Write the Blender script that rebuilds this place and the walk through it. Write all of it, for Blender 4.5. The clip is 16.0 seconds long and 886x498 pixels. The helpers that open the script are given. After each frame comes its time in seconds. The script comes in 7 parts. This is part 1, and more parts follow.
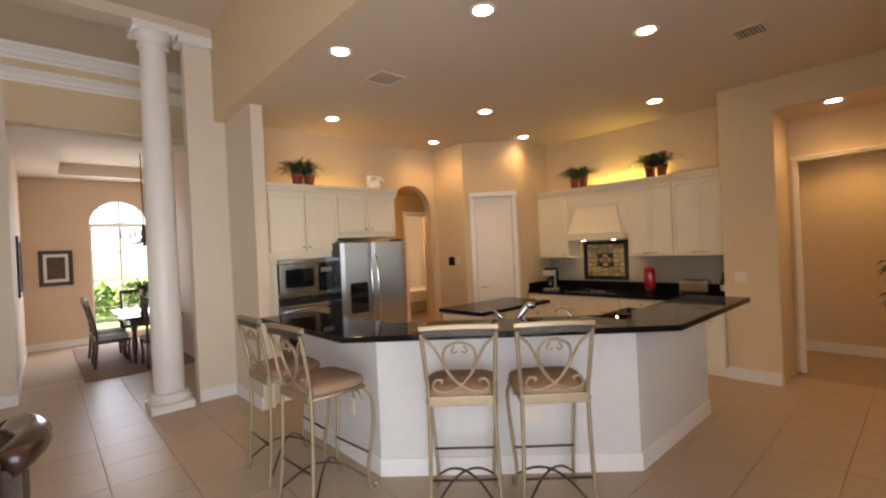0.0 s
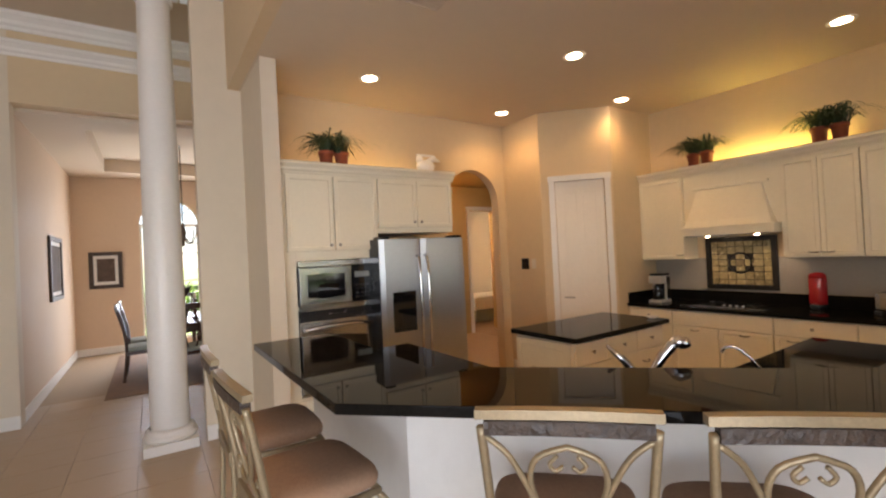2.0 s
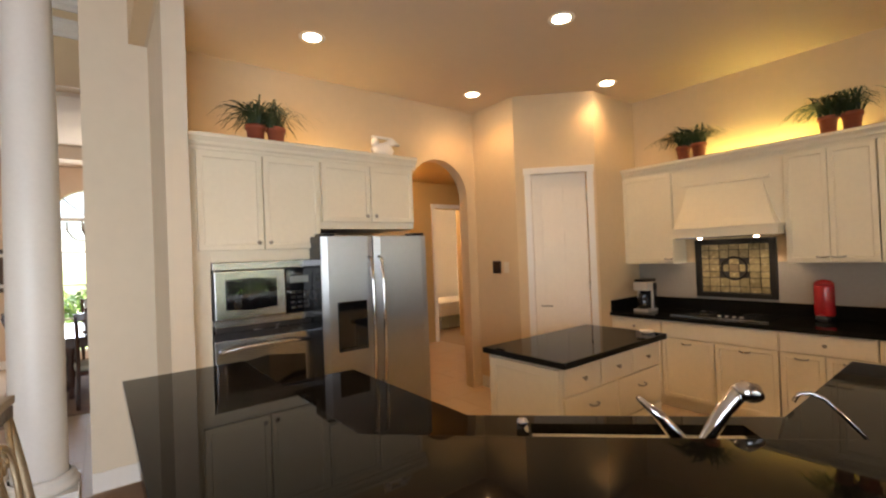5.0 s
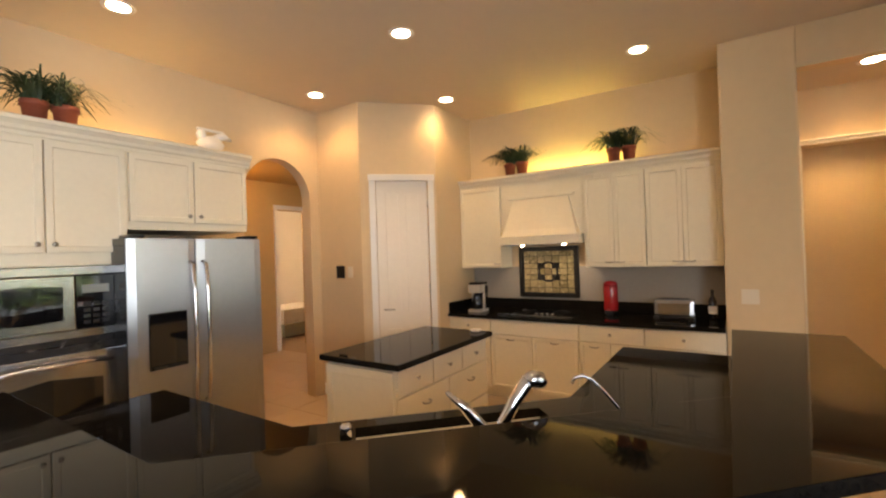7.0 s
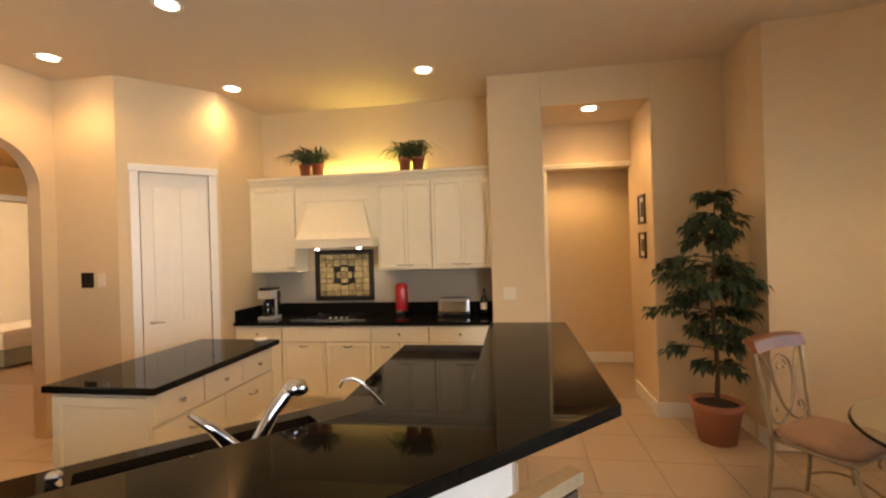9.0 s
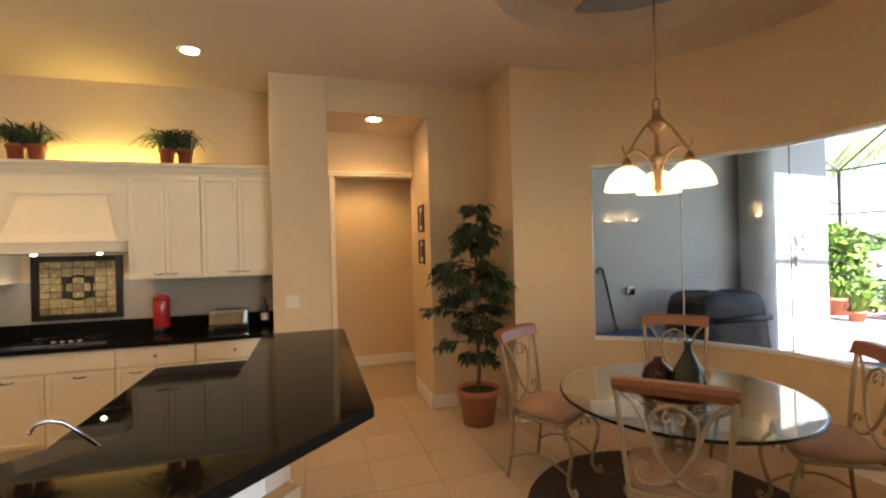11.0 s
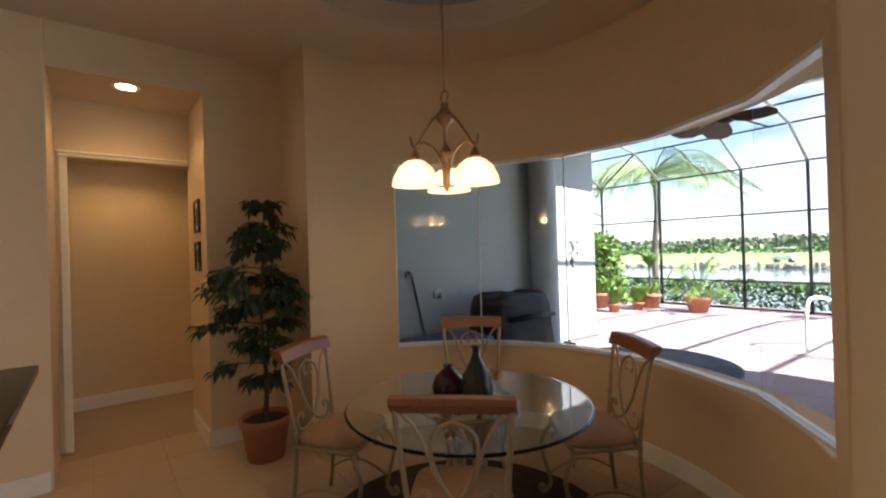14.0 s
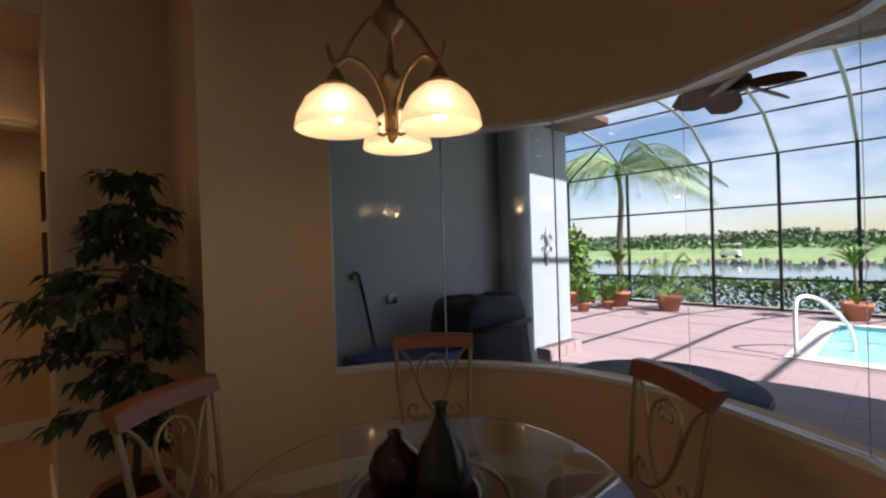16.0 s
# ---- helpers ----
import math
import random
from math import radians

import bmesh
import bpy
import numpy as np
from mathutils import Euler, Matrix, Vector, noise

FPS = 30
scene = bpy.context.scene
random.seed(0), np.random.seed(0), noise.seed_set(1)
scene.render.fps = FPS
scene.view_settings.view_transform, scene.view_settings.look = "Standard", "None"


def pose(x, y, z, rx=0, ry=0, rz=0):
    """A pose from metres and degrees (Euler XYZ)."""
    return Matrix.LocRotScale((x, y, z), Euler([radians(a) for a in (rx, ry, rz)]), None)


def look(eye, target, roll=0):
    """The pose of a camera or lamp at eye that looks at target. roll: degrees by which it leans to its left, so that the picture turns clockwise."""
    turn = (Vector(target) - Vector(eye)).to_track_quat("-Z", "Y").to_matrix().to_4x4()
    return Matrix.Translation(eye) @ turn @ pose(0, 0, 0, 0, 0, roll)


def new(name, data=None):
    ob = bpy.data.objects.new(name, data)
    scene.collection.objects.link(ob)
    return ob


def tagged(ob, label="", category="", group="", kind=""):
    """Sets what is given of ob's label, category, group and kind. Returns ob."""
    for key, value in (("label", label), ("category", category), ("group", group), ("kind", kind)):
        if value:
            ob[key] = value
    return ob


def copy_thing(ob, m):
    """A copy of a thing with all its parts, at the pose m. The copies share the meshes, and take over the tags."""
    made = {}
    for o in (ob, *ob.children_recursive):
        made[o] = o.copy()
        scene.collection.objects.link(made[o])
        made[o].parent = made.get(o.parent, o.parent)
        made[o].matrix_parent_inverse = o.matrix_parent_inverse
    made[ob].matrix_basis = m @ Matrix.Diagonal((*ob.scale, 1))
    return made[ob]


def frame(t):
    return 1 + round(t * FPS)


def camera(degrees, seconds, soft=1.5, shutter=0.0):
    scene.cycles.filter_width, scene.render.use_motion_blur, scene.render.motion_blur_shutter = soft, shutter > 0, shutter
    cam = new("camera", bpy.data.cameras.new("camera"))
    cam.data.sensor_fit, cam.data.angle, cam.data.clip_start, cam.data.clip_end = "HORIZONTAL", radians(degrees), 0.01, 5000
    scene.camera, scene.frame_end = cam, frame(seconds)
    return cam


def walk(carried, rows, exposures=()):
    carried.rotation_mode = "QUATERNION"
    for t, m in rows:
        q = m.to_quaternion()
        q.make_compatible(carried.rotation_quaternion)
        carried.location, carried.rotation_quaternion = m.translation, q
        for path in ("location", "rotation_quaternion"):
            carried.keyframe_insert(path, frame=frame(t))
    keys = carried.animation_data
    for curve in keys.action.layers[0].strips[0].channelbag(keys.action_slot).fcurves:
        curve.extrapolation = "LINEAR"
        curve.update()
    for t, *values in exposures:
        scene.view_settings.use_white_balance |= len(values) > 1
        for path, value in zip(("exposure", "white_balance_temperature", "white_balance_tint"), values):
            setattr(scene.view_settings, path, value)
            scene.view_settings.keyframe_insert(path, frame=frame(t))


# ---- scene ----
cam = camera(90.0, 16.0, 2.2)
PATH = [
    (0, (1.075, 1.146, 1.651), (2.416, 2.629, 1.644), -2.7),
    (0.5, (1.303, 1.33, 1.638), (2.579, 2.871, 1.629), -2.9),
    (1, (1.543, 1.628, 1.615), (2.753, 3.22, 1.623), -2.8),
    (1.5, (1.761, 1.945, 1.607), (2.92, 3.574, 1.618), -2.8),
    (2, (1.975, 2.218, 1.606), (3.08, 3.886, 1.626), -2.8),
    (2.5, (2.126, 2.497, 1.639), (3.205, 4.181, 1.651), -2.5),
    (3, (2.298, 2.655, 1.615), (3.306, 4.382, 1.645), -2.5),
    (3.3, (2.36, 2.72, 1.612), (3.365, 4.448, 1.642), -2.45),
    (4.2, (2.425, 2.80, 1.606), (3.50, 4.485, 1.632), -2.35),
    (5.5, (2.43, 2.788, 1.6), (3.775, 4.268, 1.618), -2.2),
    (7, (2.478, 2.701, 1.608), (4.15, 3.798, 1.622), -1.9),
    (8, (2.503, 2.634, 1.612), (4.358, 3.381, 1.618), -1.7),
    (9, (2.527, 2.548, 1.615), (4.501, 2.864, 1.613), -1.7),
    (10, (2.547, 2.477, 1.613), (4.543, 2.353, 1.62), -1.4),
    (12.5, (2.521, 2.294, 1.604), (4.24, 1.271, 1.599), -1.8),
    (13, (2.516, 2.257, 1.595), (4.185, 1.156, 1.601), -1.9),
    (13.5, (2.624, 2.165, 1.577), (4.237, 0.983, 1.588), -1.8),
    (14, (2.768, 2.005, 1.573), (4.339, 0.767, 1.583), -1.7),
    (14.5, (2.967, 1.863, 1.553), (4.474, 0.549, 1.56), -1.6),
    (15, (3.184, 1.723, 1.556), (4.624, 0.335, 1.557), -1.7),
    (15.5, (3.349, 1.558, 1.546), (4.774, 0.154, 1.545), -1.9),
    (16, (3.485, 1.367, 1.557), (4.942, -0.004, 1.547), -1.8),
]
EXPO = [(0.0, 2.6, 6950, 24), (3.0, 2.69, 6900, 22), (5.5, 2.88, 6800, 20), (8.0, 3.18, 6900, 20), (10.0, 3.28, 6800, 18), (12.5, 2.6, 6250, 18), (14.0, 2.22, 6150, 18), (15.0, 1.68, 6100, 18), (16.0, 1.15, 6050, 18)]
walk(cam, [(t, look(eye, target, roll)) for t, eye, target, roll in PATH], EXPO)

# ---------------------------------------------------------------- world, sun, large lights
world = bpy.data.worlds.new("sky")
scene.world = world
world.use_nodes = True
wn, wl = world.node_tree.nodes, world.node_tree.links
sky = wn.new("ShaderNodeTexSky")
sky.sky_type = "NISHITA"
sky.sun_disc = False
sky.dust_density = 0.3
sky.sun_elevation, sky.sun_rotation = radians(45), radians(267)
# fair-weather clouds drift over the whole sky
tc = wn.new("ShaderNodeTexCoord")
cm = wn.new("ShaderNodeMapping")
cm.inputs["Scale"].default_value = (1.0, 1.0, 2.6)
cl = wn.new("ShaderNodeTexNoise")
cl.inputs["Scale"].default_value, cl.inputs["Detail"].default_value, cl.inputs["Roughness"].default_value = 2.6, 7, 0.58
cr_ = wn.new("ShaderNodeMapRange")
cr_.inputs["From Min"].default_value, cr_.inputs["From Max"].default_value = 0.49, 0.74
cx_ = wn.new("ShaderNodeMix")
cx_.data_type = "RGBA"
cx_.inputs["B"].default_value = (7.4, 7.8, 8.3, 1)
wl.new(tc.outputs["Generated"], cm.inputs["Vector"])
wl.new(cm.outputs[0], cl.inputs["Vector"])
wl.new(cl.outputs["Fac"], cr_.inputs["Value"])
wl.new(cr_.outputs[0], cx_.inputs["Factor"])
wl.new(sky.outputs[0], cx_.inputs["A"])
wl.new(cx_.outputs["Result"], wn["Background"].inputs[0])
wn["Background"].inputs[1].default_value = 0.062


def lamp(name, kind, where, energy, color, size=0.1, target=None, size_y=None):
    data = bpy.data.lights.new(name, kind)
    data.energy, data.color = energy, color
    if kind == "AREA":
        data.size = size
        if size_y:
            data.shape, data.size_y = "RECTANGLE", size_y
    elif kind == "SUN":
        data.angle = size
    else:
        data.shadow_soft_size = size
    ob = new(name, data)
    ob.matrix_world = look(where, target) if target else Matrix.Translation(where)
    return ob


# the sun stands high behind the house and lights the garden, the pool and the end of the lanai wall
SUN_DIR = Vector((-0.70, -0.03, 0.71)).normalized()
lamp("sun", "SUN", (0, 0, 30), 5.0, (1.0, 0.95, 0.87), radians(0.6), Vector((0, 0, 30)) - SUN_DIR)
# daylight in the openings
DAY = (0.74, 0.88, 1.0)
lamp("slider_daylight", "AREA", (-0.2, 0.62, 1.3), 31, DAY, 4.6, (-0.4, 5.0, 1.2), 2.3)
lamp("dining_daylight", "AREA", (2.34, 12.86, 1.5), 14, DAY, 0.9, (2.34, 6.0, 1.0), 2.6)

# ---------------------------------------------------------------- materials
def mat(name, color, rough=0.5, metal=0.0, vary=0.06, scale=6.0, bump=0.0, bscale=80.0, random_piece=0.0, spec=0.5, coat=0.0, stain=0.0):
    m = bpy.data.materials.new(name)
    m.use_nodes = True
    n, l = m.node_tree.nodes, m.node_tree.links
    b = n["Principled BSDF"]
    b.inputs["Roughness"].default_value, b.inputs["Metallic"].default_value = rough, metal
    b.inputs["Specular IOR Level"].default_value = spec
    b.inputs["Coat Weight"].default_value = coat
    tex = n.new("ShaderNodeTexCoord")
    n1 = n.new("ShaderNodeTexNoise")
    n1.inputs["Scale"].default_value, n1.inputs["Detail"].default_value = scale, 5
    n2 = n.new("ShaderNodeTexNoise")
    n2.inputs["Scale"].default_value, n2.inputs["Detail"].default_value = scale * 9, 3
    l.new(tex.outputs["Object"], n1.inputs["Vector"])
    l.new(tex.outputs["Object"], n2.inputs["Vector"])
    add = n.new("ShaderNodeMath")
    add.operation = "ADD"
    l.new(n1.outputs["Fac"], add.inputs[0])
    l.new(n2.outputs["Fac"], add.inputs[1])
    last = add
    if random_piece:
        info = n.new("ShaderNodeObjectInfo")
        mul = n.new("ShaderNodeMath")
        mul.operation = "MULTIPLY_ADD"
        l.new(info.outputs["Random"], mul.inputs[0])
        mul.inputs[1].default_value = random_piece
        l.new(add.outputs[0], mul.inputs[2])
        last = mul
    ramp = n.new("ShaderNodeMapRange")
    ramp.inputs["From Min"].default_value, ramp.inputs["From Max"].default_value = 0.6, 1.4 + random_piece
    ramp.inputs["To Min"].default_value, ramp.inputs["To Max"].default_value = 1 - vary, 1 + vary
    l.new(last.outputs[0], ramp.inputs["Value"])
    mix = n.new("ShaderNodeMix")
    mix.data_type, mix.blend_type = "RGBA", "MULTIPLY"
    mix.inputs["Factor"].default_value = 1.0
    mix.inputs["A"].default_value = (*color, 1)
    l.new(ramp.outputs[0], mix.inputs["B"])
    l.new(mix.outputs["Result"], b.inputs["Base Color"])
    rr = n.new("ShaderNodeMapRange")
    rr.inputs["From Min"].default_value, rr.inputs["From Max"].default_value = 0.3, 0.7
    rr.inputs["To Min"].default_value, rr.inputs["To Max"].default_value = max(0.0, rough * 0.85), min(1.0, rough * 1.15)
    l.new(n1.outputs["Fac"], rr.inputs["Value"])
    l.new(rr.outputs[0], b.inputs["Roughness"])
    if bump:
        n3 = n.new("ShaderNodeTexNoise")
        n3.inputs["Scale"].default_value, n3.inputs["Detail"].default_value = bscale, 4
        l.new(tex.outputs["Object"], n3.inputs["Vector"])
        bp = n.new("ShaderNodeBump")
        bp.inputs["Strength"].default_value, bp.inputs["Distance"].default_value = bump, 0.01
        l.new(n3.outputs["Fac"], bp.inputs["Height"])
        l.new(bp.outputs["Normal"], b.inputs["Normal"])
    return m


def glow(name, color, strength):
    m = bpy.data.materials.new(name)
    m.use_nodes = True
    b = m.node_tree.nodes["Principled BSDF"]
    b.inputs["Base Color"].default_value = (*color, 1)
    b.inputs["Emission Color"].default_value = (*color, 1)
    b.inputs["Emission Strength"].default_value = strength
    return m


def glass_mat(name, color=(0.97, 0.99, 0.98), rough=0.0, ior=1.45):
    m = bpy.data.materials.new(name)
    m.use_nodes = True
    b = m.node_tree.nodes["Principled BSDF"]
    b.inputs["Base Color"].default_value = (*color, 1)
    b.inputs["Transmission Weight"].default_value = 1
    b.inputs["Roughness"].default_value, b.inputs["IOR"].default_value = rough, ior
    return m


M_WALL = mat("wall_paint", (0.68, 0.522, 0.328), 0.72, vary=0.03, scale=1.5, bump=0.12, bscale=140)
# wall paint made paler, with the daylight on these walls in its colour
M_DAYWALL = mat("wall_paint_daylit", (0.70, 0.60, 0.46), 0.72, vary=0.03, scale=1.5, bump=0.12, bscale=140)
# deeper gold than the kitchen walls, for the passage walls and ceiling
M_GOLD = mat("golden_wall", (0.56, 0.38, 0.16), 0.72, vary=0.04, scale=1.5, bump=0.12, bscale=140)
# beige wall paint with the dining room's warm bounce put into the colour
M_WARMWALL = mat("wall_paint_warm_bounce", (0.66, 0.50, 0.36), 0.75, vary=0.03, scale=1.5, bump=0.1, bscale=140)
M_CEIL = mat("ceiling_paint", (0.65, 0.535, 0.405), 0.85, vary=0.02, scale=1.2, bump=0.2, bscale=90)
M_TRIM = mat("white_trim", (0.80, 0.77, 0.72), 0.35, vary=0.03, scale=4)
M_CAB = mat("cream_cabinet_paint", (0.80, 0.725, 0.565), 0.4, vary=0.035, scale=3, bump=0.03, bscale=60)
M_GRANITE = mat("black_granite", (0.008, 0.007, 0.006), 0.03, vary=0.6, scale=60, spec=0.08)
M_STEEL = mat("brushed_steel", (0.40, 0.40, 0.41), 0.2, 1.0, vary=0.05, scale=3)
M_CHROME = mat("chrome", (0.66, 0.66, 0.68), 0.14, 1.0, vary=0.02)
M_BLACK = mat("black_plastic", (0.015, 0.015, 0.017), 0.25, vary=0.2)
M_BGLASS = mat("black_glass", (0.006, 0.006, 0.007), 0.04, vary=0.1, spec=0.7)
M_TILE = mat("floor_tile", (0.46, 0.345, 0.235), 0.40, vary=0.05, scale=5, random_piece=0.35, spec=0.35)
M_GROUT = mat("grout", (0.42, 0.315, 0.215), 0.85, vary=0.12, scale=12)
M_DECK = mat("lanai_pavers", (0.32, 0.235, 0.23), 0.8, vary=0.10, scale=5, bump=0.3, bscale=40, random_piece=0.4)
M_STUCCO = mat("lanai_stucco", (0.31, 0.345, 0.365), 0.85, vary=0.05, scale=3, bump=0.4, bscale=60)
M_GLASS = glass_mat("window_glass", ior=1.3)
# stainless sheet with an upright grain, which smears reflections sideways
M_BRUSHED = mat("grained_steel", (0.45, 0.46, 0.475), 0.36, 1.0, vary=0.04, scale=3)
grain = M_BRUSHED.node_tree.nodes.new("ShaderNodeTangent")
grain.direction_type, grain.axis = "RADIAL", "Z"
sheet = M_BRUSHED.node_tree.nodes["Principled BSDF"]
sheet.inputs["Anisotropic"].default_value = 0.9
M_BRUSHED.node_tree.links.new(grain.outputs[0], sheet.inputs["Tangent"])
M_BRUSHED.node_tree.links.remove(sheet.inputs["Roughness"].links[0])
M_GREYBEIGE = mat("grey_beige_panel", (0.36, 0.325, 0.28), 0.5, vary=0.05, scale=4, bump=0.05)


# ---------------------------------------------------------------- mesh helpers
def box(bm, a, b, bevel=0.0):
    """A box between two corners, with bevelled edges where asked."""
    x0, x1 = sorted((a[0], b[0]))
    y0, y1 = sorted((a[1], b[1]))
    z0, z1 = sorted((a[2], b[2]))
    r = bmesh.ops.create_cube(bm, size=1, matrix=Matrix.LocRotScale(((x0 + x1) / 2, (y0 + y1) / 2, (z0 + z1) / 2), None, (x1 - x0, y1 - y0, z1 - z0)))
    if bevel:
        es = list({e for v in r["verts"] for e in v.link_edges})
        bmesh.ops.bevel(bm, geom=es, offset=bevel, segments=2, affect="EDGES", profile=0.7)
    return bm


def prism(bm, poly, z0, z1, bevel=0.0, smooth=False):
    """An upright prism over a plan polygon."""
    low = [bm.verts.new((x, y, z0)) for x, y in poly]
    high = [bm.verts.new((x, y, z1)) for x, y in poly]
    n = len(poly)
    fs = [bm.faces.new(high), bm.faces.new(low[::-1])]
    for i in range(n):
        fs.append(bm.faces.new((low[i], low[(i + 1) % n], high[(i + 1) % n], high[i])))
    bmesh.ops.recalc_face_normals(bm, faces=fs)
    if smooth:
        for f in fs[2:]:
            f.smooth = True
            for e in f.edges:
                if e.calc_face_angle(3.0) > 0.5:
                    e.smooth = False
    if bevel:
        es = list({e for f in fs[:2] for e in f.edges})
        bmesh.ops.bevel(bm, geom=es, offset=bevel, segments=3, affect="EDGES", profile=0.5)
    return bm


def tube(bm, pts, r, sides=8, closed=False):
    """A round rod along points; r may be one radius or one for each point."""
    pts = [Vector(p) for p in pts]
    n = len(pts)
    rs = r if isinstance(r, (list, tuple)) else [r] * n
    rings, side = [], None
    for i, p in enumerate(pts):
        a = pts[i - 1] if (i > 0 or closed) else p
        b = pts[(i + 1) % n] if (i < n - 1 or closed) else p
        d = (b - a).normalized()
        if side is None:
            side = d.orthogonal().normalized()
        else:
            side = (side - d * side.dot(d))
            side = side.normalized() if side.length > 1e-6 else d.orthogonal().normalized()
        up = d.cross(side)
        rings.append([bm.verts.new(p + (side * math.cos(k * math.tau / sides) + up * math.sin(k * math.tau / sides)) * rs[i]) for k in range(sides)])
    fs = []
    for i in range(n if closed else n - 1):
        a, b = rings[i], rings[(i + 1) % n]
        for k in range(sides):
            fs.append(bm.faces.new((a[k], a[(k + 1) % sides], b[(k + 1) % sides], b[k])))
    if not closed:
        fs += [bm.faces.new(rings[0][::-1]), bm.faces.new(rings[-1])]
    for f in fs:
        f.smooth = True
    bmesh.ops.recalc_face_normals(bm, faces=fs)
    return bm


def lathe(bm, profile, sides=28, center=(0, 0, 0), m=None):
    """A turned shape: profile of (radius, height)."""
    c = Vector(center)
    rings = []
    for r, z in profile:
        if r < 1e-5:
            rings.append([bm.verts.new(c + Vector((0, 0, z)))])
        else:
            rings.append([bm.verts.new(c + Vector((r * math.cos(k * math.tau / sides), r * math.sin(k * math.tau / sides), z))) for k in range(sides)])
    fs = []
    for a, b in zip(rings, rings[1:]):
        for k in range(sides):
            q = [a[k % len(a)], a[(k + 1) % len(a)], b[(k + 1) % len(b)], b[k % len(b)]]
            q = [v for i, v in enumerate(q) if v not in q[:i]]
            if len(q) > 2:
                fs.append(bm.faces.new(q))
    for f in fs:
        f.smooth = True
    bmesh.ops.recalc_face_normals(bm, faces=fs)
    if m is not None:
        bmesh.ops.transform(bm, matrix=m, verts=[v for ring in rings for v in ring])
    return bm


def part(name, bm, material, parent=None, label=""):
    me = bpy.data.meshes.new(name)
    bm.to_mesh(me)
    bm.free()
    me.materials.append(material)
    ob = new(name, me)
    if parent is not None:
        ob.parent = parent
    if label:
        ob["label"] = label
    return ob


def thing(name, label, category, group="", kind="", at=None):
    ob = new(name)
    ob.empty_display_size = 0.1
    if at is not None:
        ob.matrix_basis = at
    return tagged(ob, label, category, group, kind)


def B():
    return bmesh.new()


def structure(name, bm, material, label, category):
    return tagged(part(name, bm, material), label, category, kind="structure")


def boxes(*pairs, bevel=0.0):
    bm = B()
    for a, b in pairs:
        box(bm, a, b, bevel)
    return bm


# ---------------------------------------------------------------- plan
CEIL, HIGH = 3.28, 4.36
SX = 7.46                    # stove wall
PX = 6.88                    # face of the pier and the hall's mouth
BY = 6.75                    # wall behind refrigerator and ovens
BOW, RB = (4.65, 0.47), 1.62
SILL, HEAD = 0.72, 2.37


def arc(r, a0, a1, n):
    return [(BOW[0] + r * math.cos(radians(a0 + (a1 - a0) * i / n)), BOW[1] + r * math.sin(radians(a0 + (a1 - a0) * i / n))) for i in range(n + 1)]


def ring(bm, a0, a1, n, r0, r1, z0, z1):
    return prism(bm, arc(r0, a0, a1, n) + arc(r1, a1, a0, n), z0, z1, smooth=True)


structure("floor", prism(boxes(((-6, 0.2, -0.2), (12, 14, -0.012))), [(BOW[0] + RB + 0.1, 0.199), *[p for p in arc(RB + 0.1, -10, -170, 32) if p[1] < 0.19], (BOW[0] - RB - 0.1, 0.199)], -0.105, -0.0125), M_GROUT, "beige ceramic tile floor with dark grout joints", "floor")
structure("wall_stove", boxes(((SX, 2.3, 0), (SX + 0.15, 5.7, CEIL))), M_WALL, "warm beige painted kitchen wall behind the range", "wall")
bm = B()
prism(bm, [(6.03, 6.09), (6.64, 5.50), (SX, 5.50), (SX, 5.62), (6.69, 5.62), (6.15, 6.14), (6.15, BY), (6.03, BY)], 2.42, CEIL)
prism(bm, [(6.03, 6.09), (6.10, 6.022), (6.19, 6.11), (6.15, 6.14), (6.15, BY), (6.03, BY)], 0, 2.42)
prism(bm, [(6.575, 5.563), (6.64, 5.50), (SX, 5.50), (SX, 5.62), (6.69, 5.62), (6.66, 5.65)], 0, 2.42)
structure("wall_pantry", bm, M_WALL, "warm beige painted corner walls round the pantry door", "wall")
# wall with the arch
AX0, AX1, AZ = 5.07, 5.90, 2.25
bm = B()
box(bm, (2.895, BY, 0), (AX0, BY + 0.14, CEIL))
box(bm, (AX1, BY, 0), (6.15, BY + 0.14, CEIL))
n = 20
cx, ra = (AX0 + AX1) / 2, (AX1 - AX0) / 2
for i in range(n):
    a, b = math.pi * i / n, math.pi * (i + 1) / n
    xa, xb = cx + ra * math.cos(a), cx + ra * math.cos(b)
    za, zb = AZ + ra * math.sin(a), AZ + ra * math.sin(b)
    vs = [bm.verts.new(p) for p in ((xa, BY, za), (xb, BY, zb), (xb, BY, CEIL), (xa, BY, CEIL), (xa, BY + 0.14, za), (xb, BY + 0.14, zb), (xb, BY + 0.14, CEIL), (xa, BY + 0.14, CEIL))]
    for q in ((0, 1, 2, 3), (7, 6, 5, 4), (4, 5, 1, 0)):
        bm.faces.new([vs[k] for k in q])
bmesh.ops.remove_doubles(bm, verts=bm.verts, dist=0.0005)
bmesh.ops.recalc_face_normals(bm, faces=bm.faces)
structure("wall_arch", bm, M_WALL, "warm beige painted wall with an arched opening", "wall")
# pier, hall mouth and hall
HY0, HY1, HZ = 1.27, 2.25, 2.95
structure("wall_pier", boxes(((PX, HY1, -0.03), (SX + 0.15, 2.77, CEIL + 0.03)), bevel=0.018), M_WALL, "warm beige painted pier beside the range counter", "wall")
structure("wall_hall_header", boxes(((PX, HY0, HZ), (PX + 0.14, HY1, CEIL))), M_WALL, "warm beige header over the hall opening", "wall")
structure("wall_hall_side", boxes(((PX, 0.50, -0.03), (7.74, HY0, CEIL + 0.03)), bevel=0.018), M_WALL, "warm beige painted wall with rounded corner beside the hall", "wall")
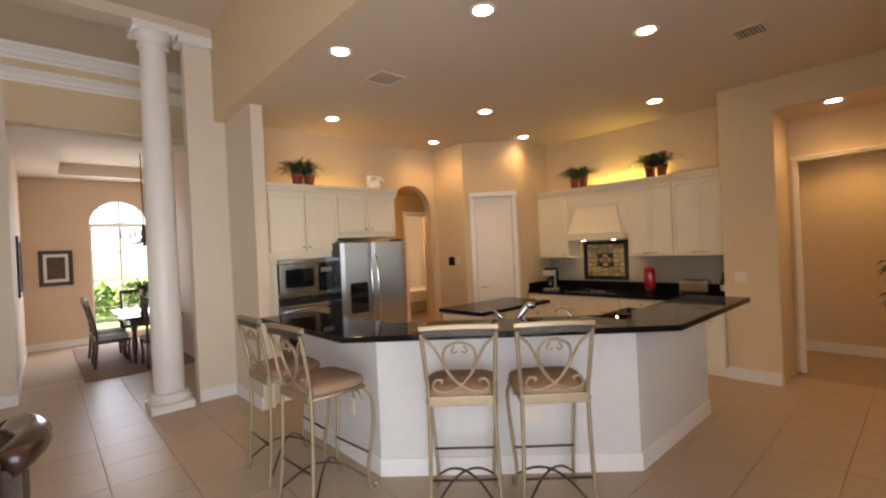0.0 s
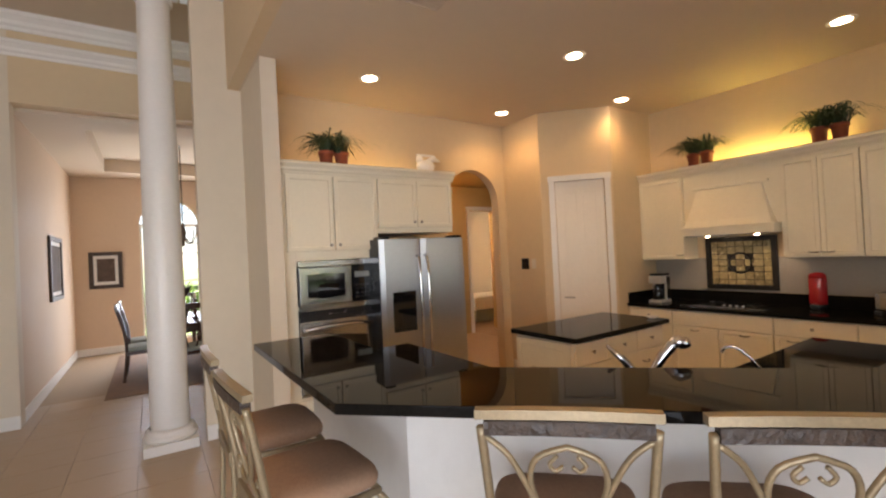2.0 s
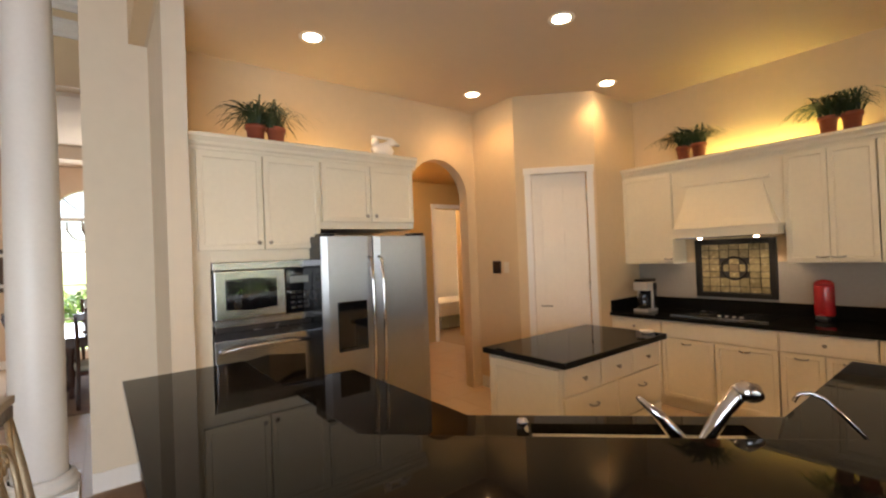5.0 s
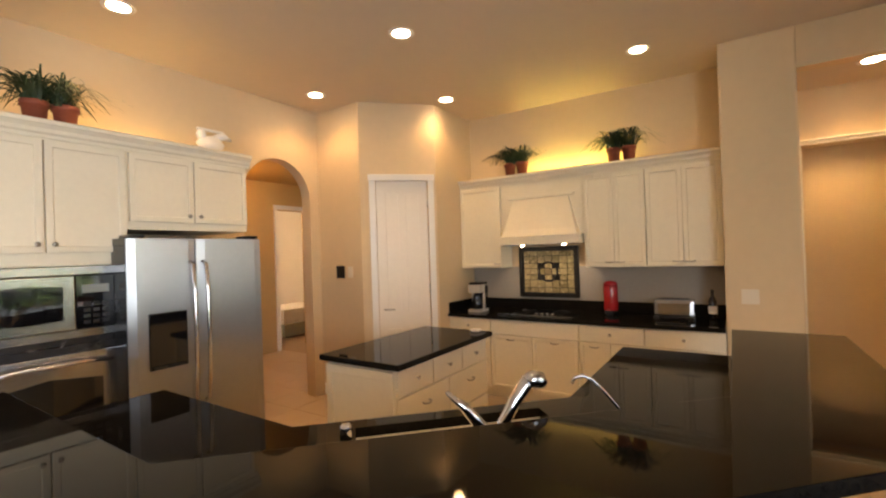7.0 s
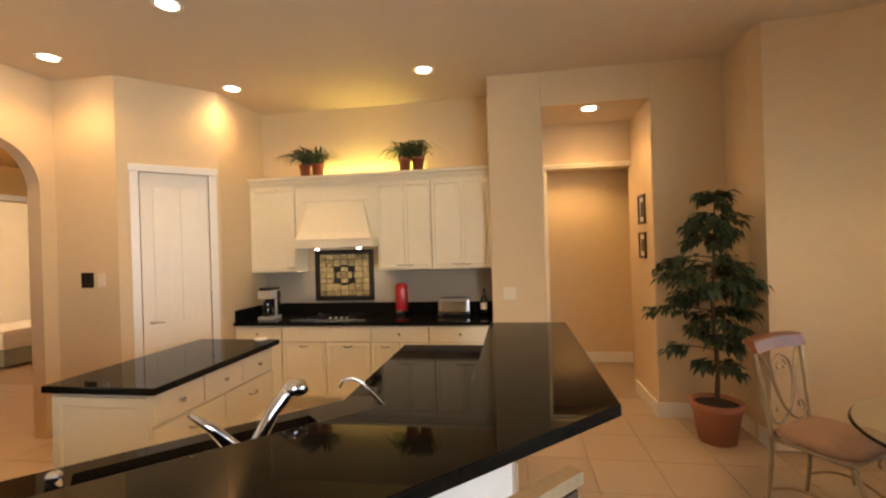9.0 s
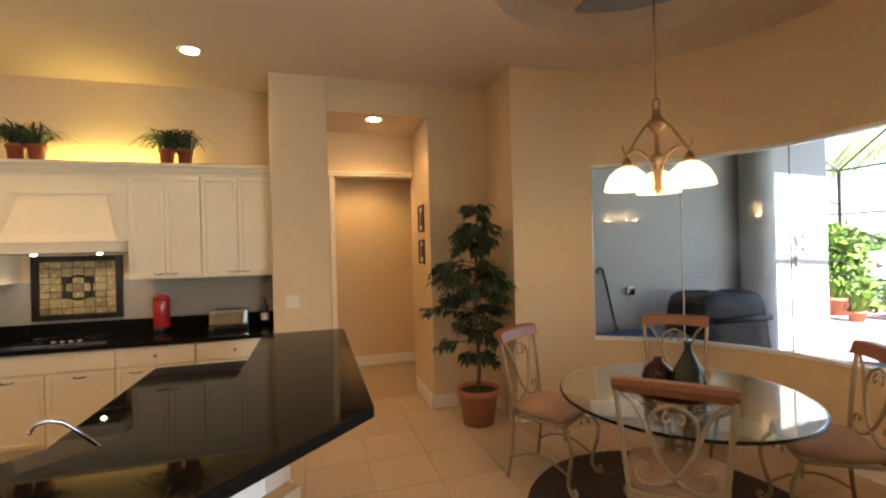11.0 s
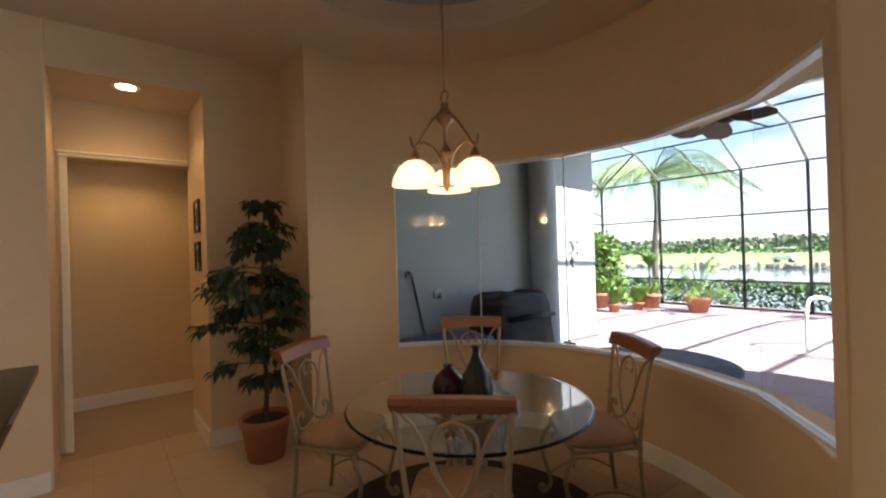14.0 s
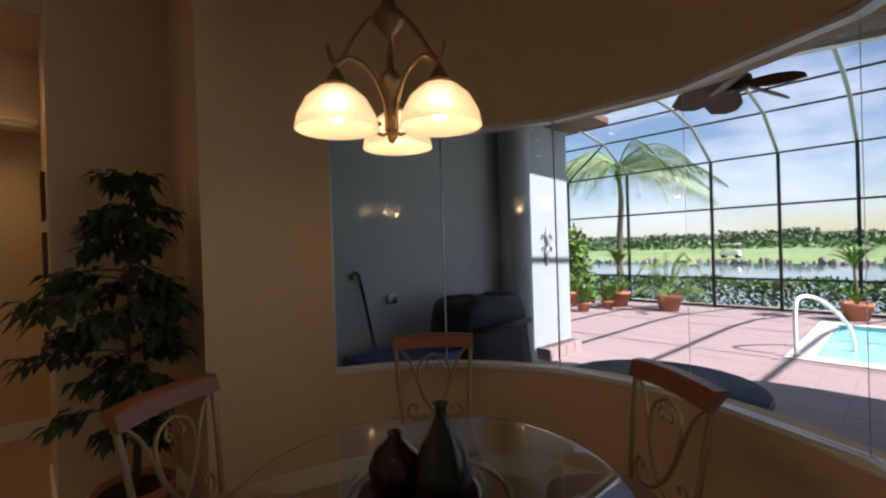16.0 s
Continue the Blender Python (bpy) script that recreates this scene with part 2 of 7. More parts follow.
HX0, HX1, HHZ = 7.60, 8.85, 2.45    # cased opening in the hall, its far wall and its head
structure("wall_hall_inner", boxes(((HX0, HY0, HHZ), (HX0 + 0.14, HY1, HZ)), ((HX0, HY1 - 0.05, 0), (HX0 + 0.14, HY1, HHZ))), M_WALL, "warm beige wall with a wide opening inside the hall", "wall")
for tag, a, b in (("far", (HX1, 0.2, 0), (HX1 + 0.15, 3.4, CEIL)), ("north", (7.62, 3.4, 0), (HX1 + 0.15, 3.55, CEIL)), ("south", (7.75, 0.35, 0), (HX1, 0.5, CEIL))):
    structure("wall_hall_" + tag, boxes((a, b)), M_WALL, "warm beige wall at the end of the hall", "wall")
structure("ceiling_hall_far", boxes(((HX0 + 0.141, 0.5, 2.80), (HX1, 3.4, 2.9))), M_CEIL, "pale painted ceiling of the inner hall", "ceiling")
structure("ceiling_hall", boxes(((PX + 0.14, HY0, HZ), (7.75, HY1, HZ + 0.1))), M_CEIL, "pale painted hall ceiling", "ceiling")
# bow wall
bm = B()
ring(bm, 6, -21.5, 8, RB, RB + 0.2, 0, CEIL)
ring(bm, -21.5, -154.3, 44, RB, RB + 0.2, 0, SILL)
ring(bm, -21.5, -154.3, 44, RB, RB + 0.2, HEAD, CEIL)
ring(bm, -154.3, -180, 8, RB, RB + 0.2, 0, CEIL)
structure("wall_bow", bm, M_WALL, "curved beige painted wall round the breakfast nook", "wall")
structure("wall_nook_return", boxes(((6.262, 0.47, 0), (PX, 0.64, CEIL))), M_WALL, "warm beige painted return wall beside the nook", "wall")
# family room shell
bm = boxes(((2.55, 0.37, 0), (3.005, 0.57, HIGH)), ((-5, 0.37, 0), (-2.9, 0.57, HIGH)), ((-2.9, 0.37, 2.5), (2.55, 0.57, HIGH)))
structure("wall_sliders", bm, M_WALL, "beige painted wall with a wide glazed opening", "wall")
structure("wall_west", boxes(((-5.2, 0.37, 0), (-5, 14, HIGH))), M_WALL, "beige painted family room wall", "wall")
# ceilings
bm = B()
box(bm, (2.75, 1.75, CEIL), (7.75, BY + 0.2, CEIL + 0.12))
TR, steps = 0.98, 48
X0, X1, Y0, Y1 = 2.75, 7.75, -1.5, 1.75


def rim(t):
    """Where a ray from the bow's centre leaves the nook's rectangle."""
    c, s = math.cos(t), math.sin(t)
    k = 99
    for d, lo, hi, o in ((c, X0, X1, BOW[0]), (s, Y0, Y1, BOW[1])):
        if abs(d) > 1e-6:
            k = min(k, ((hi if d > 0 else lo) - o) / d)
    return (BOW[0] + c * k, BOW[1] + s * k)


turns = sorted([math.tau * i / steps for i in range(steps)] + [math.atan2(y - BOW[1], x - BOW[0]) % math.tau for x in (X0, X1) for y in (Y0, Y1)])
for a, b in zip(turns, turns[1:] + [turns[0] + math.tau]):
    pa, pb = rim(a), rim(b)
    qa = (BOW[0] + TR * math.cos(a), BOW[1] + TR * math.sin(a))
    qb = (BOW[0] + TR * math.cos(b), BOW[1] + TR * math.sin(b))
    bm.faces.new([bm.verts.new((*p, CEIL)) for p in (pa, qa, qb, pb)])
    bm.faces.new([bm.verts.new(p) for p in ((*qa, CEIL), (*qa, CEIL + 0.22), (*qb, CEIL + 0.22), (*qb, CEIL))])
    bm.faces.new([bm.verts.new(p) for p in ((*qa, CEIL + 0.22), (BOW[0], BOW[1], CEIL + 0.22), (*qb, CEIL + 0.22))])
box(bm, (2.75, -1.6, CEIL + 0.3), (7.75, 1.9, CEIL + 0.4))
box(bm, (2.75, 1.75, CEIL + 0.12), (7.75, 1.9, CEIL + 0.3))
structure("ceiling", bm, M_CEIL, "pale painted kitchen ceiling with a round tray over the nook", "ceiling")
structure("ceiling_high", boxes(((-5.2, 0.3, HIGH), (2.9, 14, HIGH + 0.1))), M_CEIL, "pale painted high family room ceiling", "ceiling")
structure("wall_soffit", boxes(((2.75, 0.5, CEIL + 0.12), (2.9, 7.0, HIGH)), ((2.65, 0.5, CEIL), (2.75, 7.0, HIGH))), M_WALL, "pale beige drop wall above the kitchen ceiling edge", "wall")
structure("wall_wing", boxes(((2.77, 5.98, 0), (2.90, 6.85, CEIL)), ((2.36, 6.85, 0), (2.90, 7.0, 4.12))), M_DAYWALL, "wing wall at the end of the oven cabinets, paled for daylight", "wall")
# dining end
structure("wall_dining_header", boxes(((0.80, 8.55, 3.42), (2.9, 8.75, HIGH))), M_WALL, "beige header over the dining room opening", "wall")
structure("wall_dining_pier", boxes(((-5, 8.55, 0), (0.80, 8.75, HIGH))), M_DAYWALL, "pier at the dining room opening, paled for daylight", "wall")
structure("wall_dining_left", boxes(((0.6, 8.75, 0), (0.78, 13.1, 3.7))), M_WARMWALL, "dining room wall, warm bounce put into its peach colour", "wall")
WX0, WX1, WZ = 1.82, 2.86, 2.46
bm = boxes(((0.6, 12.9, 0), (WX0, 13.1, 3.7)), ((WX1, 12.9, 0), (7, 13.1, 3.7)), ((WX0, 12.9, 0), (WX1, 13.1, 0.12)))
cx, ra = (WX0 + WX1) / 2, (WX1 - WX0) / 2
for i in range(n):
    a, b = math.pi * i / n, math.pi * (i + 1) / n
    xa, xb = cx + ra * math.cos(a), cx + ra * math.cos(b)
    za, zb = WZ + ra * math.sin(a), WZ + ra * math.sin(b)
    vs = [bm.verts.new(p) for p in ((xa, 12.9, za), (xb, 12.9, zb), (xb, 12.9, 3.7), (xa, 12.9, 3.7), (xa, 13.1, za), (xb, 13.1, zb), (xb, 13.1, 3.7), (xa, 13.1, 3.7))]
    for q in ((0, 1, 2, 3), (7, 6, 5, 4), (4, 5, 1, 0)):
        bm.faces.new([vs[k] for k in q])
bmesh.ops.remove_doubles(bm, verts=bm.verts, dist=0.0005)
structure("wall_dining_window", bm, M_WARMWALL, "dining room wall with an arched window, peach for warm bounce", "wall")
structure("ceiling_dining", boxes(((0.6, 8.75, 3.6), (7, 13.1, 3.7))), M_CEIL, "pale dining room ceiling", "ceiling")
structure("wall_dining_right", boxes(((2.90, 6.89, 0), (3.05, 13.1, 3.7))), M_WARMWALL, "dining room side wall, peach for warm bounce", "wall")
# hall behind the arch
structure("wall_passage", boxes(((3.05, 9.3, 0), (7.33, 9.45, CEIL)), ((7.97, 9.3, 0), (9.5, 9.45, CEIL)), ((7.33, 9.3, 2.44), (7.97, 9.45, CEIL)), ((9.4, 5.5, 0), (9.5, 9.3, CEIL))), M_GOLD, "golden passage wall with a doorway", "wall")
structure("ceiling_passage", boxes(((3.05, BY + 0.14, 2.9), (9.5, 9.4, 3.0))), M_GOLD, "golden passage ceiling", "ceiling")


# ---------------------------------------------------------------- shared joinery
M_KNOB = mat("satin_nickel", (0.42, 0.38, 0.32), 0.3, 1.0, vary=0.05)
M_DARKBRONZE = mat("dark_bronze", (0.10, 0.07, 0.05), 0.4, 0.8, vary=0.15)
M_RED = mat("red_enamel", (0.42, 0.02, 0.025), 0.25, vary=0.06, coat=0.3)
M_TERRA = mat("terracotta", (0.38, 0.145, 0.08), 0.75, vary=0.12, scale=8, bump=0.15)
M_LEAF = mat("leaf_green", (0.022, 0.048, 0.02), 0.55, vary=0.35, scale=9)
M_SOIL = mat("soil", (0.04, 0.028, 0.02), 0.95, vary=0.3, scale=30, bump=0.6)
M_DOOR = mat("door_paint", (0.82, 0.755, 0.655), 0.4, vary=0.03, scale=3)
M_BULB = glow("lamp_glow", (1.0, 0.80, 0.52), 6)
M_GOLDGLASS = mat("amber_leaded_glass", (0.33, 0.265, 0.14), 0.25, 0.2, vary=0.7, scale=25, random_piece=0.5)
M_LEAD = mat("lead_came", (0.03, 0.028, 0.025), 0.4, 0.6, vary=0.1)
M_PLATE = mat("switch_plate", (0.74, 0.66, 0.54), 0.35, vary=0.02)


def slab(u0, u1, z0, z1, depth, rail=0.055, rise=0.006):
    """A cabinet front in its own plane (u right, v out towards the room, z up): frame with a sunk field."""
    bm = box(B(), (u0, 0, z0), (u1, depth + rise, z1))
    bm.normal_update()
    face = [max(bm.faces, key=lambda f: f.calc_center_median().y)]
    bmesh.ops.inset_region(bm, faces=face, thickness=0.003, depth=0.0025)
    bmesh.ops.inset_region(bm, faces=face, thickness=rail - 0.008, depth=0.0)
    bmesh.ops.inset_region(bm, faces=face, thickness=0.008, depth=-rise - 0.003)
    bmesh.ops.recalc_face_normals(bm, faces=bm.faces)
    return bm


def plain_front(u0, u1, z0, z1, depth):
    return box(B(), (u0, 0, z0), (u1, depth, z1), 0.006)


def on(bm, m):
    bmesh.ops.transform(bm, matrix=m, verts=bm.verts)
    return bm


def plane_at(x, y, az):
    """A frame whose u runs to the viewer's right, v points out along the azimuth az, for fronts."""
    a = radians(az)
    out = Vector((math.cos(a), math.sin(a), 0))
    right = Vector((-math.sin(a), math.cos(a), 0))
    m = Matrix((right, out, Vector((0, 0, 1)))).transposed().to_4x4()
    return Matrix.Translation((x, y, 0)) @ m


def knob(bm_at, parent):
    bm = lathe(B(), [(0, 0), (0.006, 0), (0.006, 0.014), (0.014, 0.020), (0.015, 0.026), (0.008, 0.031), (0, 0.031)], 12)
    on(bm, bm_at @ Matrix.Rotation(radians(-90), 4, "X"))
    return part("knob", bm, M_KNOB, parent, "small satin nickel knob")


def pull(bm_at, parent, w=0.04):
    bm = tube(B(), [(-w, 0, 0), (-w, 0.02, -0.004), (-w * 0.4, 0.03, -0.008), (w * 0.4, 0.03, -0.008), (w, 0.02, -0.004), (w, 0, 0)], 0.006, 8)
    on(bm, bm_at)
    return part("handle", bm, M_KNOB, parent, "small satin nickel pull")


def front(kind, m, u0, u1, z0, z1, parent, depth=0.02, knobs=()):
    bm = slab(u0, u1, z0, z1, depth) if kind == "door" else plain_front(u0, u1, z0, z1, depth)
    f = part(kind, on(bm, m), M_CAB, parent)
    for u, z, k in knobs:
        where = m @ Matrix.Translation((u, depth, z))
        knob(where, f) if k == "knob" else pull(where, f)
    return f


def crown_run(name, m, u0, u1, z, material, parent, size=1.0, label=""):
    """A crown moulding along u, standing out along v, its top at z."""
    prof = [(0, -0.10), (0.012, -0.10), (0.016, -0.082), (0.03, -0.07), (0.034, -0.05), (0.052, -0.03), (0.06, -0.024), (0.06, -0.006), (0.066, 0), (0, 0)]
    bm = B()
    a = [bm.verts.new((u0, v * size, z + h * size)) for v, h in prof]
    b = [bm.verts.new((u1, v * size, z + h * size)) for v, h in prof]
    n = len(prof)
    for i in range(n):
        bm.faces.new((a[i], a[(i + 1) % n], b[(i + 1) % n], b[i]))
    bm.faces.new(a[::-1]), bm.faces.new(b)
    bmesh.ops.recalc_face_normals(bm, faces=bm.faces)
    return part(name, on(bm, m), material, parent, label)


# ---------------------------------------------------------------- bar with sink
def bar_poly(d):
    """The bar's plan line, d metres inwards from the outer edge of the raised top."""
    k = d * (math.sqrt(2) - 1)
    return [(2.50 + d, 5.22), (2.50 + d, 3.75 + k), (4.03 + k, 2.22 + d), (5.60, 2.22 + d)]


def band(bm, d0, d1, z0, z1, bevel=0.0, end0=0.0, end1=0.0):
    a, b = bar_poly(d0), bar_poly(d1)
    a[0], b[0] = (a[0][0], a[0][1] + end0), (b[0][0], b[0][1] + end0)
    a[3], b[3] = (a[3][0] + end1, a[3][1]), (b[3][0] + end1, b[3][1])
    return prism(bm, a + b[::-1], z0, z1, bevel)


def diag(u, v):
    """Along the bar's slanting front (u) and inwards from its edge (v)."""
    s = math.sqrt(0.5)
    return (3.265 + (u + v) * s, 2.985 + (v - u) * s)


bar = thing("bar_counter", "white painted bar with a raised polished black granite top", "bar counter")
part("riser", band(B(), 0.483, 0.501, 0.9205, 1.0545), M_GRANITE, bar, "black granite riser behind the sink")
part("bar_wall", band(B(), 0.36, 0.482, 0, 1.0545), mat("off_white_wall_paint", (0.66, 0.635, 0.595), 0.6, vary=0.04, scale=2, bump=0.08, bscale=120), bar, "white painted bar wall")
part("baseboard", band(B(), 0.345, 0.359, 0, 0.13, 0.004), M_TRIM, bar)
part("raised_top", band(B(), 0, 0.506, 1.055, 1.095, 0.004), M_GRANITE, bar, "polished black granite raised top")
part("lower_cabinet", band(B(), 0.502, 1.10, 0.1, 0.88, end0=0.03, end1=0.03), M_CAB, bar, "cream lower cabinets")
part("toe_kick", band(B(), 0.502, 1.03, 0.0, 0.1, end0=0.0, end1=0.0), M_BLACK, bar)
U0, U1, V0, V1 = -0.36, 0.42, 0.68, 1.05
pa, pb = bar_poly(0.502), bar_poly(1.135)
for poly in ([(pa[0][0], pa[0][1] + 0.06), pa[1], pb[1], (pb[0][0], pb[0][1] + 0.06)],
             [pa[2], (pa[3][0] + 0.08, pa[3][1]), (pb[3][0] + 0.08, pb[3][1]), pb[2]],
             [pa[1], diag(U0, 0.502), diag(U0, 1.135), pb[1]],
             [diag(U1, 0.502), pa[2], pb[2], diag(U1, 1.135)],
             [diag(U0, 0.502), diag(U1, 0.502), diag(U1, V0), diag(U0, V0)],
             [diag(U0, V1), diag(U1, V1), diag(U1, 1.135), diag(U0, 1.135)]):
    part("counter_section", prism(B(), poly, 0.88, 0.92), M_GRANITE, bar, "polished black granite sink counter")
sink = thing("kitchen_sink", "double-bowl steel sink under the black counter", "sink")
for n_, ua, ub in (("basin", U0 - 0.01, 0.03), ("basin", 0.05, U1 + 0.01)):
    bm = B()
    lo, hi = [diag(ua + 0.03, V0 + 0.03), diag(ub - 0.03, V0 + 0.03), diag(ub - 0.03, V1 - 0.03), diag(ua + 0.03, V1 - 0.03)], [diag(ua, V0 - 0.01), diag(ub, V0 - 0.01), diag(ub, V1 + 0.01), diag(ua, V1 + 0.01)]
    lv, hv = [bm.verts.new((*p, 0.70)) for p in lo], [bm.verts.new((*p, 0.879)) for p in hi]
    bm.faces.new(lv)
    for i in range(4):
        bm.faces.new((lv[i], lv[(i + 1) % 4], hv[(i + 1) % 4], hv[i]))
    part("basin", bm, M_STEEL, sink)
bm = prism(B(), [diag(0.028, V0), diag(0.052, V0), diag(0.052, V1), diag(0.028, V1)], 0.80, 0.878)
part("divider", bm, M_STEEL, sink)
faucet = thing("kitchen_faucet", "chrome pull-out faucet with a lever handle at the sink", "faucet")
bx, by = 3.79, 3.38
part("base", lathe(B(), [(0, 0.92), (0.032, 0.92), (0.032, 0.93), (0.03, 0.935), (0.028, 0.965), (0, 0.97)], 20, (bx, by, 0)), M_CHROME, faucet)
part("spout", tube(B(), [(bx, by, 0.945), (bx + 0.02, by - 0.02, 1.03), (bx + 0.055, by - 0.05, 1.105), (bx + 0.085, by - 0.075, 1.15), (bx + 0.10, by - 0.085, 1.165)], [0.021, 0.021, 0.022, 0.024, 0.025], 14), M_CHROME, faucet)
part("spray_head", tube(B(), [(bx + 0.09, by - 0.078, 1.158), (bx + 0.11, by - 0.094, 1.168), (bx + 0.127, by - 0.105, 1.160), (bx + 0.132, by - 0.11, 1.143)], [0.026, 0.030, 0.031, 0.028], 14), M_CHROME, faucet)
part("lever", tube(B(), [(bx, by, 0.945), (bx - 0.03, by + 0.027, 1.02), (bx - 0.07, by + 0.066, 1.095), (bx - 0.115, by + 0.11, 1.155)], [0.021, 0.023, 0.017, 0.007], 12), M_CHROME, faucet)
tap = thing("filter_tap", "slim chrome hooked filter tap beside the sink", "faucet")
part("base", lathe(B(), [(0, 0.92), (0.02, 0.92), (0.018, 0.935), (0.008, 0.95), (0, 0.95)], 14, (4.27, 3.06, 0)), M_CHROME, tap)
part("spout", tube(B(), [(4.27, 3.06, 0.93), (4.258, 3.09, 0.99), (4.24, 3.14, 1.055), (4.225, 3.175, 1.095), (4.21, 3.205, 1.11), (4.193, 3.232, 1.105), (4.185, 3.245, 1.08)], 0.0065, 8), M_CHROME, tap)
# chrome cap put in for the light caught on the sink's left corner
soap = thing("soap_dispenser", "small chrome cap standing for the glint on the sink's corner", "soap dispenser")
bm = lathe(B(), [(0, 0.92), (0.022, 0.92), (0.022, 0.975), (0.014, 0.985), (0, 0.985)], 16, (*diag(U0 - 0.035, 0.93), 0))
part("cap", bm, M_CHROME, soap)

# ---------------------------------------------------------------- island
island = thing("kitchen_island", "cream kitchen island with drawers and black granite top", "kitchen island")
part("body", boxes(((4.63, 4.505, 0.09), (5.82, 5.115, 0.88)), bevel=0.004), M_CAB, island)
part("toe_kick", boxes(((4.66, 4.54, 0), (5.79, 5.08, 0.09))), M_CAB, island)
part("end_panel", on(slab(-0.30, 0.30, 0.11, 0.86, 0.012, 0.08), plane_at(4.63, 4.81, 180)), M_CAB, island)
part("top", boxes(((4.59, 4.445, 0.88), (5.86, 5.155, 0.92)), bevel=0.008), M_GRANITE, island, "polished black granite top")
pm = plane_at(5.225, 4.505, -90)
for k in range(3):
    a = -0.59 + k * 0.395
    front("drawer", pm, a, a + 0.385, 0.70, 0.865, island, knobs=[(a + 0.19, 0.785, "knob")])
front("drawer", pm, -0.59, -0.005, 0.42, 0.685, island, knobs=[(-0.30, 0.60, "pull")])
front("drawer", pm, 0.005, 0.59, 0.42, 0.685, island, knobs=[(0.30, 0.60, "pull")])
front("drawer", pm, -0.59, -0.005, 0.12, 0.405, island, knobs=[(-0.30, 0.32, "pull")])
front("drawer", pm, 0.005, 0.59, 0.12, 0.405, island, knobs=[(0.30, 0.32, "pull")])
dish = thing("small_dish", "small white dish on the island corner", "dish")
part("bowl", lathe(B(), [(0, 0.921), (0.03, 0.921), (0.055, 0.94), (0.05, 0.94), (0.028, 0.926), (0, 0.926)], 20, (5.78, 4.56, 0)), M_TRIM, dish)

# ---------------------------------------------------------------- oven tower, refrigerator
tower = thing("oven_cabinet", "tall cream cabinet housing the microwave and wall oven", "cabinet")
part("side_panel", boxes(((2.91, 6.09, 0.0), (3.02, BY - 0.004, 2.37))), M_CAB, tower)
part("side_panel", boxes(((3.72, 6.09, 0.0), (3.80, BY - 0.004, 2.37))), M_CAB, tower)
part("upper_box", boxes(((3.021, 6.091, 1.60), (3.719, BY - 0.004, 2.37))), M_CAB, tower)
part("drawer_box", boxes(((3.021, 6.091, 0.0), (3.719, BY - 0.004, 0.42))), M_CAB, tower)
part("back_panel", boxes(((3.021, 6.5, 0.421), (3.719, BY - 0.004, 1.599))), M_CAB, tower)
pm = plane_at(3.37, 6.09, -90)
front("door", pm, -0.42, -0.005, 1.68, 2.345, tower, knobs=[(-0.04, 1.73, "knob")])
front("door", pm, 0.005, 0.42, 1.68, 2.345, tower, knobs=[(0.04, 1.73, "knob")])
front("drawer", pm, -0.42, 0.42, 0.12, 0.40, tower, knobs=[(0, 0.30, "pull")])
crown_run("crown", plane_at(3.80, 6.09, -90), -0.90, 0.90, 2.46, M_CAB, tower)
part("cornice_top", boxes(((2.905, 6.09, 2.372), (4.70, BY - 0.004, 2.452))), M_CAB, tower)

micro = thing("microwave_oven", "built-in stainless microwave with black control panel", "microwave")
pm = plane_at(3.37, 6.085, -90)
for za, zb in ((1.545, 1.595), (1.16, 1.205)):
    part("trim_strip", on(boxes(((-0.34, 0, za), (0.34, 0.016, zb)), bevel=0.003), pm), M_STEEL, micro)
part("vent_band", on(boxes(((-0.33, -0.1, 1.12), (0.33, 0.006, 1.16))), pm), M_BLACK, micro)
part("case", on(boxes(((-0.34, -0.35, 1.205), (0.34, 0.004, 1.545))), pm), M_BLACK, micro)
dm = part("door", on(boxes(((-0.335, 0.004, 1.21), (0.13, 0.03, 1.54)), bevel=0.006), pm), M_STEEL, micro, "brushed steel door")
bm = B()
prism(bm, [(-0.27, 1.275), (-0.10, 1.262), (0.07, 1.275), (0.07, 1.475), (-0.10, 1.488), (-0.27, 1.475)], 0.031, 0.034)
part("window", on(bm, pm @ Matrix(((1, 0, 0, 0), (0, 0, 1, 0), (0, 1, 0, 0), (0, 0, 0, 1)))), M_BGLASS, dm, "black glass window")
cp = part("control_panel", on(boxes(((0.135, 0.004, 1.21), (0.335, 0.026, 1.54)), bevel=0.004), pm), M_BGLASS, micro, "black control panel")
for r in range(4):
    for c in range(3):
        part("button", on(boxes(((0.17 + c * 0.048, 0.026, 1.24 + r * 0.036), (0.205 + c * 0.048, 0.029, 1.262 + r * 0.036))), pm), M_BLACK, cp)
part("display", on(boxes(((0.165, 0.026, 1.43), (0.305, 0.028, 1.48))), pm), mat("grey_display", (0.25, 0.27, 0.26), 0.2), cp)
oven = thing("wall_oven", "built-in stainless wall oven with dark window", "oven")
part("case", on(boxes(((-0.345, -0.4, 0.44), (0.345, 0.004, 1.118))), pm), M_BLACK, oven)
part("control_strip", on(boxes(((-0.345, 0.004, 1.075), (0.345, 0.024, 1.118)), bevel=0.003), pm), M_BLACK, oven)
od = part("door", on(boxes(((-0.345, 0.004, 0.45), (0.345, 0.032, 1.07)), bevel=0.006), pm), M_STEEL, oven, "brushed steel door")
bm = prism(B(), [(-0.26, 0.60), (0, 0.59), (0.26, 0.60), (0.26, 0.90), (0, 0.935), (-0.26, 0.90)], 0.033, 0.036)
part("window", on(bm, pm @ Matrix(((1, 0, 0, 0), (0, 0, 1, 0), (0, 1, 0, 0), (0, 0, 0, 1)))), M_BGLASS, od, "dark glass window")
